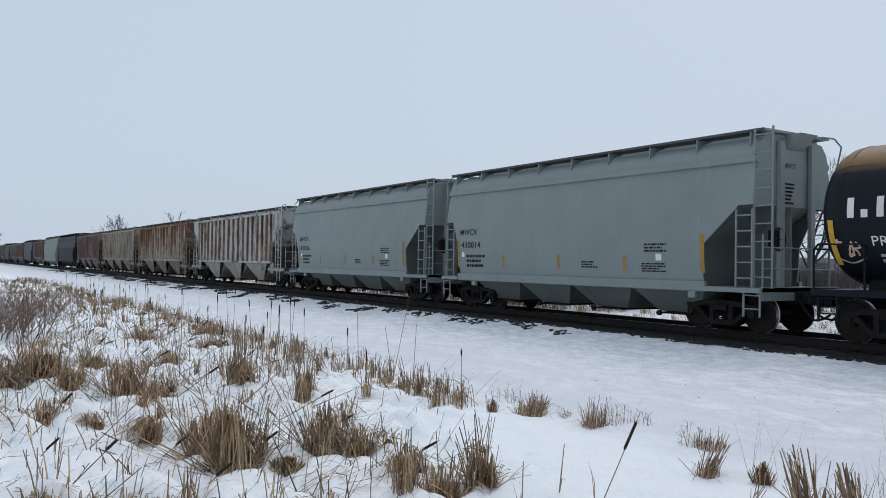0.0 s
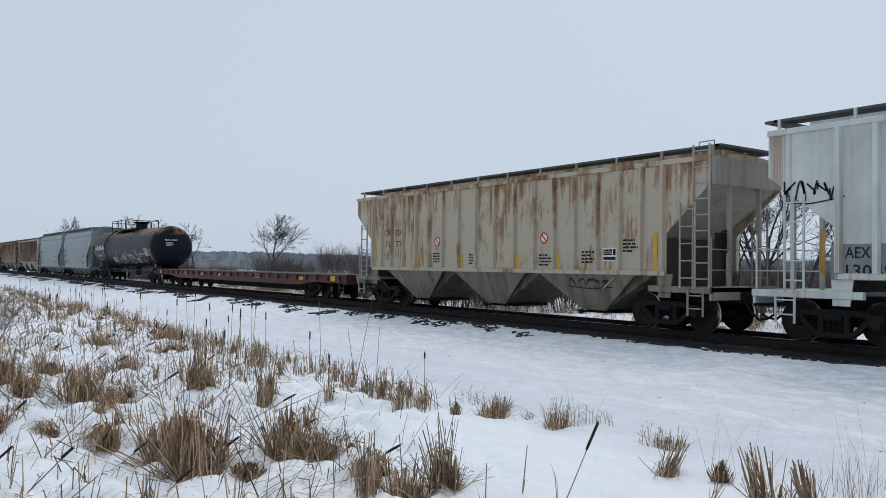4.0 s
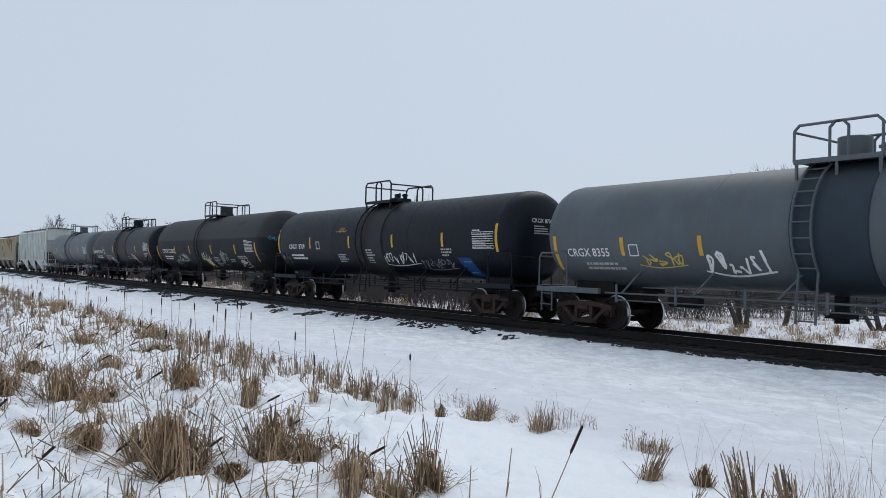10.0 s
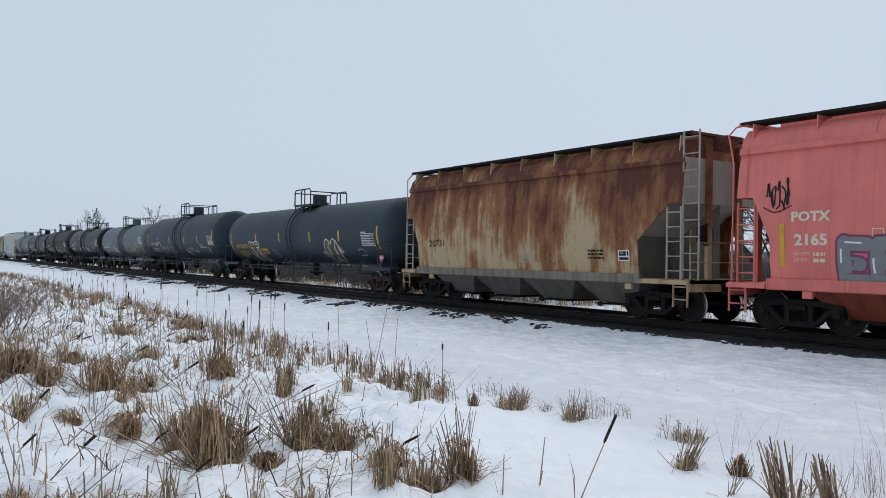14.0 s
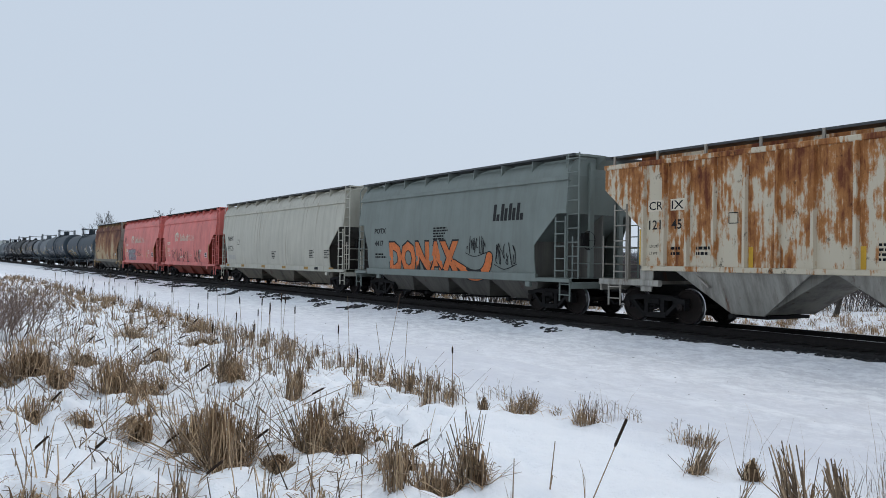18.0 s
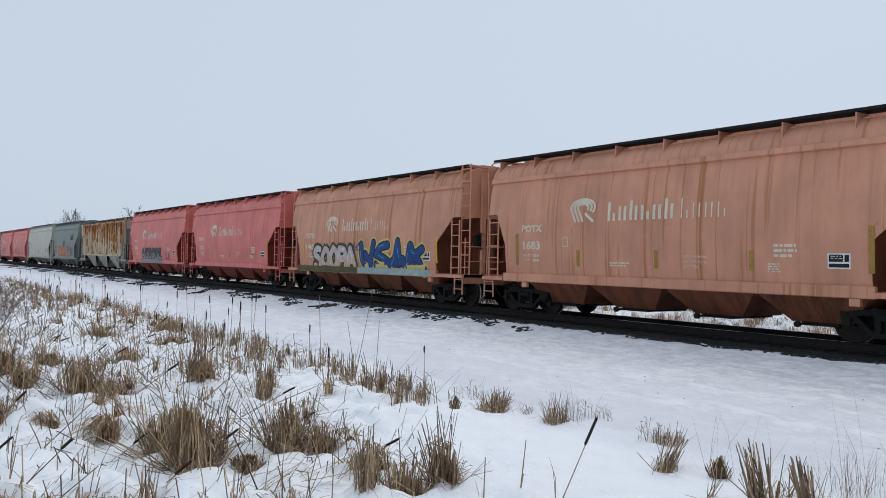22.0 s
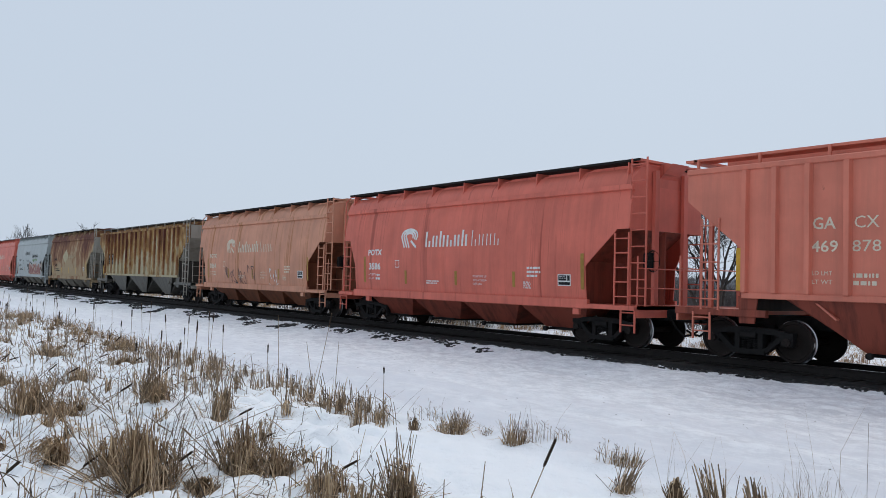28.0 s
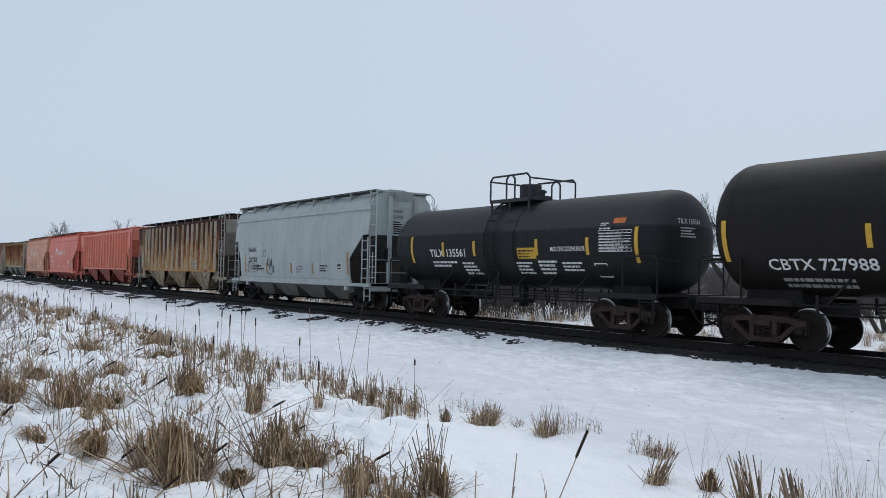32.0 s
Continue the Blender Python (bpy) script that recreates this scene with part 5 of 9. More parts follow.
# ---- ground and track ----
# the clumps nearest to the watcher: place, habit, leaves, radius, height
CLUMPS = [
    (-15.02, 8.70, "mat", 260, 0.26, 0.58, "large matted clump of dry tan cattail leaves"),
    (-14.97, 7.98, "mat", 400, 0.25, 0.80, "large matted clump of dry tan cattail leaves"),
    (-14.53, 7.61, "stub", 150, 0.14, 0.21, "small dark stub of cut grass in the snow"),
    (-14.62, 8.15, "loose", 12, 0.10, 0.56, "broken clump of dry brown cattail stalks"),
    (-15.15, 12.34, "mat", 260, 0.42, 0.56, "wide matted clump of dry cattail leaves"),
    (-14.75, 11.90, "swept", 70, 0.34, 0.26, "swept clump of dry brown cattail leaves"),
    (-16.04, 14.30, "mat", 320, 0.52, 0.62, "dense dark clump of dry cattail leaves"),
    (-16.75, 14.00, "mat", 240, 0.50, 0.56, "dense dark clump of dry cattail leaves"),
    (-16.39, 10.88, "mat", 110, 0.22, 0.34, "slumped dark clump of dry cattail leaves"),
    (-15.79, 13.42, "mat", 130, 0.26, 0.40, "slumped dark clump of dry cattail leaves"),
    (-15.45, 9.46, "swept", 150, 0.30, 0.26, "flattened dark clump of leaves swept over the snow"),
    (-15.90, 10.30, "swept", 46, 0.26, 0.20, "flattened dark clump of leaves swept over the snow"),
    (-16.81, 7.20, "mat", 110, 0.20, 0.24, "low tuft of dry brown grass in snow"),
    (-13.62, 12.00, "sheaf", 90, 0.17, 0.86, "tall clump of dry cattail leaves"),
    (-13.58, 11.70, "mat", 90, 0.20, 0.36, "matted foot of a dry cattail clump"),
    (-13.14, 10.56, "sheaf", 70, 0.13, 0.84, "tall sheaf of dry cattail stalks"),
    (-12.80, 11.10, "sheaf", 50, 0.12, 0.66, "upright sheaf of dry cattail stalks"),
    (-13.89, 8.12, "mat", 270, 0.25, 0.66, "dense matted clump of dry cattail leaves"),
    (-13.70, 7.68, "mat", 150, 0.22, 0.38, "dense matted clump of dry cattail leaves"),
    (-13.98, 7.95, "loose", 34, 0.22, 0.60, "broken clump of dry brown cattail stalks"),
    (-15.70, 6.88, "sheaf", 16, 0.07, 0.48, "sparse bunch of broken dry stalks"),
    (-16.22, 7.00, "loose", 8, 0.20, 0.28, "sparse broken dry stalks in snow"),
    (-15.95, 6.75, "loose", 20, 0.28, 0.28, "broken dry brown leaves in snow"),
    (-15.16, 6.30, "sheaf", 9, 0.10, 0.46, "sparse bunch of broken dry stalks"),
    (-14.79, 6.10, "loose", 12, 0.14, 0.32, "sparse broken dry stalks in snow"),
    (-14.20, 5.80, "sheaf", 40, 0.12, 0.62, "open bunch of snapped dry cattail stalks"),
    (-13.72, 5.98, "loose", 36, 0.24, 0.62, "open clump of snapped dry cattail stalks"),
    (-13.70, 6.00, "mat", 150, 0.24, 0.30, "low matted foot of a cattail clump"),
    (-13.47, 5.76, "sheaf", 64, 0.10, 0.66, "tight upright sheaf of dry stalks"),
    (-13.42, 5.70, "mat", 60, 0.12, 0.32, "small matted foot of a stalk sheaf"),
    (-11.01, 8.89, "stub", 40, 0.06, 0.19, "small dark stub of cut grass in the snow"),
    (-10.72, 8.43, "tuft", 130, 0.20, 0.30, "low spiky tuft of dry grass in snow"),
    (-10.45, 8.60, "tuft", 60, 0.14, 0.26, "low spiky tuft of dry grass in snow"),
    (-10.29, 9.44, "twigs", 14, 0.25, 0.36, "sparse thin dry weeds in snow"),
    (-10.39, 8.10, "twigs", 12, 0.14, 0.16, "small dry weed lying in snow"),
    (-10.56, 7.35, "tuft", 90, 0.15, 0.32, "low spiky tuft of dry grass in snow"),
    (-10.22, 7.35, "twigs", 22, 0.22, 0.30, "sparse thin dry weeds in snow"),
    (-10.02, 7.05, "twigs", 10, 0.14, 0.20, "sparse thin dry weeds in snow"),
    (-10.18, 5.89, "tuft", 70, 0.16, 0.20, "short stubble of dry grass in snow"),
    (-10.30, 6.10, "twigs", 12, 0.14, 0.26, "short thin dry weeds in snow"),
    (-10.98, 5.31, "leaning", 34, 0.07, 0.46, "leaning sheaf of snapped dry stalks in snow"),
    (-10.95, 5.31, "tuft", 40, 0.12, 0.16, "fallen dry leaves round a leaning sheaf"),
    (-10.80, 4.78, "stub", 40, 0.09, 0.22, "small tuft of dry grass with long thin stems"),
    (-11.40, 3.93, "leftward", 40, 0.10, 0.62, "upright sheaf of broken dry stalks"),
    (-11.18, 3.63, "leftward", 36, 0.08, 0.50, "upright sheaf of broken dry stalks"),
    (-11.05, 4.05, "loose", 14, 0.16, 0.40, "sparse broken dry stalks in snow"),
    (-11.43, 4.44, "leaning", 7, 0.06, 0.26, "few snapped dry stalks in snow"),
    (-13.69, 16.0, "mat", 150, 0.36, 0.40, "slumped clump of dry cattail leaves"),
    (-14.99, 16.1, "mat", 150, 0.36, 0.40, "slumped clump of dry cattail leaves"),
    (-12.18, 18.2, "mat", 150, 0.40, 0.38, "slumped clump of dry cattail leaves"),
    (-12.19, 10.41, "sheaf", 26, 0.08, 0.42, "upright sheaf of dry cattail stalks"),
    (-11.64, 9.39, "sheaf", 18, 0.05, 0.44, "upright sheaf of dry cattail stalks"),
    (-11.28, 10.42, "sheaf", 20, 0.06, 0.44, "upright sheaf of dry cattail stalks"),
    (-11.50, 10.60, "sheaf", 20, 0.09, 0.40, "upright sheaf of dry cattail stalks"),
    (-10.93, 9.78, "sheaf", 24, 0.11, 0.40, "upright sheaf of dry cattail stalks"),
    (-11.20, 9.60, "sheaf", 16, 0.07, 0.36, "upright sheaf of dry cattail stalks"),
    (-13.10, 20.9, "mat", 240, 0.50, 0.46, "low clump of dry grass in snow"),
    (-11.40, 21.4, "mat", 200, 0.45, 0.42, "low clump of dry grass at the snow edge")]


def ground_height(x, y):
    """Snow: a packed strip beside the track, a pillowy reed bed nearer, rough ground beyond the track."""
    n = noise.noise
    z = -0.45
    edge = -9.9 + 0.8 * n((y * 0.09, 3.1, 0)) + 0.35 * n((y * 0.5, 7.7, 0))
    reed = min(1, max(0, (edge - x) / 1.6))
    far = min(1, max(0, (x - 3.0) / 2.0))
    fall = 1 / (1 + (math.hypot(x + 14, y - 10) / 60) ** 2)
    # the open drift at the near corner lies smoother than the bed itself
    calm = min(1, max(0.0, (-11.6 - x + 0.30 * (y - 6.0)) / 1.6))
    pillow = 0.26 * abs(n((x * 1.15, y * 1.0, 0))) ** 0.8 + 0.17 * abs(n((x * 2.5 + 3, y * 2.2, 4))) ** 0.8 + 0.035 * n((x * 6, y * 6, 9)) - 0.10
    z += reed * (0.22 + 0.78 * calm) * pillow * fall - 0.05 * reed + 0.12 * reed * n((x * 0.35, y * 0.3, 5))
    z += (1 - reed) * (1 - far) * (0.045 * n((x * 1.3, y * 0.7, 2)) + 0.036 * n((x * 3.3, y * 3.0, 1))) * fall
    z += far * (0.14 * n((x * 0.6, y * 0.6, 8)) + 0.06 * n((x * 2.2, y * 2.2, 3)) - 0.12)
    # snow banks up round the clumps and sinks in at their feet
    if x < -9.5 and y < 23:
        for cx, cy, kind_, _, rad, h, _ in CLUMPS:
            if rad > 0.11 and abs(cx - x) < 1.2 and abs(cy - y) < 1.2:
                q = math.hypot(cx - x, cy - y) / (rad * 1.25)
                z += min(0.065, rad * 0.22) * (1.0 * math.exp(-(q - 1.25) ** 2 / 0.16) - 0.8 * math.exp(-q * q / 0.7))
    b = max(0, 1 - max(0, abs(x) - 1.9) / 2.6)
    z += 0.17 * b * b * (3 - 2 * b)
    return z


def spaced(lo, hi, step, far, grow=1.16):
    v, s, a = [], step, hi
    mid = [lo + step * i for i in range(int((hi - lo) / step) + 1)]
    up, a = [], mid[-1]
    while a < far:
        s *= grow
        a += s
        up.append(a)
    down, a, s = [], lo, step
    while a > -far:
        s *= grow
        a -= s
        down.append(a)
    return down[::-1] + mid + up


def build_ground():
    xs, ys = spaced(-18.5, 3, 0.075, 2600), spaced(3.2, 17, 0.075, 2600, 1.04)
    s = Shape()
    s.v = [(x, y, ground_height(x, y)) for y in ys for x in xs]
    k = len(xs)
    s.f = [(j * k + i, j * k + i + 1, (j + 1) * k + i + 1, (j + 1) * k + i) for j in range(len(ys) - 1) for i in range(k - 1)]
    me = bpy.data.meshes.new("ground")
    me.from_pydata(s.v, [], s.f)
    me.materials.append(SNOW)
    me.shade_smooth()
    tagged(new("ground", me), "flat snow-covered ground with trodden strip", "ground", kind="structure")


build_ground()


def build_track():
    bed = Shape()
    bed.prism([(-1.95, -0.42), (1.95, -0.42), (1.62, -0.205), (-1.62, -0.205)], -150, 1500)
    tagged(new("ballast_bed", bed.mesh("ballast_bed", BALLAST)), "dark wet crushed-stone ballast under the track", "track bed", kind="structure")
    for sd in (-1, 1):
        s = Shape()
        c = sd * 0.7535
        prof = [(-0.076, -0.186), (0.076, -0.186), (0.070, -0.170), (0.012, -0.150), (0.010, -0.045), (0.036, -0.034), (0.037, -0.006), (0.030, 0.0), (-0.030, 0.0), (-0.037, -0.006), (-0.036, -0.034), (-0.010, -0.045), (-0.012, -0.150), (-0.070, -0.170)]
        s.prism([(c + x, z) for x, z in prof], -150, 1500)
        me = s.mesh("rail", [RAIL, RAILTOP])
        for p in me.polygons:
            if p.normal.z > 0.8 and p.center.z > -0.01:
                p.material_index = 1
        tagged(new("rail", me), "worn steel running rail on wooden ties", "rail", "rails", "structure")
    tie = Shape().box(-1.30, 1.30, -0.11, 0.11, -0.36, -0.186, 0.012).mesh("railroad_tie", TIE)
    # the ties nearest to the watcher one by one, the rest as one piece
    for i in range(150):
        o = new("railroad_tie", tie)
        o.location = (random.uniform(-0.03, 0.03), -6 + i * 0.52, random.uniform(-0.006, 0.004))
        o.rotation_euler = (0, 0, random.uniform(-0.012, 0.012))
        tagged(o, "dark creosoted wooden railroad tie", "railroad tie", "ties under the rails", "structure")
    rest = Shape()
    for i in range(900):
        y = 72.02 + i * 0.52
        rest.box(-1.3, 1.3, y - 0.11, y + 0.11, -0.36, -0.188)
    solid("railroad_ties", rest, TIE, "far row of dark wooden railroad ties", "railroad ties", "", "stuff")


build_track()


# ---- plants ----
def straw(name, dark, pale, wet=0.45):
    m, n, l, b = mat_new(name, 0.8)
    g = n.new("ShaderNodeNewGeometry")
    r = ramp(n, l, g.outputs["Random Per Island"], [(0.0, dark), (0.6, tuple((a * 0.6 + c * 0.4) for a, c in zip(dark, pale))), (1.0, pale)])
    t = tex(n, l, 18, (1, 1, 0.3), 3)
    l.new(mixc(n, l, ramp(n, l, t.outputs["Fac"], [(0.4, grey(0)), (0.7, grey(wet))]).outputs["Color"], r.outputs["Color"], tuple(v * 0.45 for v in dark)), b.inputs["Base Color"])
    b.inputs["Specular IOR Level"].default_value = 0.2
    return m


STRAW = straw("dry_straw", (0.25, 0.165, 0.096), (0.80, 0.60, 0.385))
STRAW_DARK = straw("wet_dark_straw", (0.20, 0.122, 0.068), (0.72, 0.515, 0.315))
STALK = straw("weathered_stalks", (0.105, 0.072, 0.048), (0.68, 0.495, 0.32))
FALLEN = straw("wet_fallen_stalks", (0.045, 0.032, 0.024), (0.50, 0.355, 0.225))
# dark tone for the shade inside the clumps
THATCH = plain("shaded_thatch", (0.105, 0.068, 0.040), 0.95, 0, 0.6, 30, 0.8)
BROWNHEAD = plain("cattail_head", (0.035, 0.022, 0.014), 0.9, 0, 0.3, 30)
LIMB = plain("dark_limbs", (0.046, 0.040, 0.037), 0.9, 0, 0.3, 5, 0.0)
BARK = plain("grey_bark", (0.062, 0.053, 0.046), 0.9, 0, 0.35, 8, 0.4)
# greyed a little in place of haze over the far brush
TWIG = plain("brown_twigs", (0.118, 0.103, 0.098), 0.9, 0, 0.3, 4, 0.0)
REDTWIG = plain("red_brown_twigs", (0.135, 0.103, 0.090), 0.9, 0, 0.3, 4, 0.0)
RIGHTWARD = radians(-34)


def gz(x, y):
    return ground_height(x, y)


def blade(s, r, x, y, z, lean, az, length, w, breakp=0.35):
    """One dry leaf or stalk: a narrow strip, often snapped over."""
    d = Vector((math.sin(lean) * math.cos(az), math.sin(lean) * math.sin(az), math.cos(lean)))
    a = r.uniform(0, math.pi)
    side = Vector((math.cos(a), math.sin(a), 0)) * w / 2
    p0 = Vector((x, y, z - 0.03))
    pts = [p0]
    if r.random() < breakp:
        k = r.uniform(0.4, 0.85)
        p1 = p0 + d * length * k
        az2, l2 = az + r.uniform(-0.8, 0.8), r.uniform(1.3, 2.6)
        d2 = Vector((math.sin(l2) * math.cos(az2), math.sin(l2) * math.sin(az2), math.cos(l2)))
        p2 = p1 + d2 * length * (1 - k) * r.uniform(0.5, 1.0)
        p2.z = max(p2.z, z + 0.005)
        pts += [p1, p2]
    else:
        bend = Vector((math.cos(az), math.sin(az), -0.25)) * length * r.uniform(0, 0.18)
        pts += [p0 + d * length * 0.55, p0 + d * length + bend]
    k = len(s.v)
    for q, f in zip(pts, (1.0, 0.85, 0.25)):
        s.v += [tuple(q - side * f), tuple(q + side * f)]
    s.f += [(k, k + 1, k + 3, k + 2), (k + 2, k + 3, k + 5, k + 4)]


def ribbon_leaf(s, pts, w, r, across=None):
    """A long dry leaf: a narrow strip through several points."""
    if across is None:
        a = r.uniform(0, math.pi)
        side = Vector((math.cos(a), math.sin(a), r.uniform(-0.3, 0.3))) * w / 2
    else:
        side = across * w / 2
    k, n = len(s.v), len(pts)
    for i, q in enumerate(pts):
        f = 1.0 - 0.6 * (i / (n - 1)) ** 2
        s.v += [tuple(q - side * f), tuple(q + side * f)]
    s.f += [(k + 2 * i, k + 2 * i + 1, k + 2 * i + 3, k + 2 * i + 2) for i in range(n - 1)]


def stalk(s, pts, rad, taper=0.7):
    """A stiff stalk: a three-sided rod through its points, cut off at the tip."""
    k, n = len(s.v), len(pts)
    for i, q in enumerate(pts):
        f = rad * (1 - (1 - taper) * i / (n - 1))
        for j in range(3):
            c = 2.094 * j + 0.4
            s.v.append((q[0] + f * math.cos(c), q[1] + f * math.sin(c), q[2] + f * math.sin(c * 2) * 0.6))
    for i in range(n - 1):
        for j in range(3):
            m = (j + 1) % 3
            s.f.append((k + 3 * i + j, k + 3 * i + m, k + 3 * i + 3 + m, k + 3 * i + 3 + j))
    s.f.append((k + 3 * n - 3, k + 3 * n - 2, k + 3 * n - 1))


def aim(lean, az):
    return Vector((math.sin(lean) * math.cos(az), math.sin(lean) * math.sin(az), math.cos(lean)))


def standing(s, r, x, y, h, rad, lean=0.1, az=None, snap=0.3):
    """One standing stalk; some are snapped and hang over."""
    z = gz(x, y)
    az = r.uniform(0, 6.28) if az is None else az
    p = Vector((x, y, z - 0.04))
    d = aim(lean, az)
    if r.random() < snap:
        k = r.uniform(0.45, 0.9)
        q = p + d * h * k
        e = q + aim(r.uniform(1.3, 2.7), az + r.gauss(0, 1.2)) * h * (1 - k) * r.uniform(0.6, 1.3)
        e.z = max(e.z, z + 0.01)
        stalk(s, [p, q, e], rad)
    else:
        b = aim(min(1.5, lean + r.uniform(-0.04, 0.16)), az)
        stalk(s, [p, p + d * h * 0.5, p + d * h * 0.5 + b * h * 0.5], rad)


def fountain(s, r, x, y, rad, h, w, az=None):
    """A leaf that rises from the clump, bends or snaps over and hangs down outside it."""
    a = r.uniform(0, 6.28) if az is None else az
    q = rad * 0.45 * math.sqrt(r.random())
    b = r.uniform(0, 6.28)
    bx, by, z = x + q * math.cos(b), y + q * math.sin(b), gz(x, y)
    c, d = math.cos(a), math.sin(a)
    top, reach = h * r.uniform(0.45, 1.0), rad * r.uniform(0.45, 1.25)
    tw = a + r.gauss(0, 0.5)
    e, f = math.cos(tw), math.sin(tw)
    across = Vector((-d, c, r.uniform(-0.35, 0.35)))
    if r.random() < 0.45:
        # a sharp knee
        k = r.uniform(0.25, 0.6)
        end = r.uniform(-0.05, 0.75) * top
        pts = [Vector((bx, by, z - 0.04)), Vector((bx + c * reach * k * 0.6, by + d * reach * k * 0.6, z + top * 0.6)), Vector((bx + c * reach * k, by + d * reach * k, z + top)),
               Vector((bx + c * reach * k + e * reach * 0.7, by + d * reach * k + f * reach * 0.7, z + end))]
    else:
        low = r.uniform(-0.08, 0.45)
        pts = [Vector((bx, by, z - 0.04)), Vector((bx + c * reach * 0.10, by + d * reach * 0.10, z + top * 0.6)), Vector((bx + c * reach * 0.38, by + d * reach * 0.38, z + top)),
               Vector((bx + c * reach * 0.7 + e * reach * 0.05, by + d * reach * 0.7 + f * reach * 0.05, z + top * 0.78)),
               Vector((bx + (c * 0.7 + e * 0.25) * reach, by + (d * 0.7 + f * 0.25) * reach, z + top * (0.42 + 0.3 * low))), Vector((bx + (c * 0.7 + e * 0.38) * reach, by + (d * 0.7 + f * 0.38) * reach, z + top * low))]
    ribbon_leaf(s, pts, w * r.uniform(0.6, 1.3), r, across)


def litter(s, r, x, y, rad, w, n, az=None):
    """Leaves lying flat on the snow."""
    for _ in range(n):
        a, q = r.uniform(0, 6.28), rad * math.sqrt(r.random())
        px, py, L_, b = x + q * math.cos(a), y + q * math.sin(a), r.uniform(0.12, 0.45), r.uniform(0, 6.28) if az is None else r.gauss(az, 0.5)
        e, f = px + L_ * math.cos(b), py + L_ * math.sin(b)
        m, o = (px + e) / 2, (py + f) / 2
        ribbon_leaf(s, [Vector((px, py, gz(px, py) + 0.008)), Vector((m, o, gz(m, o) + r.uniform(0.015, 0.08))), Vector((e, f, gz(e, f) + r.uniform(0.005, 0.06)))], w, r)


def tuft(s, r, x, y, n, rad, h, w, spread=0.5, fallen=0.1):
    for _ in range(n):
        a, q = r.uniform(0, 2 * math.pi), rad * math.sqrt(r.random())
        px, py = x + q * math.cos(a), y + q * math.sin(a)
        lean = abs(r.gauss(0, spread)) * (0.4 + q / rad)
        if r.random() < fallen:
            lean = r.uniform(1.0, 1.45)
        blade(s, r, px, py, gz(px, py), min(lean, 1.5), a + r.gauss(0, 0.7), h * r.uniform(0.45, 1.1), w * r.uniform(0.6, 1.2))


def thatch_core(s, r, x, y, rad, h):
    """The packed inside of a clump: a lumpy mound standing in for its shade."""
    n, m, z, k = 14, 6, gz(x, y), len(s.v)
    for j in range(m):
        t = j / (m - 1) * math.pi / 2
        for i in range(n):
            a = 2 * math.pi * i / n
            q = rad * math.cos(t) * (1 + r.uniform(-0.22, 0.22)) + 0.004
            s.v.append((x + q * math.cos(a), y + q * math.sin(a), z - 0.10 + (h + 0.10) * math.sin(t) * (1 + r.uniform(-0.12, 0.12))))
    s.f += [(k + j * n + i, k + j * n + (i + 1) % n, k + (j + 1) * n + (i + 1) % n, k + (j + 1) * n + i) for j in range(m - 1) for i in range(n)]


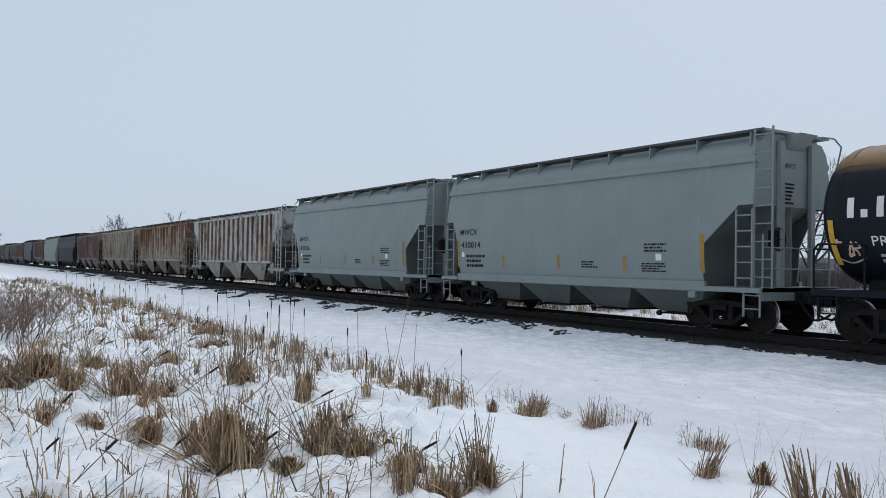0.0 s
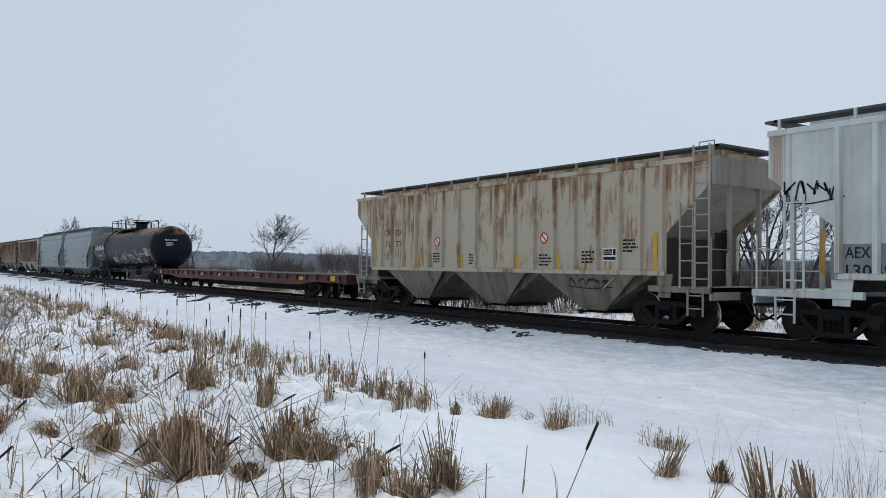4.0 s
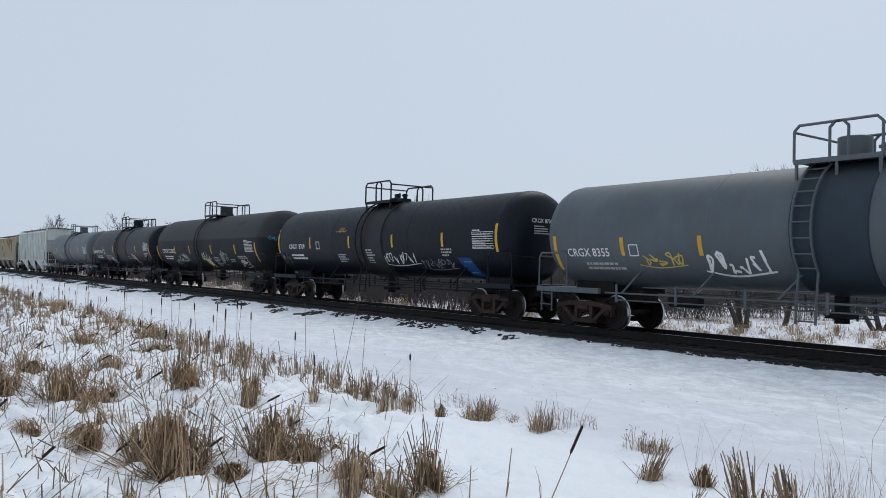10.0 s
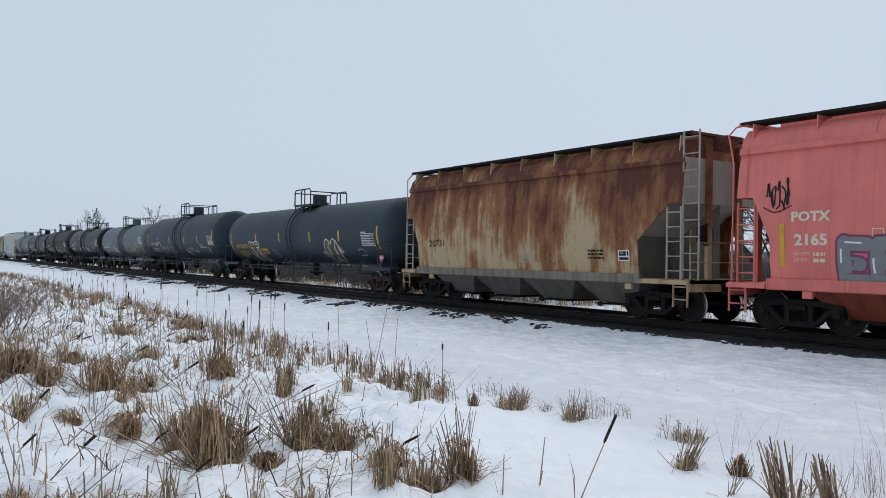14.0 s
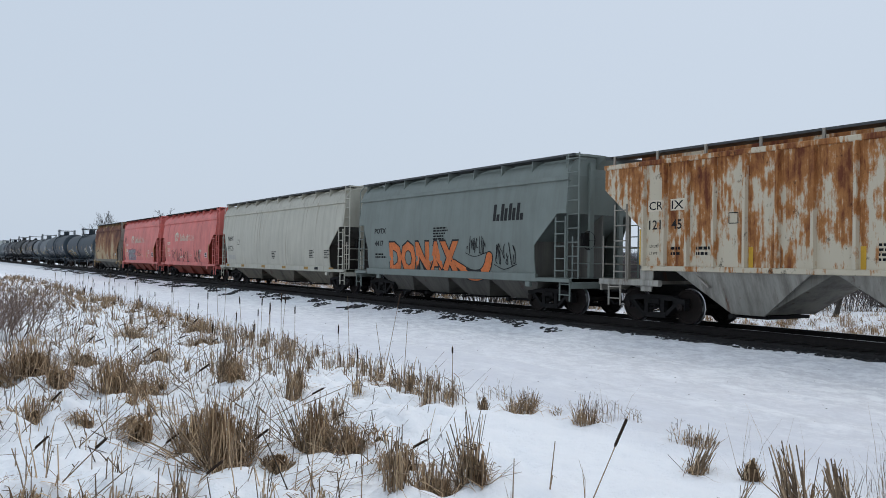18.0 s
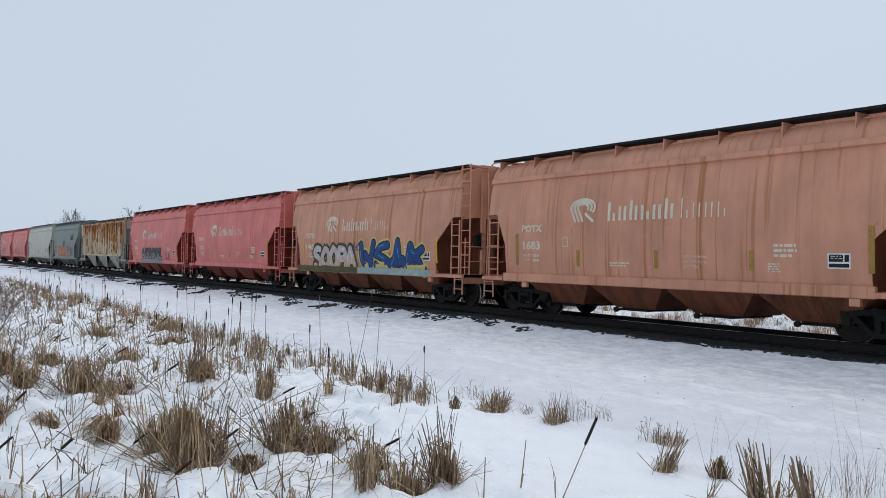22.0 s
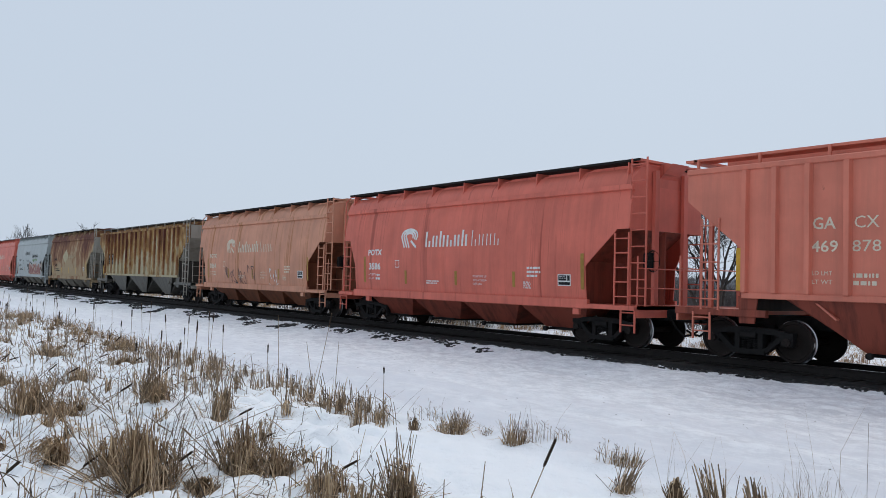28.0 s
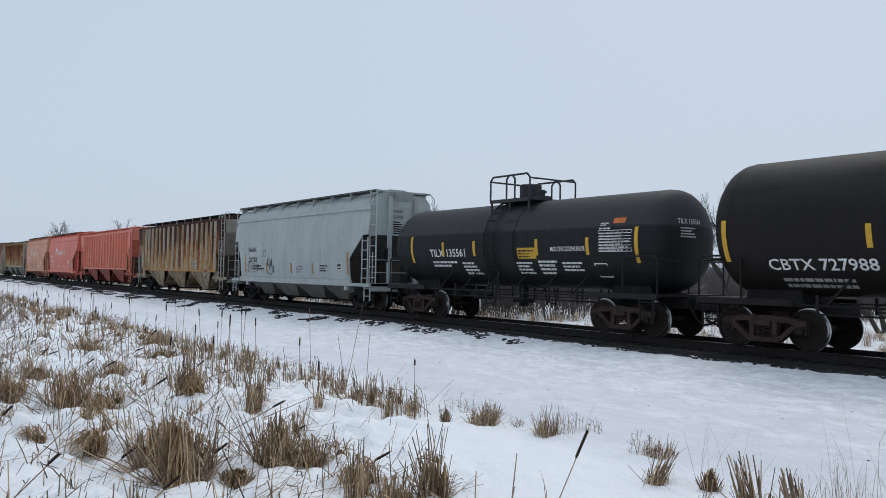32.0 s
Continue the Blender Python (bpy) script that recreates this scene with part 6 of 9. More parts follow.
def clump(x, y, kind_, n, rad, h, seed, label):
    """A clump: 'mat' slumps over itself, 'swept' lies over to one side, 'sheaf' stands tight, 'loose' is broken and open, 'stub' is cut low, 'tuft' is fine grass, 'twigs' is thin and forked."""
    r = random.Random(seed)
    z = gz(x, y)
    ob = thing("grass_clump", label, "dry grass", "grass clumps by the track", (x, y, z))
    leaves, stalks, flat, core = Shape(), Shape(), Shape(), Shape()

    def ring(f=1.0):
        a, q = r.uniform(0, 6.28), rad * f * math.sqrt(r.random())
        return x + q * math.cos(a), y + q * math.sin(a), a, q

    if kind_ == "mat":
        thatch_core(core, r, x, y, rad * 0.45, h * 0.42)
        for k_ in range(int(n * 0.62)):
            # several crowns of unlike height make up one clump
            b = 2.4 * (k_ % 4) + x
            fountain(leaves, r, x + rad * 0.38 * math.cos(b), y + rad * 0.38 * math.sin(b), rad * (0.62 + 0.12 * (k_ % 3)), h * (1.0, 0.7, 0.86, 0.55)[k_ % 4], 0.0125)
        for _ in range(n // 4):
            px, py, a, q = ring(0.85)
            standing(stalks, r, px, py, h * r.uniform(0.3, 1.35), 0.0058, abs(r.gauss(0.1, 0.40)), a, 0.6)
        for _ in range(n // 7):
            px, py, a, q = ring(1.0)
            standing(stalks, r, px, py, h * r.uniform(0.6, 1.3), 0.006, r.uniform(0.7, 1.25), r.gauss(RIGHTWARD, 0.7) if r.random() < 0.6 else a, 0.3)
        litter(flat, r, x, y, rad * 1.5, 0.011, n // 8)
    elif kind_ == "swept":
        thatch_core(core, r, x, y, rad * 0.35, h * 0.35)
        for _ in range(n):
            fountain(leaves, r, x, y, rad, h, 0.013, r.gauss(RIGHTWARD + math.pi, 0.8))
        for _ in range(n // 3):
            px, py, a, q = ring(1.2)
            standing(stalks, r, px, py, h * r.uniform(0.8, 1.9), 0.006, r.uniform(0.7, 1.2), r.gauss(RIGHTWARD, 0.35), 0.1)
        litter(flat, r, x, y, rad * 1.6, 0.011, n // 5, RIGHTWARD)
    elif kind_ == "sheaf":
        lean0, az0 = r.uniform(0.02, 0.12), r.uniform(0, 6.28)
        for _ in range(int(n * 0.6)):
            px, py, a, q = ring()
            standing(stalks, r, px, py, h * r.random() ** 0.6 * 1.05, r.uniform(0.005, 0.0075), abs(r.gauss(lean0, 0.13)), az0 + r.gauss(0, 1.2), 0.35)
        for _ in range(n // 2):
            fountain(leaves, r, x, y, rad * 1.7, h * 0.55, 0.013)
        litter(flat, r, x, y, rad * 2.2, 0.010, n // 5)
    elif kind_ in ("leaning", "leftward"):
        az0 = RIGHTWARD if kind_ == "leaning" else RIGHTWARD + math.pi
        for _ in range(n):
            px, py, a, q = ring()
            standing(stalks, r, px, py, h * r.uniform(0.5, 1.05), r.uniform(0.006, 0.009), abs(r.gauss(0.42 if kind_ == "leaning" else 0.16, 0.09)), az0 + r.gauss(0, 0.25), 0.08)
        for _ in range(n // 4):
            standing(stalks, r, x + r.gauss(0, rad), y + r.gauss(0, rad), h * 0.7, 0.004, r.uniform(0.2, 1.0), None, 0.4)
        litter(flat, r, x, y, rad * 2.4, 0.010, n // 3)
    elif kind_ == "loose":
        for _ in range(n):
            px, py, a, q = ring()
            standing(stalks, r, px, py, h * r.uniform(0.35, 1.2), r.uniform(0.0055, 0.0085), abs(r.gauss(0, 0.30)), a, 0.6)
        for _ in range(n):
            fountain(leaves, r, x, y, rad, h * 0.6, 0.013)
        litter(flat, r, x, y, rad * 1.2, 0.010, n // 3)
    elif kind_ == "stub":
        thatch_core(core, r, x, y, rad * 0.85, h * 0.8)
        for _ in range(n):
            px, py, a, q = ring()
            standing(stalks, r, px, py, h * (1 - 0.45 * (q / rad) ** 2) * r.uniform(0.8, 1.05), 0.006, 0.45 * q / rad, a, 0.0)
        for _ in range(n // 2):
            fountain(leaves, r, x, y, rad * 1.1, h, 0.012)
    elif kind_ == "twigs":
        for _ in range(n):
            px, py, a, q = ring()
            p, d = Vector((px, py, gz(px, py) - 0.03)), aim(abs(r.gauss(0, 0.25)), r.uniform(0, 6.28))
            e = p + d * h * r.uniform(0.4, 1.0)
            stalk(stalks, [p, e], 0.0032)
            for _ in range(3):
                b = p.lerp(e, r.uniform(0.4, 1.0))
                stalk(stalks, [b, b + aim(r.uniform(0.4, 1.3), r.uniform(0, 6.28)) * r.uniform(0.04, 0.10)], 0.0028)
    else:
        tuft(leaves, r, x, y, n, rad, h, 0.009, 0.30, 0.04)
        for _ in range(n // 2):
            px, py, a, q = ring(0.9)
            standing(stalks, r, px, py, h * r.uniform(0.6, 1.4), 0.0045, abs(r.gauss(0.1, 0.25)), r.gauss(RIGHTWARD, 1.0), 0.25)
        litter(flat, r, x, y, rad * 1.3, 0.008, n // 6)
    for nm, sh, m in (("foliage", leaves, STRAW_DARK if "dark" in label or "matted" in label else STRAW), ("stubble", stalks, STALK), ("litter", flat, STRAW_DARK), ("thatch", core, THATCH)):
        if sh.v:
            sh.v = [(p[0] - x, p[1] - y, p[2] - z) for p in sh.v]
            tagged(part(nm, sh, m, ob, "", None, 0), kind="stuff")
    return ob


for k, (x, y, kind_, n, rad, h, label) in enumerate(CLUMPS):
    clump(x, y, kind_, n, rad, h, 100 + k, label)


def cattail(x, y, h, lean, az, seed, head=0.17, stem=STALK):
    """A cattail: a thin stem with its brown head, and a leaf."""
    r = random.Random(seed)
    ob = thing("cattail", "tall dry cattail stalk with a brown seed head" if lean < 0.6 else "dark wet cattail stalk knocked over into the snow", "cattail", "cattails", (x, y, gz(x, y)))
    d = Vector((math.sin(lean) * math.cos(az), math.sin(lean) * math.sin(az), math.cos(lean)))
    s = Shape()
    s.rod((0, 0, -0.03), d * h, 0.0065, 5, 0.004)
    part("stem", s, stem, ob)
    if head:
        c = Shape()
        a, b = d * (h - head - 0.02), d * (h - 0.02)
        c.rod(a, a + d * 0.02, 0.006, 8, 0.013)
        c.rod(a + d * 0.02, b - d * 0.015, 0.013, 8)
        c.rod(b - d * 0.015, b, 0.013, 8, 0.004)
        part("seed_head", c, BROWNHEAD, ob)
    lf = Shape()
    for _ in range(2):
        blade(lf, r, r.uniform(-0.03, 0.03), r.uniform(-0.03, 0.03), 0, abs(r.gauss(0.1, 0.15)) if lean < 0.6 else r.uniform(0.6, 1.2), r.uniform(0, 6.28), h * r.uniform(0.3, 0.6), 0.009)
    part("leaf", lf, STRAW_DARK, ob, "", None, 0)
    return ob


cattail(-12.70, 5.05, 0.84, 0.40, radians(-34), 1, 0.27)
cattail(-12.98, 5.25, 0.42, 0.10, radians(-34), 2, 0)
cattail(-13.35, 5.30, 0.34, 0.03, 0, 3, 0)
cattail(-10.89, 11.95, 1.45, 0.18, radians(-34), 4, 0.20)
cattail(-11.00, 11.75, 0.95, 0.16, radians(146), 5, 0)
cattail(-10.70, 11.60, 1.00, 0.05, radians(-34), 7, 0)
cattail(-12.19, 10.41, 0.70, 0.03, 2.0, 6, 0.16)
cattail(-10.93, 9.78, 0.78, 0.02, 2.0, 8, 0.10)
rr = random.Random(77)
for k in range(64):
    y = 13 + 34 * rr.random() ** 1.2
    x = -11.0 - 2.8 * rr.random() + 0.9 * noise.noise((y * 0.09, 3.1, 0)) + 0.03 * y
    cattail(x, y, rr.uniform(0.75, 1.35), abs(rr.gauss(0, 0.06)), rr.uniform(0, 6.28), 200 + k, 0.16 if rr.random() < 0.6 else 0)
for k in range(62):
    # stalks knocked over, most of them one way
    y = rr.uniform(6.6, 24)
    x = rr.uniform(-17.5 + 0.06 * y, -12.4)
    if x > -13.4 and y < 9.5:
        continue
    cattail(x, y, rr.uniform(0.40, 0.90), rr.uniform(0.80, 1.30), rr.gauss(RIGHTWARD, 0.45), 300 + k, 0.18 if rr.random() < 0.55 else 0, FALLEN)


def bed_edge(y):
    return -10.35 + 0.5 * noise.noise((y * 0.13, 3.1, 0)) - (0.35 if y < 11 else 0)


def reed_bed():
    """All the stubble and broken reed too small and too many to tell apart."""
    r, upright, flat, fallen, core = random.Random(5), Shape(), Shape(), Shape(), Shape()
    made = 0
    while made < 1500:
        y = 6.0 + 72 * r.random() ** 1.75
        e = bed_edge(y)
        x = e - 8.0 * r.random() ** 1.35 * (1 + y / 45)
        d = noise.noise((x * 0.55, y * 0.5, 11)) * 0.5 + 0.5
        if (x + 17.6) / y < -0.25:
            continue
        if y < 12.0 and x > -13.1 and (x < e - 1.1 or y < 10.0):
            continue
        if y < 9.5:
            d *= 0.3
        edge = e - x < 1.6 + 0.03 * y
        if edge and y > 10:
            d += 0.12
        if r.random() > 0.14 + d * d * 1.15:
            continue
        made += 1
        w = 1 + 0.03 * max(0, y - 10)
        roll = r.random()
        if edge and roll < (0.55 if y < 14 else 0.38):
            lean0, az0, h = abs(r.gauss(0.03, 0.06)), r.uniform(0, 6.28), r.uniform(0.20, 0.48)
            for _ in range(r.randint(4, 12)):
                q = r.uniform(0.02, 0.08)
                standing(upright, r, x + r.gauss(0, q), y + r.gauss(0, q), h * r.uniform(0.4, 1.15), 0.0065 * w, abs(lean0 + r.gauss(0, 0.08)), az0, 0.2)
            if r.random() < 0.6:
                litter(flat, r, x, y, 0.2, 0.011 * w, 6)
        elif roll < (0.24 if y < 15 else 0.13):
            rad, h = r.uniform(0.12, 0.34), r.uniform(0.12, 0.34)
            thatch_core(core, r, x, y, rad * 0.22, h * 0.28)
            for _ in range(r.randint(8, 24)):
                fountain(flat, r, x, y, rad, h, 0.013 * w)
            for _ in range(6):
                standing(upright, r, x + r.gauss(0, rad * 0.5), y + r.gauss(0, rad * 0.5), h * r.uniform(0.7, 1.5), 0.006 * w, abs(r.gauss(0, 0.4)), None, 0.4)
        elif roll < 0.52:
            for _ in range(r.randint(2, 7)):
                standing(upright, r, x + r.gauss(0, 0.14), y + r.gauss(0, 0.14), r.uniform(0.12, 0.50), 0.0065 * w, abs(r.gauss(0, 0.35)), r.gauss(-1.9, 1.4), 0.4)
        elif roll < 0.86:
            for _ in range(r.randint(3, 9)):
                standing(fallen, r, x + r.gauss(0, 0.3), y + r.gauss(0, 0.2), r.uniform(0.25, 0.75), 0.0062 * w, r.uniform(0.6, 1.3), r.gauss(RIGHTWARD, 0.55) if r.random() < 0.7 else r.uniform(0, 6.28), 0.15)
        else:
            litter(flat, r, x, y, r.uniform(0.2, 0.5), 0.011 * w, r.randint(8, 22), RIGHTWARD)
    # single stalks strewn over the whole bed
    for _ in range(2600):
        y = 6.4 + 45 * r.random() ** 1.5
        x = bed_edge(y) - 0.2 - (6.4 + 0.12 * y) * r.random()
        if (y < 12.5 and x > -13.1) or (y < 9 and r.random() < 0.6):
            continue
        w = 1 + 0.035 * max(0, y - 10)
        if r.random() < 0.5:
            standing(upright, r, x, y, r.uniform(0.12, 0.50), 0.0062 * w, abs(r.gauss(0, 0.30)), r.gauss(-2.0, 1.3), 0.3)
        else:
            standing(fallen, r, x, y, r.uniform(0.2, 0.7), 0.006 * w, r.uniform(0.6, 1.35), r.gauss(RIGHTWARD, 0.6), 0.2)
    # a belt of short upright stubble along the edge of the open snow
    for _ in range(115):
        y = 9.2 + 13 * r.random() ** 1.2
        x = -11.15 + 0.035 * (y - 9) + r.gauss(0, 0.28) - 0.5 * r.random() * (y > 11)
        w, h, az0 = 1 + 0.02 * max(0, y - 10), r.uniform(0.16, 0.46), r.uniform(0, 6.28)
        for _ in range(r.randint(3, 10)):
            q = r.uniform(0.015, 0.07)
            standing(upright, r, x + r.gauss(0, q), y + r.gauss(0, q), h * r.uniform(0.4, 1.15), 0.006 * w, abs(r.gauss(0.03, 0.09)), az0, 0.18)
        if r.random() < 0.35:
            litter(flat, r, x, y, 0.16, 0.010, 4)
    # broken stalks poke out of the hollows between the near clumps
    for _ in range(110):
        y = 6.6 + 8 * r.random()
        x = -17.2 + (4.6 + 0.12 * (y - 6)) * r.random()
        for _ in range(r.randint(1, 4)):
            standing(fallen if r.random() < 0.6 else upright, r, x + r.gauss(0, 0.10), y + r.gauss(0, 0.10), r.uniform(0.08, 0.42), 0.0055, r.uniform(0.1, 1.25), r.gauss(RIGHTWARD, 0.9), 0.35)
    # a matted band along the far edge of the bed
    for _ in range(30):
        y = r.uniform(22, 40)
        x = bed_edge(y) - abs(r.gauss(0.3, 0.8))
        q, h = r.uniform(0.25, 0.45), r.uniform(0.22, 0.45)
        thatch_core(core, r, x, y, q * 0.25, h * 0.25)
        for _ in range(13):
            fountain(flat, r, x, y, q, h, 0.018)
    solid("reed_bed", upright, STALK, "bed of broken dry cattail stalks standing in snow", "reeds", "", "stuff", 0)
    solid("fallen_reeds", fallen, FALLEN, "dark wet reed stalks knocked over across the snow", "reeds", "", "stuff", 0)
    solid("reed_litter", flat, STRAW_DARK, "matted tan reed leaves lying over the snow", "reeds", "", "stuff", 0)
    solid("reed_thatch", core, THATCH, "shaded brown thatch at the foot of the reeds", "reeds", "", "stuff", 0)


reed_bed()


def stems_thin():
    r, s = random.Random(6), Shape()
    for cx, cy, n, h in ((-10.80, 4.78, 14, 0.75), (-10.55, 4.6, 8, 0.65), (-10.70, 3.55, 46, 0.42), (-10.25, 3.75, 34, 0.5), (-10.3, 3.6, 9, 1.05), (-10.45, 3.3, 26, 0.45), (-10.10, 7.4, 5, 0.5), (-10.3, 9.2, 6, 0.55)):
        for _ in range(n):
            x, y = cx + r.gauss(0, 0.14), cy + r.gauss(0, 0.14)
            blade(s, r, x, y, gz(x, y), abs(r.gauss(0, 0.35 if h < 0.9 else 0.12)), r.uniform(0, 6.28), h * r.uniform(0.5, 1.1), 0.0038, 0.1)
    solid("thin_grass_stems", s, STALK, "fine dry grass stems standing in snow", "dry grass", "", "stuff", 0)


stems_thin()


def grow(s, r, p, d, length, rad, depth, low, spread=0.55):
    """Branches: tapered rods that curve upwards and fork until they are twigs."""
    n = 3 if depth > 1 else 2
    q, rr0 = p, rad
    for k in range(n):
        wob = 0.30 if depth > 2 else 0.15
        d = (d + Vector((r.gauss(0, wob), r.gauss(0, wob), r.gauss(0.05, 0.10)))).normalized()
        q2 = q + d * length / n
        r1 = rad * (1 - 0.40 * (k + 1) / n)
        s.rod(q, q2, rr0, 6 if depth > 3 else 4 if depth > 1 else 3, r1)
        if depth > 0:
            for _ in range(1 if depth > 3 else 2 if depth > 1 else 1):
                if depth > 3 and k == 0 and r.random() < 0.5:
                    continue
                ax = d.orthogonal().normalized()
                ax.rotate(Matrix.Rotation(r.uniform(0, 6.28), 3, d))
                dd = (d + ax * r.uniform(0.5, 1.1) * spread * 1.5 + Vector((0, 0, 0.10))).normalized()
                grow(s, r, q2, dd, length * r.uniform(0.5, 0.85), max(low, r1 * (r.uniform(0.60, 0.80) if depth > 2 else r.uniform(0.40, 0.60))), depth - 1, low, spread)
        q, rr0 = q2, r1
    if depth > 0:
        grow(s, r, q, d, length * 0.75, max(low, rr0), depth - 1, low, spread)


def limb(s, r, p, d, length, rad, level, low, crook, lift):
    """A crooked limb that forks again and again; the twigs turn up at their tips."""
    n, rr0 = (4 if level > 1 else 3), rad
    for k in range(n):
        d = (d + Vector((r.gauss(0, crook), r.gauss(0, crook), r.gauss(lift, crook * 0.6)))).normalized()
        q, r1 = p + d * length / n, max(low, rad * (1 - 0.42 * (k + 1) / n))
        s.rod(p, q, rr0, 6 if level > 3 else 4 if level > 1 else 3, r1)
        if level > 0 and k > 0:
            for _ in range(1 if r.random() < 0.45 else 2):
                ax = d.orthogonal().normalized()
                ax.rotate(Matrix.Rotation(r.uniform(0, 6.28), 3, d))
                limb(s, r, q, (d + ax * r.uniform(0.55, 1.15)).normalized(), length * r.uniform(0.42, 0.72), max(low, r1 * r.uniform(0.45, 0.65)), level - 1, low, crook, lift)
        p, rr0 = q, r1
    if level > 0:
        limb(s, r, p, d, length * 0.62, rr0, level - 1, low, crook, lift)


def bare_tree(label, x, y, h, seed, level=4, stems=((0.0, 0.0),), crook=0.17, low=0.005, bole=0.34, girth=0.022, width=1.0):
    """stems: lean and heading of each trunk."""
    r = random.Random(seed)
    t = thing("bare_tree", label, "tree", "bare trees across the track", (x, y, gz(x, y)))
    crown, boles = Shape(), []
    for k, (lean, az) in enumerate(stems):
        d = aim(lean, az)
        p = Vector((math.cos(az) * 0.15, math.sin(az) * 0.15, -0.1)) if len(stems) > 1 else Vector((0, 0, -0.1))
        R = girth * h * r.uniform(0.8, 1.1) / len(stems) ** 0.25
        trunk, n = Shape(), 5
        for i in range(n):
            d = (d + Vector((r.gauss(0, 0.09), r.gauss(0, 0.09), 0.06))).normalized()
            q = p + d * h * bole / n
            trunk.rod(p, q, R * (1 - 0.09 * i) * (1.25 if i == 0 else 1), 8, R * (1 - 0.09 * (i + 1)))
            p = q
        boles.append(trunk)
        limb(crown, r, p, d, h * 0.27, R * 0.55, level, low, crook, 0.05)
        for i in range(2 if level > 3 else 1):
            a = az + 2.2 * i + r.uniform(-0.6, 0.6)
            limb(crown, r, p - d * h * 0.05 * i, (d + Vector((math.cos(a), math.sin(a), 0.3)) * 0.9).normalized(), h * 0.26, R * 0.42, level - 1, low, crook, 0.05)
    f = h / max(v[2] for v in crown.v)
    for sh in boles + [crown]:
        sh.v = [(a * f * width, b * f * width, c * f) for a, b, c in sh.v]
    for sh in boles:
        part("trunk", sh, BARK, t)
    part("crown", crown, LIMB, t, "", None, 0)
    return t


WIDE = ((0.28, 2.5), (0.12, 0.6), (0.35, -0.6), (0.45, -2.2))
bare_tree("tall bare many-stemmed willow with an open crown", 11.3, 18.6, 6.7, 11, 4, ((0.40, 2.5), (0.10, 1.2), (0.10, -0.9), (0.38, -0.5)), 0.16, 0.004, 0.34, 0.027, 0.85)
bare_tree("bare crooked tree beside a larger willow", 14.9, 18.9, 5.4, 12, 3, ((0.30, -0.6),), 0.26, 0.006, 0.45, 0.026, 0.8)
bare_tree("bare crooked willow with low limbs", 16.0, 15.4, 5.0, 13, 3, ((0.75, 2.6), (0.15, 0.3), (0.6, -0.7)), 0.28, 0.006, 0.4, 0.028)
bare_tree("wide bare tree with a rounded crown", 20.0, 51.2, 8.0, 14, 4, ((0.55, 2.5), (0.12, 0.6), (0.62, -0.6)), 0.18, 0.008, 0.26, 0.026, 1.1)
bare_tree("slender bare tree in a group", 17.0, 57.0, 6.6, 15, 3, ((0.1, 2.0), (0.2, -1.0)), 0.14, 0.009, 0.3, 0.018)
bare_tree("slender bare tree in a group", 18.6, 55.5, 7.0, 16, 3, ((0.15, 1.0), (0.2, -2.0)), 0.14, 0.009, 0.3, 0.018)
bare_tree("bare tree standing alone in brush", 14.6, 75.0, 7.4, 17, 4, ((0.05, 0.0),), 0.15, 0.011, 0.32, 0.018, 1.15)
bare_tree("thin bare tree standing alone", 12.0, 91.0, 6.9, 18, 3, ((0.05, 0.0),), 0.14, 0.014, 0.36, 0.016)
bare_tree("distant bare tree beside the track", 25.0, 164.0, 12.0, 19, 3, WIDE[:2], 0.15, 0.020)
bare_tree("distant bare tree beside the track", 20.0, 205.0, 13.0, 20, 3, WIDE[:2], 0.15, 0.024)
bare_tree("distant bare tree at the end of the track", -9.0, 250.0, 11.0, 21, 3, WIDE[:2], 0.15, 0.026)
bare_tree("distant bare tree at the end of the track", -4.0, 262.0, 9.0, 22, 3, WIDE[:2], 0.15, 0.026)
bare_tree("bare tree beyond the brush", 30.0, 16.0, 6.5, 23, 4, WIDE[:2], 0.18, 0.006)


def dead_tree(x, y, h, seed):
    r, s = random.Random(seed), Shape()
    t = thing("dead_tree", "dead leafless snag with two broken limbs", "tree", "", (x, y, gz(x, y)))
    p, d = Vector((0, 0, -0.1)), Vector((0.02, 0.03, 1)).normalized()
    for i in range(6):
        d = (d + Vector((r.gauss(0, 0.05), r.gauss(0, 0.05), 0.02))).normalized()
        q = p + d * h / 6
        s.rod(p, q, 0.105 - 0.014 * i, 7, 0.105 - 0.014 * (i + 1))
        if i in (2, 3):
            a = 1.9 if i == 2 else -1.2
            m = q + Vector((math.cos(a) * 0.55, math.sin(a) * 0.55, 0.6))
            s.rod(q, m, 0.04, 5, 0.03)
            s.rod(m, m + Vector((math.cos(a) * 0.2, math.sin(a) * 0.2, 0.5)), 0.03, 5, 0.012)
        p = q
    part("trunk", s, BARK, t)


dead_tree(15.2, 26.1, 4.5, 1)
dead_tree(13.8, 30.9, 3.5, 2)


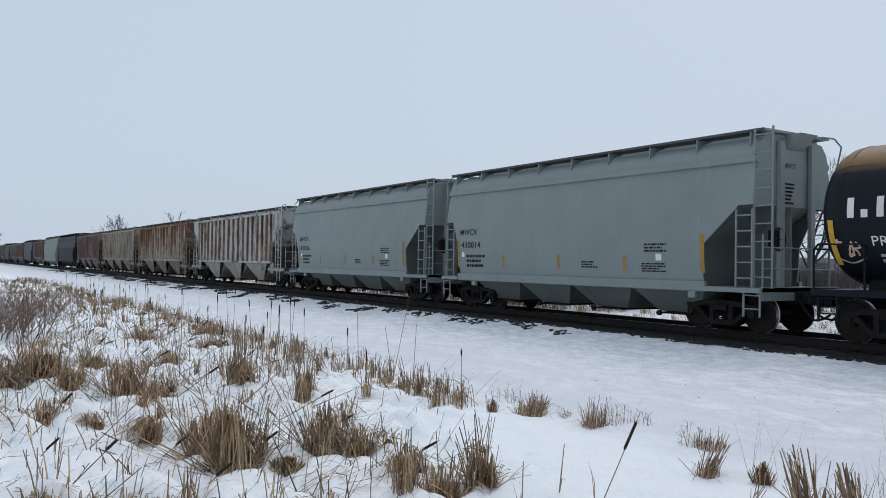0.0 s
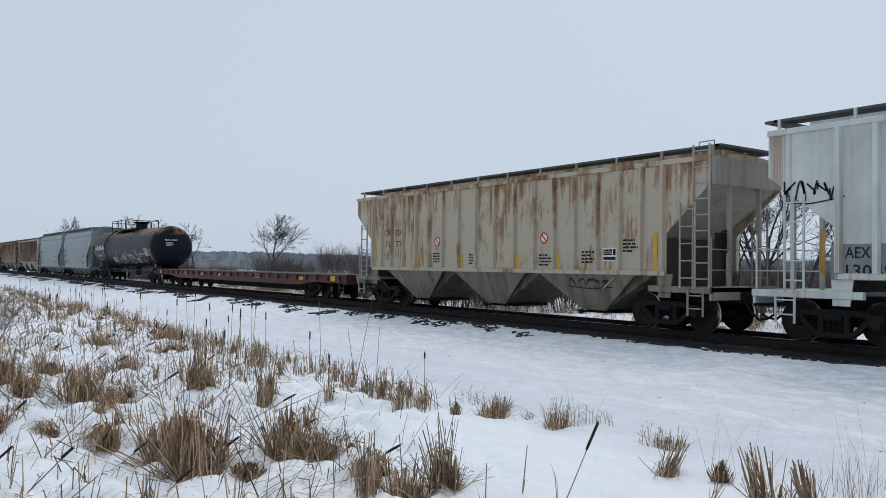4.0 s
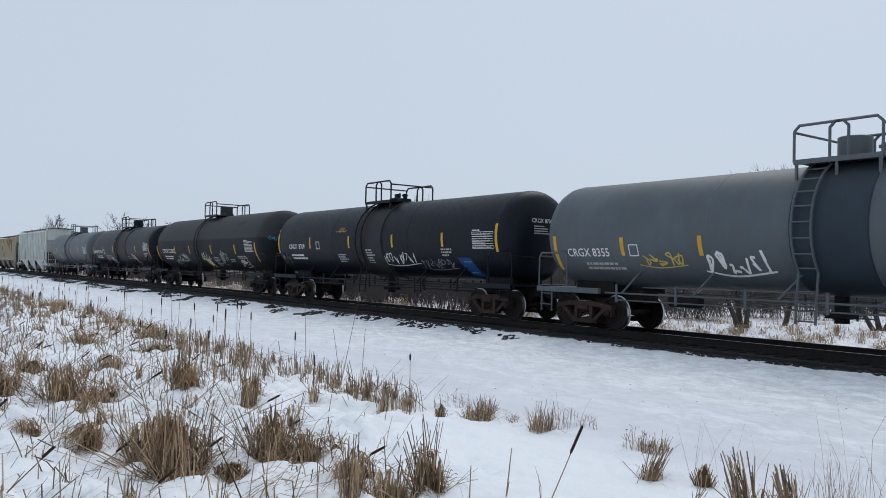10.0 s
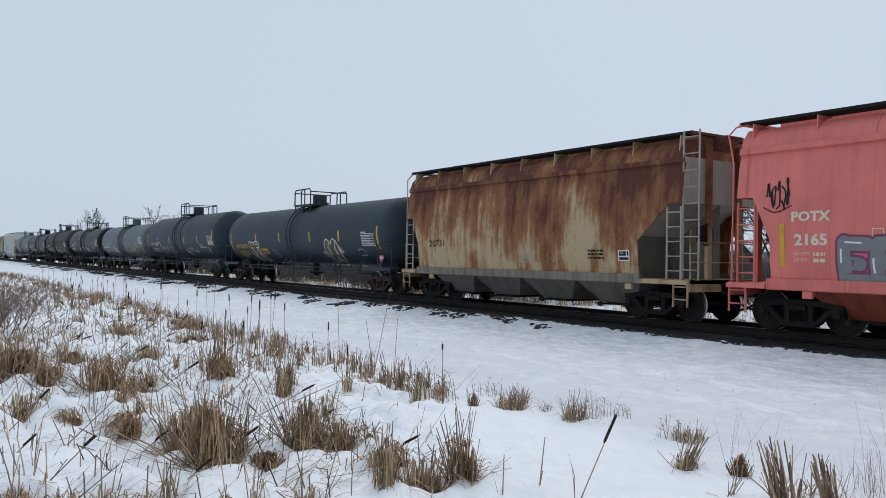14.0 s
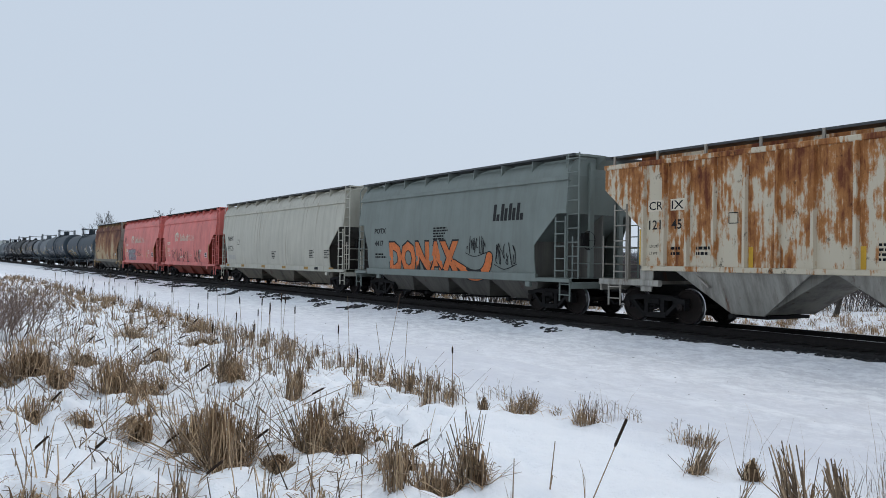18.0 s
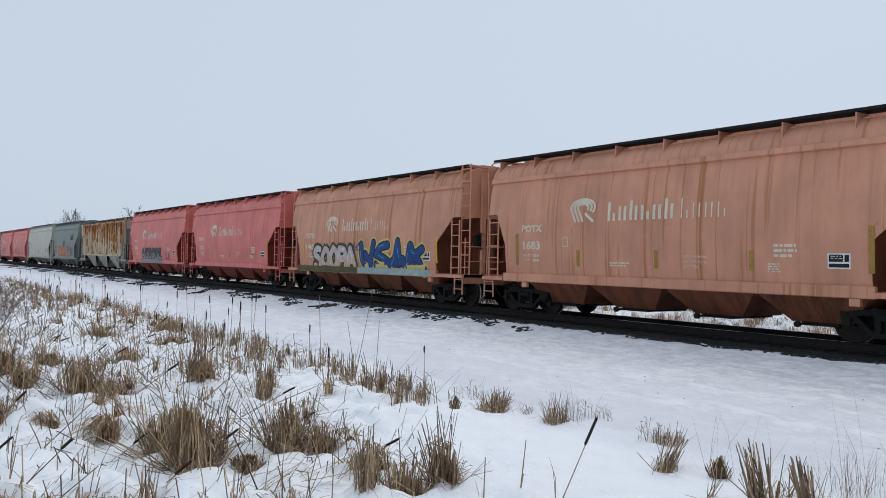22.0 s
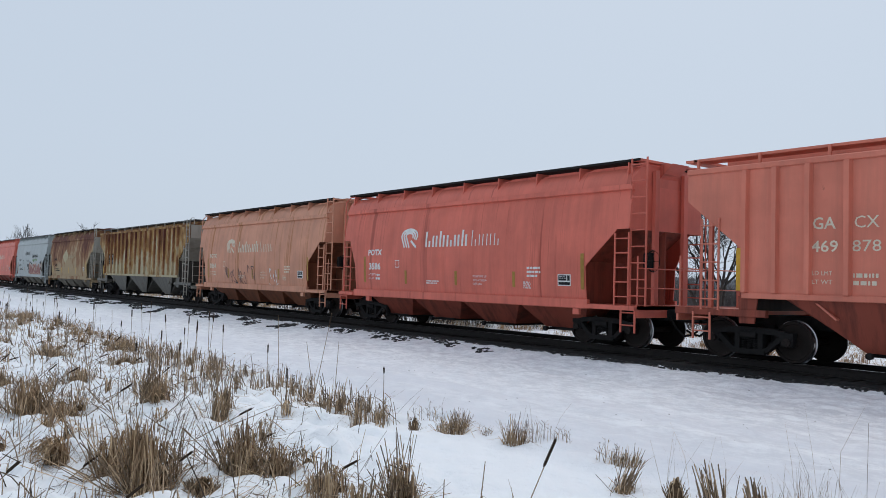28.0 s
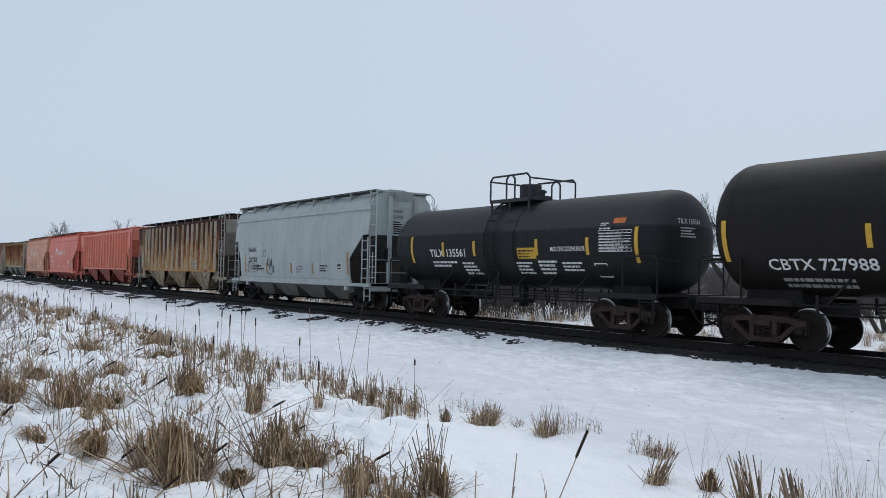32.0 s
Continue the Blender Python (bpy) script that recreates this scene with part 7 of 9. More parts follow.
def shrub(seed, n, h, mat, label, group=""):
    r, stems, twigs = random.Random(seed), Shape(), Shape()
    for _ in range(n):
        a, q = r.uniform(0, 6.28), math.sqrt(r.random()) * h * 0.35
        p = Vector((q * math.cos(a), q * math.sin(a), -0.1))
        d = Vector((math.cos(a) * r.uniform(0, 0.5), math.sin(a) * r.uniform(0, 0.5), 1)).normalized()
        g = 0.0065 * h * r.uniform(0.5, 1)
        e = p + d * h * r.uniform(0.12, 0.25)
        stems.rod(p, e, g * 0.6, 4, g * 0.5)
        grow(twigs, r, e, d, h * r.uniform(0.22, 0.38), g, 2, 0.003, 0.6)
    t = thing("shrub", label, "shrub", group, (0, 0, -50))
    tagged(part("stem_mass", stems, BARK, t, "", None, 0), kind="stuff")
    tagged(part("crown", twigs, mat, t, "", None, 0), kind="stuff")
    return t


BUSH = "bare brown thicket shrub in the field beyond the track"
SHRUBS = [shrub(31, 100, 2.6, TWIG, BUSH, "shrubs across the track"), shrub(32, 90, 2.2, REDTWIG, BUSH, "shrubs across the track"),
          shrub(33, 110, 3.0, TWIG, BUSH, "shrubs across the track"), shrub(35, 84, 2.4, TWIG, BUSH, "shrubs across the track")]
near = shrub(34, 70, 1.7, plain("pale_red_brown_twigs", (0.21, 0.155, 0.130), 0.9, 0, 0.3, 4, 0.0), "bare red-brown twiggy bush beside the reeds")
near.matrix_basis = pose(-16.3, 22.6, gz(-16.3, 22.6)) @ Matrix.Diagonal((1.9, 1.9, 1, 1))
rs = random.Random(9)
for k in range(170):
    az = radians(9 + 78 * (k + rs.random()) / 170)
    d = rs.uniform(44, 100) if k % 4 else rs.uniform(36, 60)
    d = max(d, (23 + 9 * rs.random()) / math.sin(az))
    x, y = -17.6 + d * math.sin(az), d * math.cos(az)
    q = 0.50 + 1.0 * rs.random() ** 2 + 0.6 * max(0, noise.noise((k * 0.13, 2, 7)))
    m = pose(x, y, gz(x, y), 0, 0, rs.uniform(0, 360)) @ Matrix.Diagonal((q * 1.35, q * 1.35, q, 1))
    if k < 4:
        SHRUBS[k].matrix_basis = m
    else:
        copy_thing(SHRUBS[k % 4], m @ Matrix.Diagonal([1 / v for v in SHRUBS[k % 4].scale] + [1]))
for x, y, h in ((7.9, 29.6, 0.95), (8.6, 33.0, 0.8), (5.6, 38.0, 0.7)):
    f = SHRUBS[0].scale
    tagged(copy_thing(SHRUBS[0], pose(x, y, gz(x, y)) @ Matrix.Diagonal((h / f[0], h / f[1], h / f[2], 1))), "dark bare bush on the bank beside the track")


def far_brush():
    """Dry grass and low brush on the bank just beyond the track."""
    r, s = random.Random(8), Shape()
    for _ in range(2300):
        y = 1 + 130 * r.random() ** 1.7
        x = 3.4 + 15 * r.random() ** 1.2 + 0.03 * y
        if noise.noise((x * 0.4, y * 0.3, 21)) < -0.12:
            continue
        tuft(s, r, x, y, r.randint(6, 18), r.uniform(0.12, 0.5), r.uniform(0.12, 0.42), 0.011 + 0.0004 * y, 0.8, 0.45)
    solid("far_bank_grass", s, STRAW, "dry tan grass on the snowy bank across the track", "dry grass", "", "stuff", 0)
    s = Shape()
    for _ in range(420):
        y = 2 + 62 * r.random() ** 1.5
        x = 3.6 + 9.5 * r.random() ** 1.4
        if noise.noise((x * 0.5, y * 0.35, 33)) < -0.05:
            continue
        q, h = r.uniform(0.18, 0.5), r.uniform(0.16, 0.48)
        for _ in range(r.randint(14, 34)):
            fountain(s, r, x, y, q, h, 0.014)
    solid("bank_grass_clumps", s, STRAW_DARK, "slumped tan grass clumps on the snowy bank", "dry grass", "", "stuff", 0)
    s = Shape()
    for _ in range(5200):
        y = 6 + 210 * r.random() ** 1.4
        x = 11 + 49 * r.random() ** 1.4 + 0.04 * y - (5 if y > 40 else 0)
        tuft(s, r, x, y, 8, 0.7, r.uniform(0.2, 0.5), 0.013 + 0.0005 * y, 0.7, 0.2)
    solid("field_grass", s, STRAW_DARK, "tall dry brown grass over the field", "dry grass", "", "stuff", 0)


far_brush()


def debris():
    """Flecks of bark and leaf blown over the packed snow."""
    r, s = random.Random(14), Shape()
    for _ in range(150):
        x, y = r.uniform(-10, -2.2), 4 + 36 * r.random() ** 1.3
        z, q, a = gz(x, y), r.uniform(0.008, 0.026), r.uniform(0, 3.14)
        c, d = q * math.cos(a), q * math.sin(a)
        s.add([(x + c, y + d, z + 0.006), (x - d * 0.5, y + c * 0.5, z + 0.016), (x - c, y - d, z + 0.006), (x + d * 0.5, y - c * 0.5, z + 0.012)], [(0, 1, 2, 3)])
    solid("leaf_flecks", s, BROWNHEAD, "dark flecks of leaf and bark on packed snow", "debris", "", "stuff", 0)


debris()


def power_pole(x, y, h):
    t = thing("power_pylon", "faint grey wooden H-frame power line pole in the distance", "power pylon", "power line", (x, y, gz(x, y)))
    for sd in (-1, 1):
        s = Shape()
        s.rod((sd * 2.4, 0, -0.3), (sd * 2.4, 0, h), 0.24, 8, 0.17)
        part("pole", s, HAZY, t)
    s = Shape()
    s.rod((-6.2, 0, h - 2.4), (6.2, 0, h - 2.4), 0.16, 6)
    part("crossarm", s, HAZY, t)
    for sd in (-1, 1):
        s = Shape()
        s.rod((sd * 2.4, 0, h - 6), (-sd * 2.4, 0, h - 2.6), 0.09, 6)
        part("brace", s, HAZY, t)
    for k in (-6, 0, 6):
        s = Shape()
        s.rod((k, 0, h - 3.8), (k, 0, h - 2.5), 0.10, 6)
        part("insulator", s, HAZY, t)


# timber lifted to blue-grey, the haze of distance put into its colour
HAZY = plain("hazed_timber", (0.22, 0.24, 0.27), 0.9, 0, 0.15, 2, 0.0)
power_pole(235, 265, 15)
power_pole(352, 225, 15)


def distance():
    """Woods at the far edge of the fields, grey with distance."""
    r = random.Random(4)
    m, n, l, b = mat_new("far_woods", 0.95)
    t = tex(n, l, 0.08, (1, 1, 2), 6, 0.7, False)
    # distance haze is mixed into this base colour
    l.new(ramp(n, l, t.outputs["Fac"], [(0.3, (0.235, 0.245, 0.262)), (0.7, (0.30, 0.312, 0.332))]).outputs["Color"], b.inputs["Base Color"])
    s = Shape()
    for row, (dist, h) in enumerate(((620, 13), (430, 7.5), (300, 4.6))):
        k = 900
        for i in range(k):
            a = radians(-20 + 130 * i / k)
            x, y = dist * math.sin(a) - 17, dist * math.cos(a)
            hh = h * (0.74 + 0.22 * noise.noise((i * 0.012, row, 0)) + 0.07 * noise.noise((i * 0.21, row, 3)) + 0.10 * r.random())
            w = dist * radians(130 / k) * 1.3
            ux, uy = math.cos(a), -math.sin(a)
            w *= r.uniform(1.2, 2.6)
            pts = [(-w, 0), (w, 0), (w * 0.97, hh * 0.72), (w * 0.5, hh * 0.96), (0, hh), (-w * 0.55, hh * 0.95), (-w * 0.97, hh * 0.7)]
            dd = r.uniform(-6, 6)
            s.add([(x + ux * p + math.sin(a) * dd, y + uy * p + math.cos(a) * dd, z - 0.7) for p, z in pts], [tuple(range(7))])
    solid("backdrop", s, m, "hazy line of distant grey woods", "woods", "", "structure", 0)


distance()


LOOSE = straw("loose_wet_stone", (0.018, 0.018, 0.019), (0.085, 0.082, 0.080))


def exposed_stone():
    """Patches of bare ballast that show through the snow beside the track."""
    r, s = random.Random(3), Shape()
    y = 15.5
    while y < 125:
        y += r.uniform(1.0, 2.3) * (1 + 0.004 * y)
        x = -2.15 - 1.5 * r.random() ** 1.3
        a, b, turn = r.uniform(0.25, 0.55), r.uniform(0.45, 1.0), r.gauss(0.5, 0.4)
        if y < 18:
            a, b = a * 0.6, b * 0.6
        for _ in range(int(430 * a * b)):
            p, q = r.uniform(-1, 1), r.uniform(-1, 1)
            if p * p + q * q > 0.85 + 1.1 * noise.noise((p * 1.7 + y, q * 1.7, 5)) or noise.noise((p * 4 + y, q * 6, 9)) > 0.28:
                continue
            u, v = p * a * 1.3, q * b * 1.3
            px, py = x + u * math.cos(turn) + v * math.sin(turn), y - u * math.sin(turn) + v * math.cos(turn)
            if px > -1.8:
                continue
            g = r.uniform(0.022, 0.05) * (1 + 0.006 * y)
            z = gz(px, py)
            s.add([(px + c * g * 1.2, py + d * g * 1.2, z + e * g * r.uniform(0.35, 0.7) + 0.006) for c, d, e in ((-1, -0.8, -1), (1, -1, -1), (0.8, 1, -1), (-1, 0.9, -1), (-0.6, -0.5, 1), (0.7, -0.6, 0.8), (0.5, 0.6, 1.1), (-0.7, 0.5, 0.7))],
                  [(0, 1, 5, 4), (1, 2, 6, 5), (2, 3, 7, 6), (3, 0, 4, 7), (4, 5, 6, 7)])
    # stones strewn along the edge of the bed
    for _ in range(5000):
        sd = -1 if r.random() < 0.8 else 1
        y = -3 + 75 * r.random() ** 1.4
        x = sd * (1.72 + abs(r.gauss(0, 0.16)))
        z = max(gz(x, y), -0.42 + (1.95 - abs(x)) * 0.65)
        q = r.uniform(0.018, 0.04)
        s.add([(x + a * q * 1.2, y + b * q * 1.2, z + e * q * 0.6 + 0.008) for a, b, e in ((-1, -0.8, -1), (1, -1, -1), (0.8, 1, -1), (-1, 0.9, -1), (-0.6, -0.5, 1), (0.7, -0.6, 0.8), (0.5, 0.6, 1.1), (-0.7, 0.5, 0.7))],
              [(0, 1, 5, 4), (1, 2, 6, 5), (2, 3, 7, 6), (3, 0, 4, 7), (4, 5, 6, 7)])
    solid("loose_ballast_stones", s, LOOSE, "dark ballast stones showing through snow beside the track", "stones", "", "stuff", 0)


exposed_stone()


# ---- the train, car by car, in the order in which it passes ----
SPEED = 16.95
GAPS = [116.1, 97.3, 78.6, 59.8, 40.47, 25.42, 10.78, -9.55, -38.50, -56.72, -77.50, -96.06, -114.56, -133.34, -151.75, -170.20, -189.11, -210.37, -225.08,
        -239.70, -254.60, -273.34, -288.24, -307.06, -322.24, -337.16, -352.13, -367.27, -382.22, -397.41, -412.68, -432.39, -447.28, -462.64, -481.71, -500.71,
        -516.19, -530.04, -547.0]
LEAD = [134.3, 153.0, 171.4, 189.0, 207.5, 226.0, 243.0, 261.5, 280.0, 298.5]
TRAIN = []
CARS = {}

# the roofwalks' underside shade is put into this grey
GALV = plain("shaded_galvanised_grating", (0.085, 0.09, 0.092), 0.6, 0.3, 0.3, 10)
POTASH = paint("faded_red_paint", (0.62, 0.150, 0.105), 0.05, 0.35, 0.5, grime=(0.22, 0.06, 0.04), runs_col=(0.30, 0.055, 0.035), runs_at=0.62)
POTASH_PINK = paint("faded_pink_red_paint", (0.62, 0.165, 0.140), 0.05, 0.35, 0.5, grime=(0.24, 0.06, 0.05), runs_col=(0.28, 0.05, 0.04), runs_at=0.62)
POTASH_TAN = paint("sun_bleached_salmon_paint", (0.56, 0.262, 0.168), 0.10, 0.3, 0.55, grime=(0.16, 0.085, 0.055), runs_col=(0.33, 0.125, 0.030), runs_at=0.575)
GREY_NEW = paint("clean_grey_paint", (0.215, 0.250, 0.245), 0.0, 0.12, 0.4, fade=0.05)
GREY_LIGHT = paint("light_grey_paint", (0.355, 0.388, 0.385), 0.03, 0.3, 0.45, fade=0.07, runs_col=(0.24, 0.23, 0.20), runs_at=0.63)
# a darker copy of the body greys, for shaded recesses and chutes
GREY_GREEN = paint("shaded_grey_green_paint", (0.137, 0.160, 0.150), 0.05, 0.3, 0.55)
GREY_SAGE = paint("dull_sage_grey_paint", (0.185, 0.212, 0.192), 0.03, 0.3, 0.55, fade=0.08)
BEIGE = paint("beige_paint", (0.47, 0.45, 0.375), 0.02, 0.3, 0.5, fade=0.06, runs_col=(0.27, 0.235, 0.17), runs_at=0.60)
TAN = rusty_panels("dirty_cream_paint_with_rust", (0.44, 0.385, 0.295), (0.31, 0.205, 0.125), (0.16, 0.070, 0.036), 0.505, 0.55, 0.63, 1.25, 0.3, 0.35, 0.06)
OFFWHITE = paint("dirty_white_paint", (0.52, 0.545, 0.515), 0.12, 0.3, 0.55, runs_col=(0.26, 0.13, 0.07), runs_at=0.62)
TANKBLACK = paint("black_tank_paint", (0.0062, 0.0090, 0.0140), 0.0, 0.3, 0.42, grime=(0.014, 0.015, 0.016))
TANKDULL = paint("dull_black_tank_paint", (0.014, 0.015, 0.016), 0.06, 0.4, 0.6, grime=(0.03, 0.028, 0.026))
TANKBAND = paint("dusty_black_jacket_paint", (0.014, 0.014, 0.015), 0.02, 0.5, 0.6, grime=(0.027, 0.025, 0.023))
TANKBROWN = paint("brownish_black_tank_paint", (0.014, 0.012, 0.011), 0.08, 0.4, 0.6, grime=(0.028, 0.024, 0.022))
TANKGREY = paint("blue_grey_tank_paint", (0.084, 0.101, 0.113), 0.05, 0.4, 0.5)
TANKSLATE = paint("slate_tank_paint", (0.029, 0.042, 0.055), 0.03, 0.35, 0.5, grime=(0.035, 0.035, 0.035))
REDBROWN = paint("red_brown_flat_car_paint", (0.066, 0.021, 0.019), 0.3, 0.4, 0.6)
RUSTBOX = rusty_panels("rust_brown_hopper", (0.44, 0.335, 0.20), (0.27, 0.125, 0.055), (0.10, 0.034, 0.023), 0.41, 0.485, 0.60, 0.9, 0.4, 0.24, 0.14)
RUSTWHITE = rusty_panels("white_and_rust_hopper", (0.57, 0.505, 0.385), (0.40, 0.175, 0.06), (0.14, 0.043, 0.02), 0.470, 0.512, 0.60, 1.6, 0.8, 0.26, 0.07)
RUSTDEEP = rusty_panels("orange_and_black_rust", (0.42, 0.25, 0.10), (0.25, 0.075, 0.021), (0.030, 0.011, 0.010), 0.41, 0.465, 0.55, 1.3, 0.9, 0.44, 0.17)
RUSTDARK = rusty_panels("pale_grey_and_brown_rust", (0.43, 0.375, 0.25), (0.33, 0.19, 0.066), (0.13, 0.050, 0.022), 0.45, 0.515, 0.615, 1.2, 0.5, 0.20, 0.13)
RUSTPALE = rusty_panels("pale_hopper_with_rust_runs", (0.37, 0.275, 0.165), (0.25, 0.125, 0.060), (0.10, 0.032, 0.022), 0.435, 0.495, 0.60, 0.8, 0.35, 0.22, 0.14)
CREAMRIB = rusty_panels("cream_post_paint", (0.50, 0.44, 0.34), (0.42, 0.30, 0.17), (0.16, 0.06, 0.03), 0.48, 0.55, 0.66)
PINKWHITE = plain("pinkish_white_spray_paint", (0.52, 0.45, 0.42), 0.6, 0, 0.2, 5, 0.0)
YELPALE = plain("pale_yellow_spray_paint", (0.58, 0.46, 0.15), 0.6, 0, 0.2, 5, 0.0)
PALEBLUE = plain("pale_blue_spray_paint", (0.30, 0.40, 0.40), 0.6, 0, 0.25, 5, 0.0)
BLUE = plain("blue_spray_paint", (0.015, 0.06, 0.21), 0.6, 0, 0.2, 8, 0.0)
CYAN = plain("cyan_spray_paint", (0.05, 0.33, 0.48), 0.6, 0, 0.2, 8, 0.0)
SILVER = plain("silver_spray_paint", (0.22, 0.225, 0.23), 0.5, 0, 0.15, 3, 0.0)
DARKFILL = plain("dark_grey_spray_paint", (0.06, 0.063, 0.07), 0.6, 0, 0.2, 3, 0.0)
PURPLE = plain("purple_spray_outline", (0.20, 0.06, 0.12), 0.6, 0, 0.2, 8, 0.0)
PINKFILL = plain("pink_brown_spray_paint", (0.32, 0.13, 0.11), 0.6, 0, 0.4, 5, 0.0)
PALEFILL = plain("pale_peach_spray_paint", (0.58, 0.42, 0.30), 0.6, 0, 0.2, 5, 0.0)
YELFILL = plain("yellow_spray_paint", (0.55, 0.42, 0.10), 0.6, 0, 0.2, 5, 0.0)
OLIVE = plain("olive_spray_fill", (0.085, 0.080, 0.028), 0.6, 0, 0.3, 5, 0.0)
GREENWORD = plain("green_lettering", (0.16, 0.32, 0.10), 0.6, 0, 0.15, 5, 0.0)
OLDYELLOW = plain("worn_ochre_reflector", (0.36, 0.21, 0.05), 0.6, 0, 0.2, 8, 0.0)
GHOST = plain("faded_pale_paint", (0.44, 0.38, 0.24), 0.7, 0, 0.2, 6, 0.0)
REDOUT = plain("dull_red_spray_paint", (0.20, 0.04, 0.035), 0.7, 0, 0.3, 6, 0.0)
TANKGAS = paint("black_tank_paint_with_rust_top", (0.006, 0.009, 0.014), 0.0, 0.3, 0.42, grime=(0.02, 0.02, 0.02))


def tint_crown(m, z0, z1, col, lo=0.45, hi=0.52):
    """Mixes a second colour into the crown of a tank, in drawn-out patches."""
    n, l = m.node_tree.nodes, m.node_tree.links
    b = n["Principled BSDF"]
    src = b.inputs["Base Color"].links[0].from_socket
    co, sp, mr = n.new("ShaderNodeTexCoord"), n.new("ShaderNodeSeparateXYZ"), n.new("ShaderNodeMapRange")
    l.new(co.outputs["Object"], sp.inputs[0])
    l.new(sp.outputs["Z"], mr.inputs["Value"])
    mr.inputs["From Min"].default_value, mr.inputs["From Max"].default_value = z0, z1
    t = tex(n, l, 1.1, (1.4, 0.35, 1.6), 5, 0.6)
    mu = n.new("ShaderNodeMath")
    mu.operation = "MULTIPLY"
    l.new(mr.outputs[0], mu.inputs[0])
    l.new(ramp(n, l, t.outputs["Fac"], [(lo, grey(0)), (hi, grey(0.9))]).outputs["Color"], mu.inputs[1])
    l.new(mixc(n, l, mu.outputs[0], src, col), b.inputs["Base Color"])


for tank_m in (TANKGAS, TANKBLACK, TANKDULL, TANKBROWN, TANKSLATE):
    tank_m.node_tree.nodes["Principled BSDF"].inputs["Specular IOR Level"].default_value = 0.15
# rust where water lies on the gas tank
tint_crown(TANKGAS, 3.60, 3.85, (0.20, 0.11, 0.035))
# the other tank paints turn paler towards the top
tint_crown(TANKDULL, 2.88, 2.96, (0.044, 0.045, 0.046), 0.25, 0.36)
tint_crown(TANKSLATE, 3.2, 3.9, (0.040, 0.049, 0.054), 0.35, 0.55)
tint_crown(TANKBROWN, 3.0, 3.9, (0.030, 0.028, 0.026), 0.35, 0.55)
DECKWOOD = plain("grey_deck_boards", (0.10, 0.075, 0.065), 0.85, 0, 0.3, 3, 0.2)
SALMON = paint("salmon_red_paint", (0.60, 0.185, 0.125), 0.05, 0.22, 0.5)
RUSTDULL = rusty_panels("dull_brown_hopper", (0.32, 0.27, 0.205), (0.19, 0.115, 0.075), (0.085, 0.043, 0.03), 0.42, 0.49, 0.59, 1.1, 0.5, 0.35, 0.06)
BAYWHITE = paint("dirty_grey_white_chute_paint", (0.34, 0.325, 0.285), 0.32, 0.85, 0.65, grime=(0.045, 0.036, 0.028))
# next two: grime, with underside and end-recess shade put into the colour
BAYTAN = paint("grimy_shaded_salmon_chute_paint", (0.20, 0.070, 0.035), 0.25, 0.95, 0.7, grime=(0.016, 0.012, 0.010))
BAYRED = paint("grimy_shaded_red_chute_paint", (0.25, 0.058, 0.036), 0.2, 0.95, 0.7, grime=(0.018, 0.011, 0.010))
RUSTGREY = rusty_panels("grey_white_and_brown_rust", (0.40, 0.42, 0.415), (0.26, 0.20, 0.155), (0.08, 0.045, 0.034), 0.50, 0.54, 0.62, 1.6, 0.8, 0.3)
RUSTMAUVE = rusty_panels("dull_mauve_brown_paint", (0.26, 0.215, 0.20), (0.17, 0.115, 0.10), (0.085, 0.047, 0.04), 0.42, 0.50, 0.62, 1.1, 0.4, 0.3)
# these two are also greyed for the haze at their distance
BEIGEDULL = rusty_panels("dull_beige_paint_with_rust", (0.32, 0.295, 0.25), (0.25, 0.195, 0.145), (0.13, 0.075, 0.05), 0.48, 0.54, 0.64, 1.3, 0.3, 0.35)
RUSTHAZE = rusty_panels("grey_cream_paint_under_brown_rust", (0.34, 0.30, 0.245), (0.22, 0.14, 0.09), (0.12, 0.06, 0.038), 0.45, 0.51, 0.60, 1.3, 0.5, 0.3, 0.10)
# chute paints darkened for the shade underneath, besides their rust and dirt
BAYRUST = paint("rust_streaked_shaded_chute_paint", (0.32, 0.265, 0.175), 0.62, 0.8, 0.7, rust_col=(0.24, 0.10, 0.035), rust_dark=(0.03, 0.02, 0.015))
BAYPALE = paint("dirty_shaded_pale_chute_paint", (0.20, 0.178, 0.14), 0.3, 0.95, 0.7, grime=(0.020, 0.019, 0.017))
BAYGREY = paint("dirty_shaded_grey_chute_paint", (0.15, 0.142, 0.125), 0.25, 0.7, 0.65, grime=(0.03, 0.027, 0.024))
# soot, with the shade inside the end recesses added to the colour
SOOTSHADE = paint("soot_and_shade_over_old_paint", (0.050, 0.043, 0.037), 0.25, 0.95, 0.75, grime=(0.016, 0.014, 0.013))
# slope sheets painted dark for the shade of their recess
DARKSLOPE = paint("shaded_grey_slope_paint", (0.095, 0.092, 0.083), 0.2, 0.9, 0.7, grime=(0.02, 0.018, 0.016))
DARKEND = paint("grimy_grey_end_paint", (0.33, 0.305, 0.26), 0.25, 0.7, 0.65)


def take(made, k):
    car, surf, entry = made
    CARS[k] = car
    TRAIN.append((car, entry, (GAPS[k] + GAPS[k - 1]) / 2))
    return car, surf


def L(k):
    return (GAPS[k - 1] - GAPS[k]) / 2


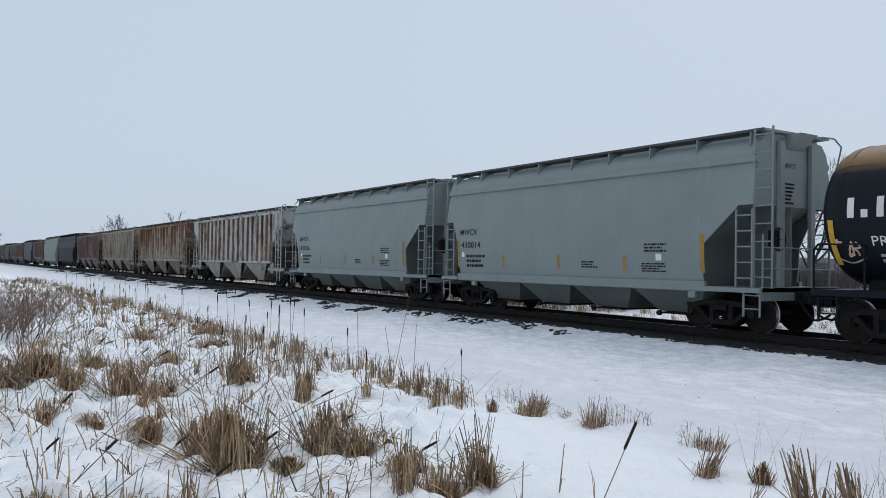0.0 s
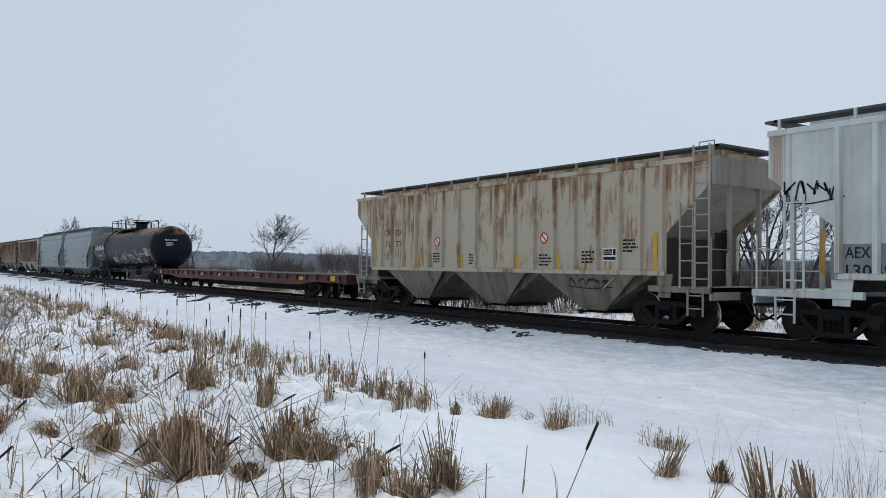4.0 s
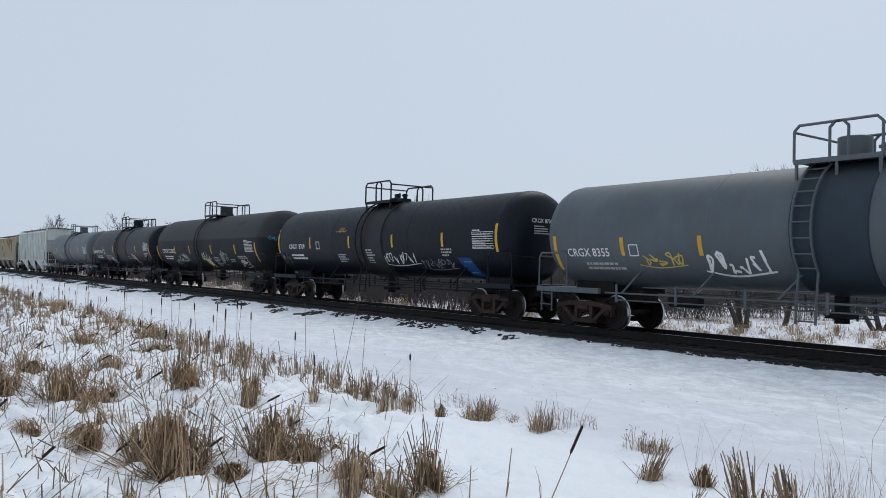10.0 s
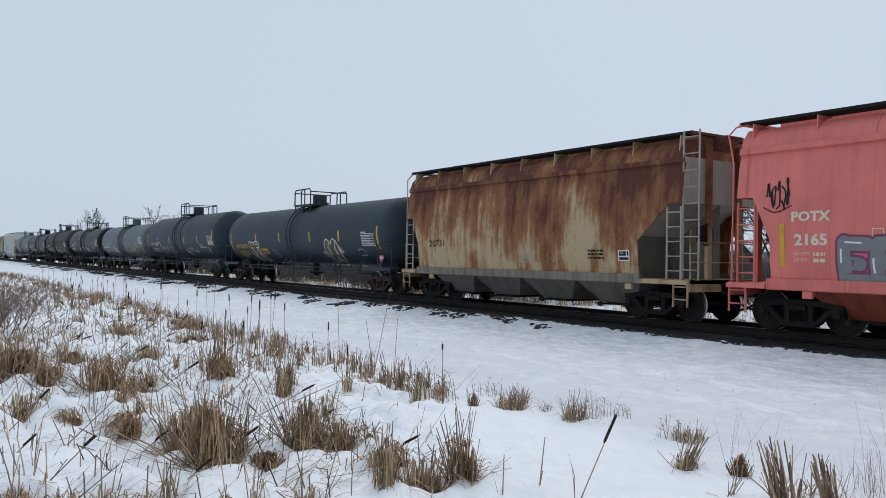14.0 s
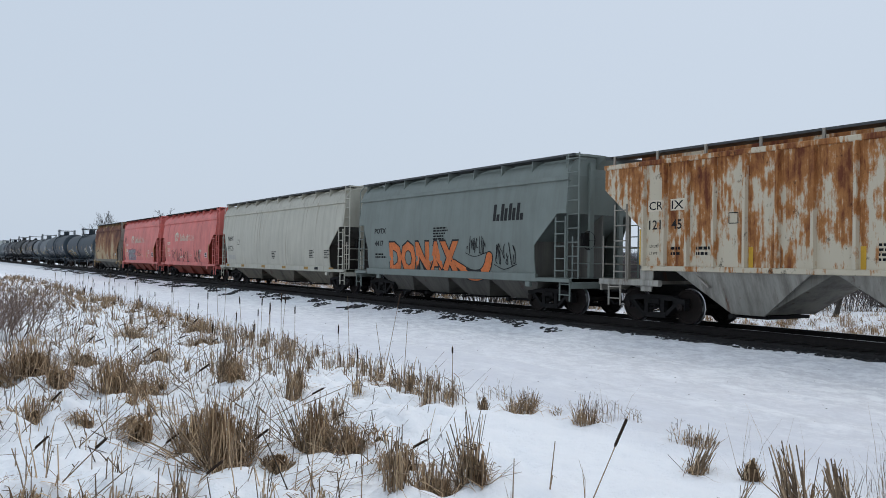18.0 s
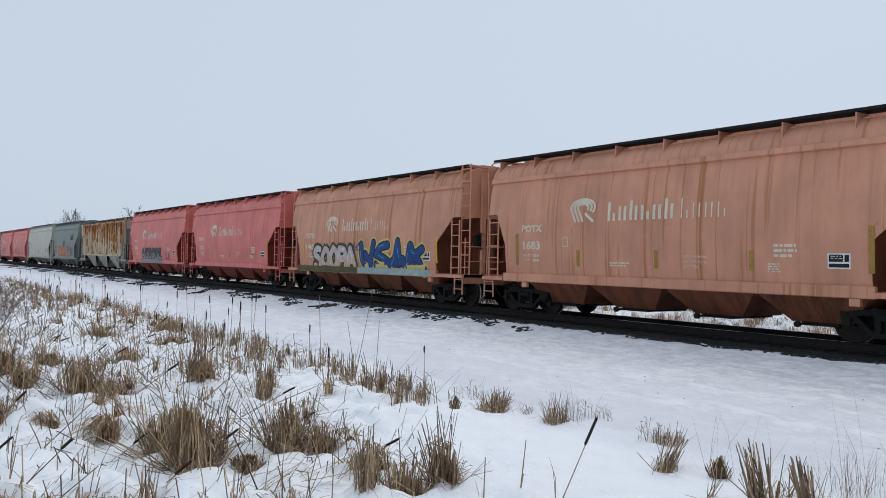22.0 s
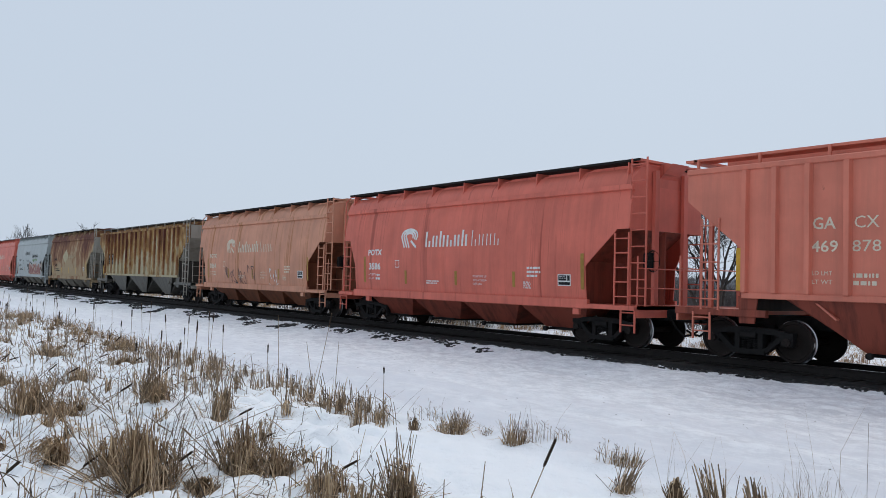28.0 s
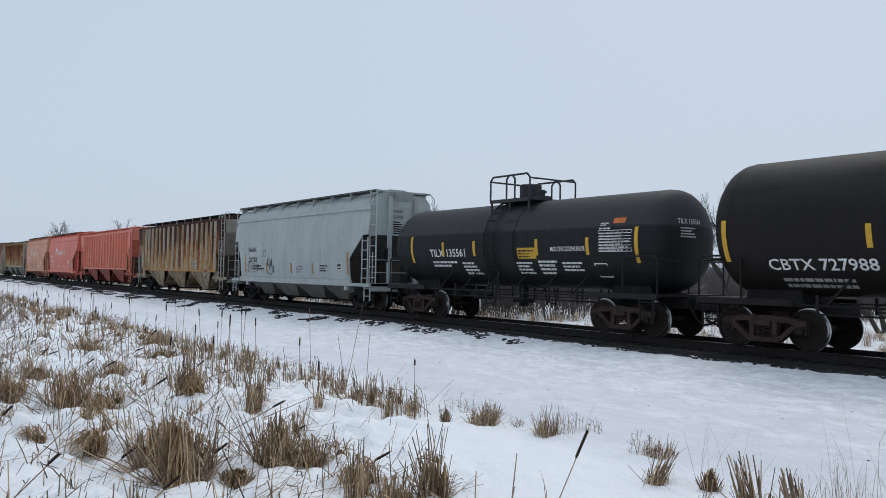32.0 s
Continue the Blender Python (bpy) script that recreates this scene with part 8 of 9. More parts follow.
for i, (m, kind) in enumerate([(TANKDULL, 1), (GREY_SAGE, 1), (RUSTMAUVE, 0), (TANKSLATE, 1), (RUSTMAUVE, 0), (BAYGREY, 0), (TANKSLATE, 1), (RUSTMAUVE, 0), (BAYGREY, 0)]):
    g = [GAPS[0]] + LEAD
    hf = (g[i + 1] - g[i]) / 2
    made = ribbed_hopper("covered_hopper", "weathered brown covered hopper at the head of the string", hf, m, bay_m=BAYGREY) if kind == 0 else smooth_hopper("covered_hopper", "dark grey covered hopper at the head of the string", hf, m)
    TRAIN.append((made[0], made[2], (g[i + 1] + g[i]) / 2))

# index in GAPS: car i lies between GAPS[i - 1] and GAPS[i]
take(ribbed_hopper("covered_hopper", "dull mauve-brown ribbed covered hopper", L(1), RUSTMAUVE, bay_m=BAYGREY), 1)
take(ribbed_hopper("covered_hopper", "dirty beige ribbed covered hopper with light rust runs", L(2), BEIGEDULL, walk_m=GALV, bay_m=BAYPALE), 2)
take(ribbed_hopper("covered_hopper", "cream ribbed covered hopper half covered in brown rust", L(3), RUSTHAZE, walk_m=GALV, bay_m=BAYPALE), 3)
take(ribbed_hopper("covered_hopper", "pale blue-white ribbed covered hopper with rusty posts", L(4), RUSTGREY, rib_m=RUSTDULL, walk_m=GALV, bay_m=BAYWHITE), 4)

# -- two clean grey hoppers
for i, num in ((5, "430026"), (6, "430014")):
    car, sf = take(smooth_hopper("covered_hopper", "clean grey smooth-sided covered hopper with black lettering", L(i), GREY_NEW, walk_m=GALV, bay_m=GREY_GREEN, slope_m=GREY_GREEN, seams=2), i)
    fit_word("MWCX", -5.59, 2.58, 1.05, 0.20, BLACK, car, sf, "black reporting mark", 0.012)
    fit_word(num, -5.51, 2.12, 1.18, 0.21, BLACK, car, sf, "black car number", 0.012)
    bars(3, -5.2, 1.45, 1.2, 0.5, BLACK, car, sf, i)
    rect(-5.48, 1.80, 0.16, 0.16, WHITE, car, sf)
    strips(car, sf, (5.05, -5.75), (2.42, -0.33, -3.10), 1.42, 1.46, OLDYELLOW, 0.97, 0.40)
    bars(3, 0.75, 1.5, 0.75, 0.22, BLACK, car, sf, 8)
    bars(3, 3.2, 1.95, 0.95, 0.26, BLACK, car, sf, 9)
    bars(4, 3.1, 1.42, 0.95, 0.26, BLACK, car, sf, 10)
    rect(3.6, 1.72, 0.2, 0.18, WHITE, car, sf)

# -- the gas tank car with a long top platform
car, sf = take(tank_car("tank_car", "long black gas tank car with a rusty top and tags", L(7), TANKGAS, zc=2.76, rad=1.55, plat="long", ladder_y=4.6, outlet=False, endgap=0.55), 7)
for piece in car.children_recursive:
    if piece.type == "MESH" and not piece.name.startswith(("tank", "weld_seam")) and piece.data.materials[0] == TANKGAS:
        piece.data.materials[0] = TANKBLACK
mark_shapes(-8.75, 2.64, 3.7, 0.42, 6, 0.13, WHITE, car, sf, "large white company name as shapes", (0, 1, 2, 3, 4, 5))
fit_word("PROX 94563", -8.25, 2.06, 1.75, 0.20, WHITE, car, sf, "white reporting mark and number")
bars(2, -8.15, 1.72, 1.6, 0.22, DIM, car, sf, 2)
outline(-5.55, 2.10, 0.3, 0.32, 0.03, WHITE, car, sf)
strips(car, sf, (-9.15, 8.79), (-5.79, -3.49, -1.23, 1.75, 4.82), 1.66, 2.07)
scrawl(-3.15, 1.52, 2.2, 0.55, WHITE, car, sf, 11, 0.045, "white sprayed tag", 6)
rect(-3.0, 1.60, 0.9, 0.30, YELFILL, car, sf)
scrawl(-0.56, 1.52, 2.1, 0.75, WHITE, car, sf, 12, 0.05, "white sprayed tag", 6)
scrawl(2.11, 1.58, 1.94, 0.66, WHITE, car, sf, 13, 0.045, "white sprayed tag", 4)
scrawl(4.47, 1.62, 1.10, 0.40, WHITE, car, sf, 14, 0.045, "white sprayed tag", 5)
scrawl(-9.0, 1.75, 0.5, 0.45, PALEFILL, car, sf, 15, 0.04, "pale sprayed tag", 3)
scrawl(-6.6, 1.55, 0.9, 0.5, REDOUT, car, sf, 16, 0.06, "dull red sprayed tag", 3)
fit_word("LIQUEFIED PETROLEUM GAS", 5.35, 2.16, 1.62, 0.10, WHITE, car, sf, "white cargo name")
fit_word("NOT-ODORIZED", 5.40, 2.00, 0.85, 0.10, WHITE, car, sf)
scrawl(5.9, 1.55, 1.3, 0.35, DIM, car, sf, 17, 0.03, "faint sprayed tag", 6)
table_of_text(7.30, 2.10, 1.16, 0.47, car, sf)
placard(7.90, 1.22, car, sf)

# -- the empty flat car
car, sf = take(flat_car("flat_car", "empty red-brown flat car with yellow reflectors", L(8), REDBROWN, DECKWOOD), 8)
for u in (-13.4, -9.6, -7.4, -4.6, -1.6, 2.4, 5.6, 9.4, 12.6):
    rect(u, 0.86, 0.42, 0.14 if abs(u) < 12 else 0.24, YELLOW, car, sf, "yellow reflective strip", "reflector", 0.012)
fit_word("CI 668267", -8.6, 0.86, 1.35, 0.17, DIM, car, sf, "worn white reporting mark and number")
fit_word("UNIFORM LOAD ONLY", -0.9, 0.86, 1.0, 0.09, DIM, car, sf)
fit_word("LD.LMT. 180100", 3.6, 0.98, 1.1, 0.09, DIM, car, sf)
fit_word("LT.WT. 82900", 3.6, 0.84, 1.05, 0.09, DIM, car, sf)
outline(-5.7, 0.84, 0.18, 0.2, 0.02, DIM, car, sf)

# -- tan and white ribbed hoppers
car, sf = take(ribbed_hopper("covered_hopper", "dirty tan ribbed covered hopper with rust runs", L(9), TAN, walk_m=GALV, bay_m=BAYPALE, slope_m=DARKEND, endgap=0.58), 9)
fit_word("CR", -6.36, 2.70, 0.46, 0.25, BLACK, car, sf, "worn black reporting mark")
fit_word("DX", -5.52, 2.70, 0.42, 0.25, BLACK, car, sf)
fit_word("71", -6.28, 2.26, 0.32, 0.25, BLACK, car, sf)
fit_word("77", -5.50, 2.26, 0.40, 0.25, BLACK, car, sf)
fit_word("LD LMT", -6.36, 1.95, 0.42, 0.08, BLACK, car, sf)
fit_word("LT WT", -6.36, 1.80, 0.36, 0.08, BLACK, car, sf)
strips(car, sf, (6.86, -7.08), (-4.0, -1.37, 1.53, 3.32), 1.55, 1.50)
label_board(5.12, 1.76, car, sf, 0.50, 0.36)
for u in (-2.92, 2.62):
    s = Shape()
    ribbon(s, [(u + 0.16 + 0.15 * math.cos(a), 2.44 + 0.15 * math.sin(a)) for a in [2 * math.pi * i / 16 for i in range(17)]], 0.05)
    ribbon(s, [(u + 0.06, 2.54), (u + 0.26, 2.34)], 0.05)
    on_side(s, sf, 0.012)
    rect(u + 0.04, 2.32, 0.24, 0.24, WHITE, car, sf)
    part("prohibition_sign", s, REDSIGN, car, "round red and white prohibition sign", None, 0)
for u, z in ((-3.0, 1.7), (2.55, 1.62), (4.32, 1.7), (5.84, 2.0), (-0.9, 1.65)):
    bars(4, u, z, 0.55, 0.38, BLACK, car, sf, int(u * 7) + 40)
scrawl(3.8, 1.02, 1.5, 0.28, BLACK, car, lambda z: 1.08 + (z - 0.38) * 0.40, 18, 0.04, "black sprayed tag", 5)

car, sf = take(ribbed_hopper("covered_hopper", "tall dirty white ribbed covered hopper with a black tag", L(10), OFFWHITE, walk_m=GALV, top=4.95, bay_m=OFFWHITE, post=0.075), 10)
fit_word("AEX", -7.72, 1.83, 0.52, 0.23, BLACK, car, sf, "black reporting mark", 0.012)
fit_word("130", -7.70, 1.45, 0.52, 0.25, BLACK, car, sf, "black car number", 0.012)
fit_word("49", -7.14, 1.45, 0.36, 0.25, BLACK, car, sf)
patch([(-8.02, 1.38), (-6.4, 1.38), (-6.4, 2.12), (-8.02, 2.12)], SILVER, car, sf, "", "touch_up_patch", 0.004)
fit_word("LD LMT", -6.1, 1.52, 0.36, 0.08, BLACK, car, sf)
fit_word("LT WT", -6.1, 1.40, 0.30, 0.08, BLACK, car, sf)
scrawl(-9.04, 3.04, 1.25, 0.52, BLACK, car, sf, 19, 0.04, "black sprayed outline tag", 5)
strips(car, sf, (-8.25, 8.0), (-4.4, -1.0, 3.2, 5.8), 1.48, 1.48, OLDYELLOW)
scrawl(1.6, 1.5, 0.9, 0.8, GREENWORD, car, sf, 20, 0.06, "green sprayed tag", 4)
label_board(6.2, 1.7, car, sf)

# -- the string of tank cars
car, sf = take(tank_car("tank_car", "blue-grey tank car with brown stains and yellow strips", L(11), TANKGREY, rad=1.50, zc=2.69, mt=RUSTY_STEEL, band=(-0.7, 1.0), ladder_y=0.6), 11)
fit_word("RATX 25092", -7.4, 2.15, 1.8, 0.20, YELFILL, car, sf, "dull yellow reporting mark")
strips(car, sf, (-8.3, 7.63), (-5.2, -2.0, 1.2, 4.37), 2.03, 2.28)
table_of_text(6.45, 2.15, 1.08, 0.55, car, sf)
scrawl(5.3, 1.5, 0.8, 0.5, DIM, car, sf, 21, 0.035, "faint sprayed tag", 4)
bars(4, -4.2, 1.6, 1.2, 0.5, DIM, car, sf, 22)

car, sf = take(tank_car("tank_car", "black tank car with white stencils and small tags", L(12), TANKBLACK, rad=1.50, zc=2.69, band=(-2.05, 0.55), band_m=TANKBAND, ladder_y=0.42), 12)
fit_word("MULX 701051", -7.73, 2.19, 2.63, 0.23, WHITE, car, sf, "white reporting mark and number", 0.012)
bars(2, -7.2, 1.78, 1.9, 0.26, WHITE, car, sf, 23)
outline(-4.6, 2.15, 0.30, 0.32, 0.03, WHITE, car, sf)
strips(car, sf, (-8.13, 7.87), (-4.99, -1.73, 1.25, 4.54), 1.80, 2.22)
table_of_text(6.59, 2.33, 1.14, 0.49, car, sf)
for u, z, w, h in ((-4.3, 1.62, 0.9, 0.42), (-3.2, 1.6, 1.0, 0.45), (0.5, 2.7, 0.5, 0.12), (0.3, 1.9, 0.7, 0.4), (1.8, 1.75, 1.2, 0.24), (3.3, 1.75, 0.8, 0.4), (6.6, 1.9, 0.9, 0.3)):
    bars(max(2, round(h / 0.1)), u, z, w, h, DIM, car, sf, int(u * 9) + 60)
scrawl(-2.75, 1.45, 0.75, 0.40, WHITE, car, sf, 24, 0.03, "white sprayed tag", 4)
scrawl(3.6, 1.4, 0.7, 0.75, WHITE, car, sf, 25, 0.03, "white sprayed tag", 5)
scrawl(4.75, 1.75, 0.8, 0.35, REDOUT, car, sf, 26, 0.05, "dull red sprayed tag", 4)

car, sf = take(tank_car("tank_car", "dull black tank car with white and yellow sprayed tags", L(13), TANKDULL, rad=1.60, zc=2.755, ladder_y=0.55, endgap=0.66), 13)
fit_word("CTCX 722302", -7.25, 2.17, 2.35, 0.24, WHITE, car, sf, "white reporting mark and number", 0.012)
bars(2, -7.15, 1.76, 1.84, 0.27, WHITE, car, sf, 27)
strips(car, sf, (-8.4, 7.75), (-4.85, -2.14, 1.50, 5.05), 1.70, 2.09)
scrawl(-4.48, 1.70, 1.72, 0.45, WHITE, car, sf, 28, 0.035, "white sprayed tag", 5)
scrawl(-5.4, 1.5, 0.8, 0.3, DIM, car, sf, 29, 0.03, "faint sprayed tag", 4)
patch([(0.08, 1.83), (0.80, 1.83), (0.95, 1.34), (0.22, 1.34)], YELFILL, car, sf, "yellow sticker with white square", "sticker")
patch([(0.45, 1.70), (0.70, 1.70), (0.80, 1.42), (0.55, 1.42)], WHITE, car, sf, "", "sticker_panel", 0.012)
scrawl(-0.23, 1.78, 1.27, 0.42, WHITE, car, sf, 30, 0.04, "white sprayed tag", 5)
scrawl(2.65, 1.55, 1.15, 0.79, DIM, car, sf, 31, 0.03, "grey sprayed tag", 6)
scrawl(5.12, 1.42, 1.2, 0.38, WHITE, car, sf, 32, 0.035, "white sprayed tag", 7)
bars(6, 1.50, 1.45, 0.95, 0.5, DIM, car, sf, 33)
bars(2, 3.95, 1.68, 0.8, 0.16, DIM, car, sf, 34)
bars(2, 5.2, 1.85, 1.3, 0.16, DIM, car, sf, 35)
table_of_text(6.45, 2.2, 1.1, 0.52, car, sf)

car, sf = take(tank_car("tank_car", "black tank car with a yellow warning and white tag", L(14), TANKBLACK, rad=1.49, zc=2.67, low_top=True, mt=RUSTY_STEEL, band=(-1.1, 0.75), band_m=TANKBAND, ladder_y=0.45, endgap=0.55), 14)
fit_word("CRGX  8709", -6.98, 2.31, 1.56, 0.21, WHITE, car, sf, "white reporting mark and number", 0.012)
fit_word("CAUTION", -2.30, 3.09, 0.42, 0.075, YELLOW, car, sf)
fit_word("NITROGEN BLANKET", -2.50, 2.98, 0.82, 0.075, YELLOW, car, sf, "yellow warning lettering")
strips(car, sf, (-8.15, 7.85), (-4.94, -1.49, 1.78, 4.97), 2.08, 2.32)
outline(-4.3, 2.30, 0.28, 0.30, 0.03, WHITE, car, sf)
bars(2, -6.9, 1.85, 1.7, 0.27, WHITE, car, sf, 36)
scrawl(-8.0, 1.65, 0.8, 0.5, SILVER, car, sf, 37, 0.024, "white sprayed tag", 5)
scrawl(0.98, 1.68, 2.3, 0.46, WHITE, car, sf, 38, 0.034, "large white sprayed tag", 9)
scrawl(3.5, 1.55, 1.9, 0.35, SILVER, car, sf, 39, 0.03, "grey sprayed tag", 8)
table_of_text(6.68, 2.25, 1.08, 0.53, car, sf)
patch([(5.72, 1.95), (6.40, 1.95), (6.60, 1.33), (5.92, 1.33)], BLUE, car, sf, "blue sprayed square", "graffiti")
outline(5.98, 1.45, 0.38, 0.36, 0.03, CYAN, car, sf)
for u, z, w, h in ((-2.5, 1.75, 0.8, 0.36), (-0.1, 1.5, 0.6, 0.8), (4.9, 2.0, 0.6, 0.3)):
    bars(max(2, round(h / 0.1)), u, z, w, h, DIM, car, (lambda v: sf(v) + 0.036) if u == -0.1 else sf, int(u * 9) + 80)

car, sf = take(tank_car("tank_car", "grey tank car with a dark stained centre band and graffiti", L(15), TANKGREY, rad=1.46, zc=2.64, mt=RUSTY_STEEL, band=(-0.9, 0.8), band_m=TANKSLATE, ladder_y=0.45, endgap=0.62), 15)
fit_word("CRGX 8355", -7.49, 2.00, 1.54, 0.22, WHITE, car, sf, "white reporting mark and number", 0.008)
bars(2, -6.9, 1.65, 1.5, 0.24, DIM, car, sf, 41)
strips(car, sf, (-8.0, 7.9), (-5.53, -3.12, 2.12, 5.80), 1.62, 2.02)
outline(-5.25, 2.02, 0.28, 0.28, 0.03, WHITE, car, sf)
scrawl(-2.92, 1.60, 1.6, 0.55, WHITE, car, sf, 42, 0.06, "white sprayed tag", 6)
scrawl(-4.9, 1.75, 1.3, 0.35, YELFILL, car, sf, 43, 0.04, "yellow sprayed tag", 5)
scrawl(3.63, 1.75, 1.52, 0.32, YELFILL, car, sf, 44, 0.05, "yellow sprayed tag", 6)
patch([(5.27, 1.95), (5.85, 1.95), (6.00, 1.32), (5.42, 1.32)], REDOUT, car, sf, "dull red sprayed square", "graffiti")
scrawl(5.42, 1.4, 0.45, 0.45, DIM, car, sf, 45, 0.02, "pale sprayed scribble", 4)
table_of_text(6.63, 2.36, 1.15, 0.51, car, sf)
scrawl(2.4, 1.6, 0.6, 0.4, DIM, car, sf, 46, 0.025, "faint sprayed tag", 3)

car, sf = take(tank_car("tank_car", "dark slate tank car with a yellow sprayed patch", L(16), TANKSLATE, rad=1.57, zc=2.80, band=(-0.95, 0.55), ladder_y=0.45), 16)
mark_shapes(-7.35, 2.20, 0.85, 0.20, 4, 0.03, WHITE, car, sf, "white owner mark as shapes", (0, 1, 2, 3))
fit_word("225267", -6.30, 2.20, 1.05, 0.20, WHITE, car, sf, "white car number", 0.008)
bars(2, -7.1, 1.78, 1.9, 0.27, DIM, car, sf, 47)
strips(car, sf, (-8.39, 7.75), (-5.22, -2.19, 1.56, 4.64), 2.10, 2.27)
outline(-4.95, 2.18, 0.22, 0.24, 0.025, WHITE, car, sf)
for k, tx in enumerate(("CAUTION", "NITROGEN BLANKET", "DO NOT ENTER")):
    fit_word(tx, (0.15, -0.12, 0.0)[k], 3.28 - 0.10 * k, (0.40, 0.90, 0.66)[k], 0.065, WHITE, car, sf)
blobs(-5.0, 1.30, 3.5, 0.70, TANKBLACK, DIM, car, sf, 48, 6, "black swollen graffiti with a pale outline")
patch([(-0.28, 1.72), (0.55, 1.72), (0.82, 1.14), (0.0, 1.14)], YELFILL, car, sf, "yellow sprayed patch", "graffiti")
scrawl(-0.1, 1.70, 0.7, 0.35, YELFILL, car, sf, 49, 0.03, "yellow sprayed tag", 4)
scrawl(2.35, 1.75, 0.8, 0.3, DIM, car, sf, 50, 0.03, "pale sprayed tag", 4)
fit_word("AAR ST-470", 4.92, 2.13, 0.80, 0.11, WHITE, car, sf)
fit_word("SR-8754 FRA AIP", 4.94, 1.97, 1.26, 0.11, WHITE, car, sf)
bars(4, 1.3, 1.5, 0.9, 0.42, DIM, car, sf, 51)
bars(3, 3.3, 1.6, 0.8, 0.28, DIM, car, sf, 52)
scrawl(6.4, 1.5, 0.4, 0.6, DIM, car, sf, 53, 0.025, "faint sprayed tag", 4)
table_of_text(6.80, 2.16, 1.05, 0.51, car, sf)

car, sf = take(tank_car("tank_car", "long slate-coloured tank car with two sprayed pieces", L(17), TANKSLATE, mt=RUSTY_STEEL, rad=1.47, zc=2.64, ladder_y=0.1), 17)
fit_word("NATX 300275", -8.25, 1.94, 1.87, 0.22, YELLOW, car, sf, "yellow reporting mark and number", 0.01)
bars(3, -8.1, 1.45, 1.5, 0.38, OLDYELLOW, car, sf, 54)
strips(car, sf, (-8.96, 8.81), (-4.94, -1.62, 2.15, 5.27), 1.89, 2.24)
blobs(-6.1, 1.33, 1.5, 0.9, OLIVE, WHITE, car, sf, 55, 2, "olive sprayed piece with a white outline")
blobs(3.70, 1.40, 1.3, 0.88, OLIVE, WHITE, car, sf, 56, 2, "olive sprayed piece with a white outline")
scrawl(3.25, 1.55, 0.3, 0.25, WHITE, car, sf, 57, 0.03, "small white sprayed tag", 3)
scrawl(5.05, 1.75, 0.4, 0.35, WHITE, car, sf, 58, 0.03, "small white sprayed tag", 3)
rect(-4.48, 1.64, 0.9, 0.28, YELLOW, car, sf, "yellow emergency panel", "panel")
bars(3, -4.42, 1.67, 0.8, 0.22, BLACK, car, lambda z: sf(z) + 0.004, 59)
table_of_text(7.45, 2.03, 1.15, 0.51, car, sf)
outline(6.9, 1.62, 0.5, 0.26, 0.03, DIM, car, sf)
placard(8.37, 1.30, car, sf, 0.23)
scrawl(-3.0, 1.5, 0.7, 0.35, DIM, car, sf, 60, 0.02, "faint sprayed tag", 3)

# -- brown hopper, then the first two potash hoppers
car, sf = take(smooth_hopper("covered_hopper", "brown rusted smooth-sided covered hopper with grey ends", L(18), RUSTBOX, slope_m=DARKEND, bay_m=BAYGREY, sill_m=BAYPALE, seams=4), 18)
fit_word("20731", -4.9, 1.97, 0.98, 0.23, STEEL, car, sf, "dark car number", 0.01)
label_board(4.46, 1.55, car, sf, 0.40, 0.30)
scrawl(0.2, 1.5, 0.7, 0.3, DIM, car, sf, 61, 0.02, "faint sprayed tag", 4)
bars(3, 3.3, 1.6, 0.6, 0.3, STEEL, car, sf, 62)

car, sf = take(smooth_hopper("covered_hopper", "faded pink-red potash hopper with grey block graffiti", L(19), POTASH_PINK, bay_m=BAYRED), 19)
potash_marks(car, sf, "2165", CREAM, YELLOW)
blobs(-4.05, 1.10, 2.75, 1.0, SILVER, PURPLE, car, sf, 63, 4, "silver block graffiti with a purple outline", shine=WHITE)
scrawl(-0.74, 1.65, 1.5, 0.5, BLACK, car, sf, 64, 0.04, "black sprayed tag", 5)
scrawl(-5.75, 2.75, 0.6, 0.65, BLACK, car, sf, 65, 0.035, "black sprayed tag", 5)

car, sf = take(smooth_hopper("covered_hopper", "faded pink-red potash hopper with black outline graffiti", L(20), POTASH_PINK, bay_m=BAYRED), 20)
potash_marks(car, sf, "2035", CREAM, OLDYELLOW)
scrawl(-3.9, 1.15, 4.4, 1.0, BLACK, car, sf, 66, 0.05, "black outline graffiti", 9)
scrawl(2.0, 1.15, 1.5, 1.0, BLACK, car, sf, 67, 0.05, "black outline graffiti", 4)

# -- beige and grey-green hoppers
car, sf = take(smooth_hopper("covered_hopper", "long clean beige smooth-sided covered hopper", L(21), BEIGE, walk_m=GALV, bays=3, seams=8, top=4.95, bay_m=BAYPALE, slope_m=DARKSLOPE, web_m=SOOTSHADE), 21)
fit_word("NAHX", -7.45, 2.60, 1.0, 0.27, BLACK, car, sf, "black reporting mark", 0.008)
fit_word("61725", -7.40, 2.00, 1.0, 0.29, BLACK, car, sf, "black car number", 0.008)
bars(2, -7.3, 1.5, 1.3, 0.26, DIM, car, sf, 68)
outline(-5.6, 2.35, 0.26, 0.28, 0.03, BLACK, car, sf)
for u in (-7.6, -4.9, -1.55, 1.45, 4.32, 7.2):
    rect(u, 1.04, 0.5, 0.13, OLDYELLOW, car, lambda z: 1.60, "ochre reflective strip", "reflector", 0.012)
for u, z in ((-0.1, 1.55), (4.9, 1.62), (6.6, 1.6)):
    bars(5, u, z, 0.6, 0.42, STEEL, car, sf, int(u * 5) + 70)
rect(5.6, 1.05, 0.4, 0.12, BLACK, car, lambda z: 1.60, "", "marking", 0.012)

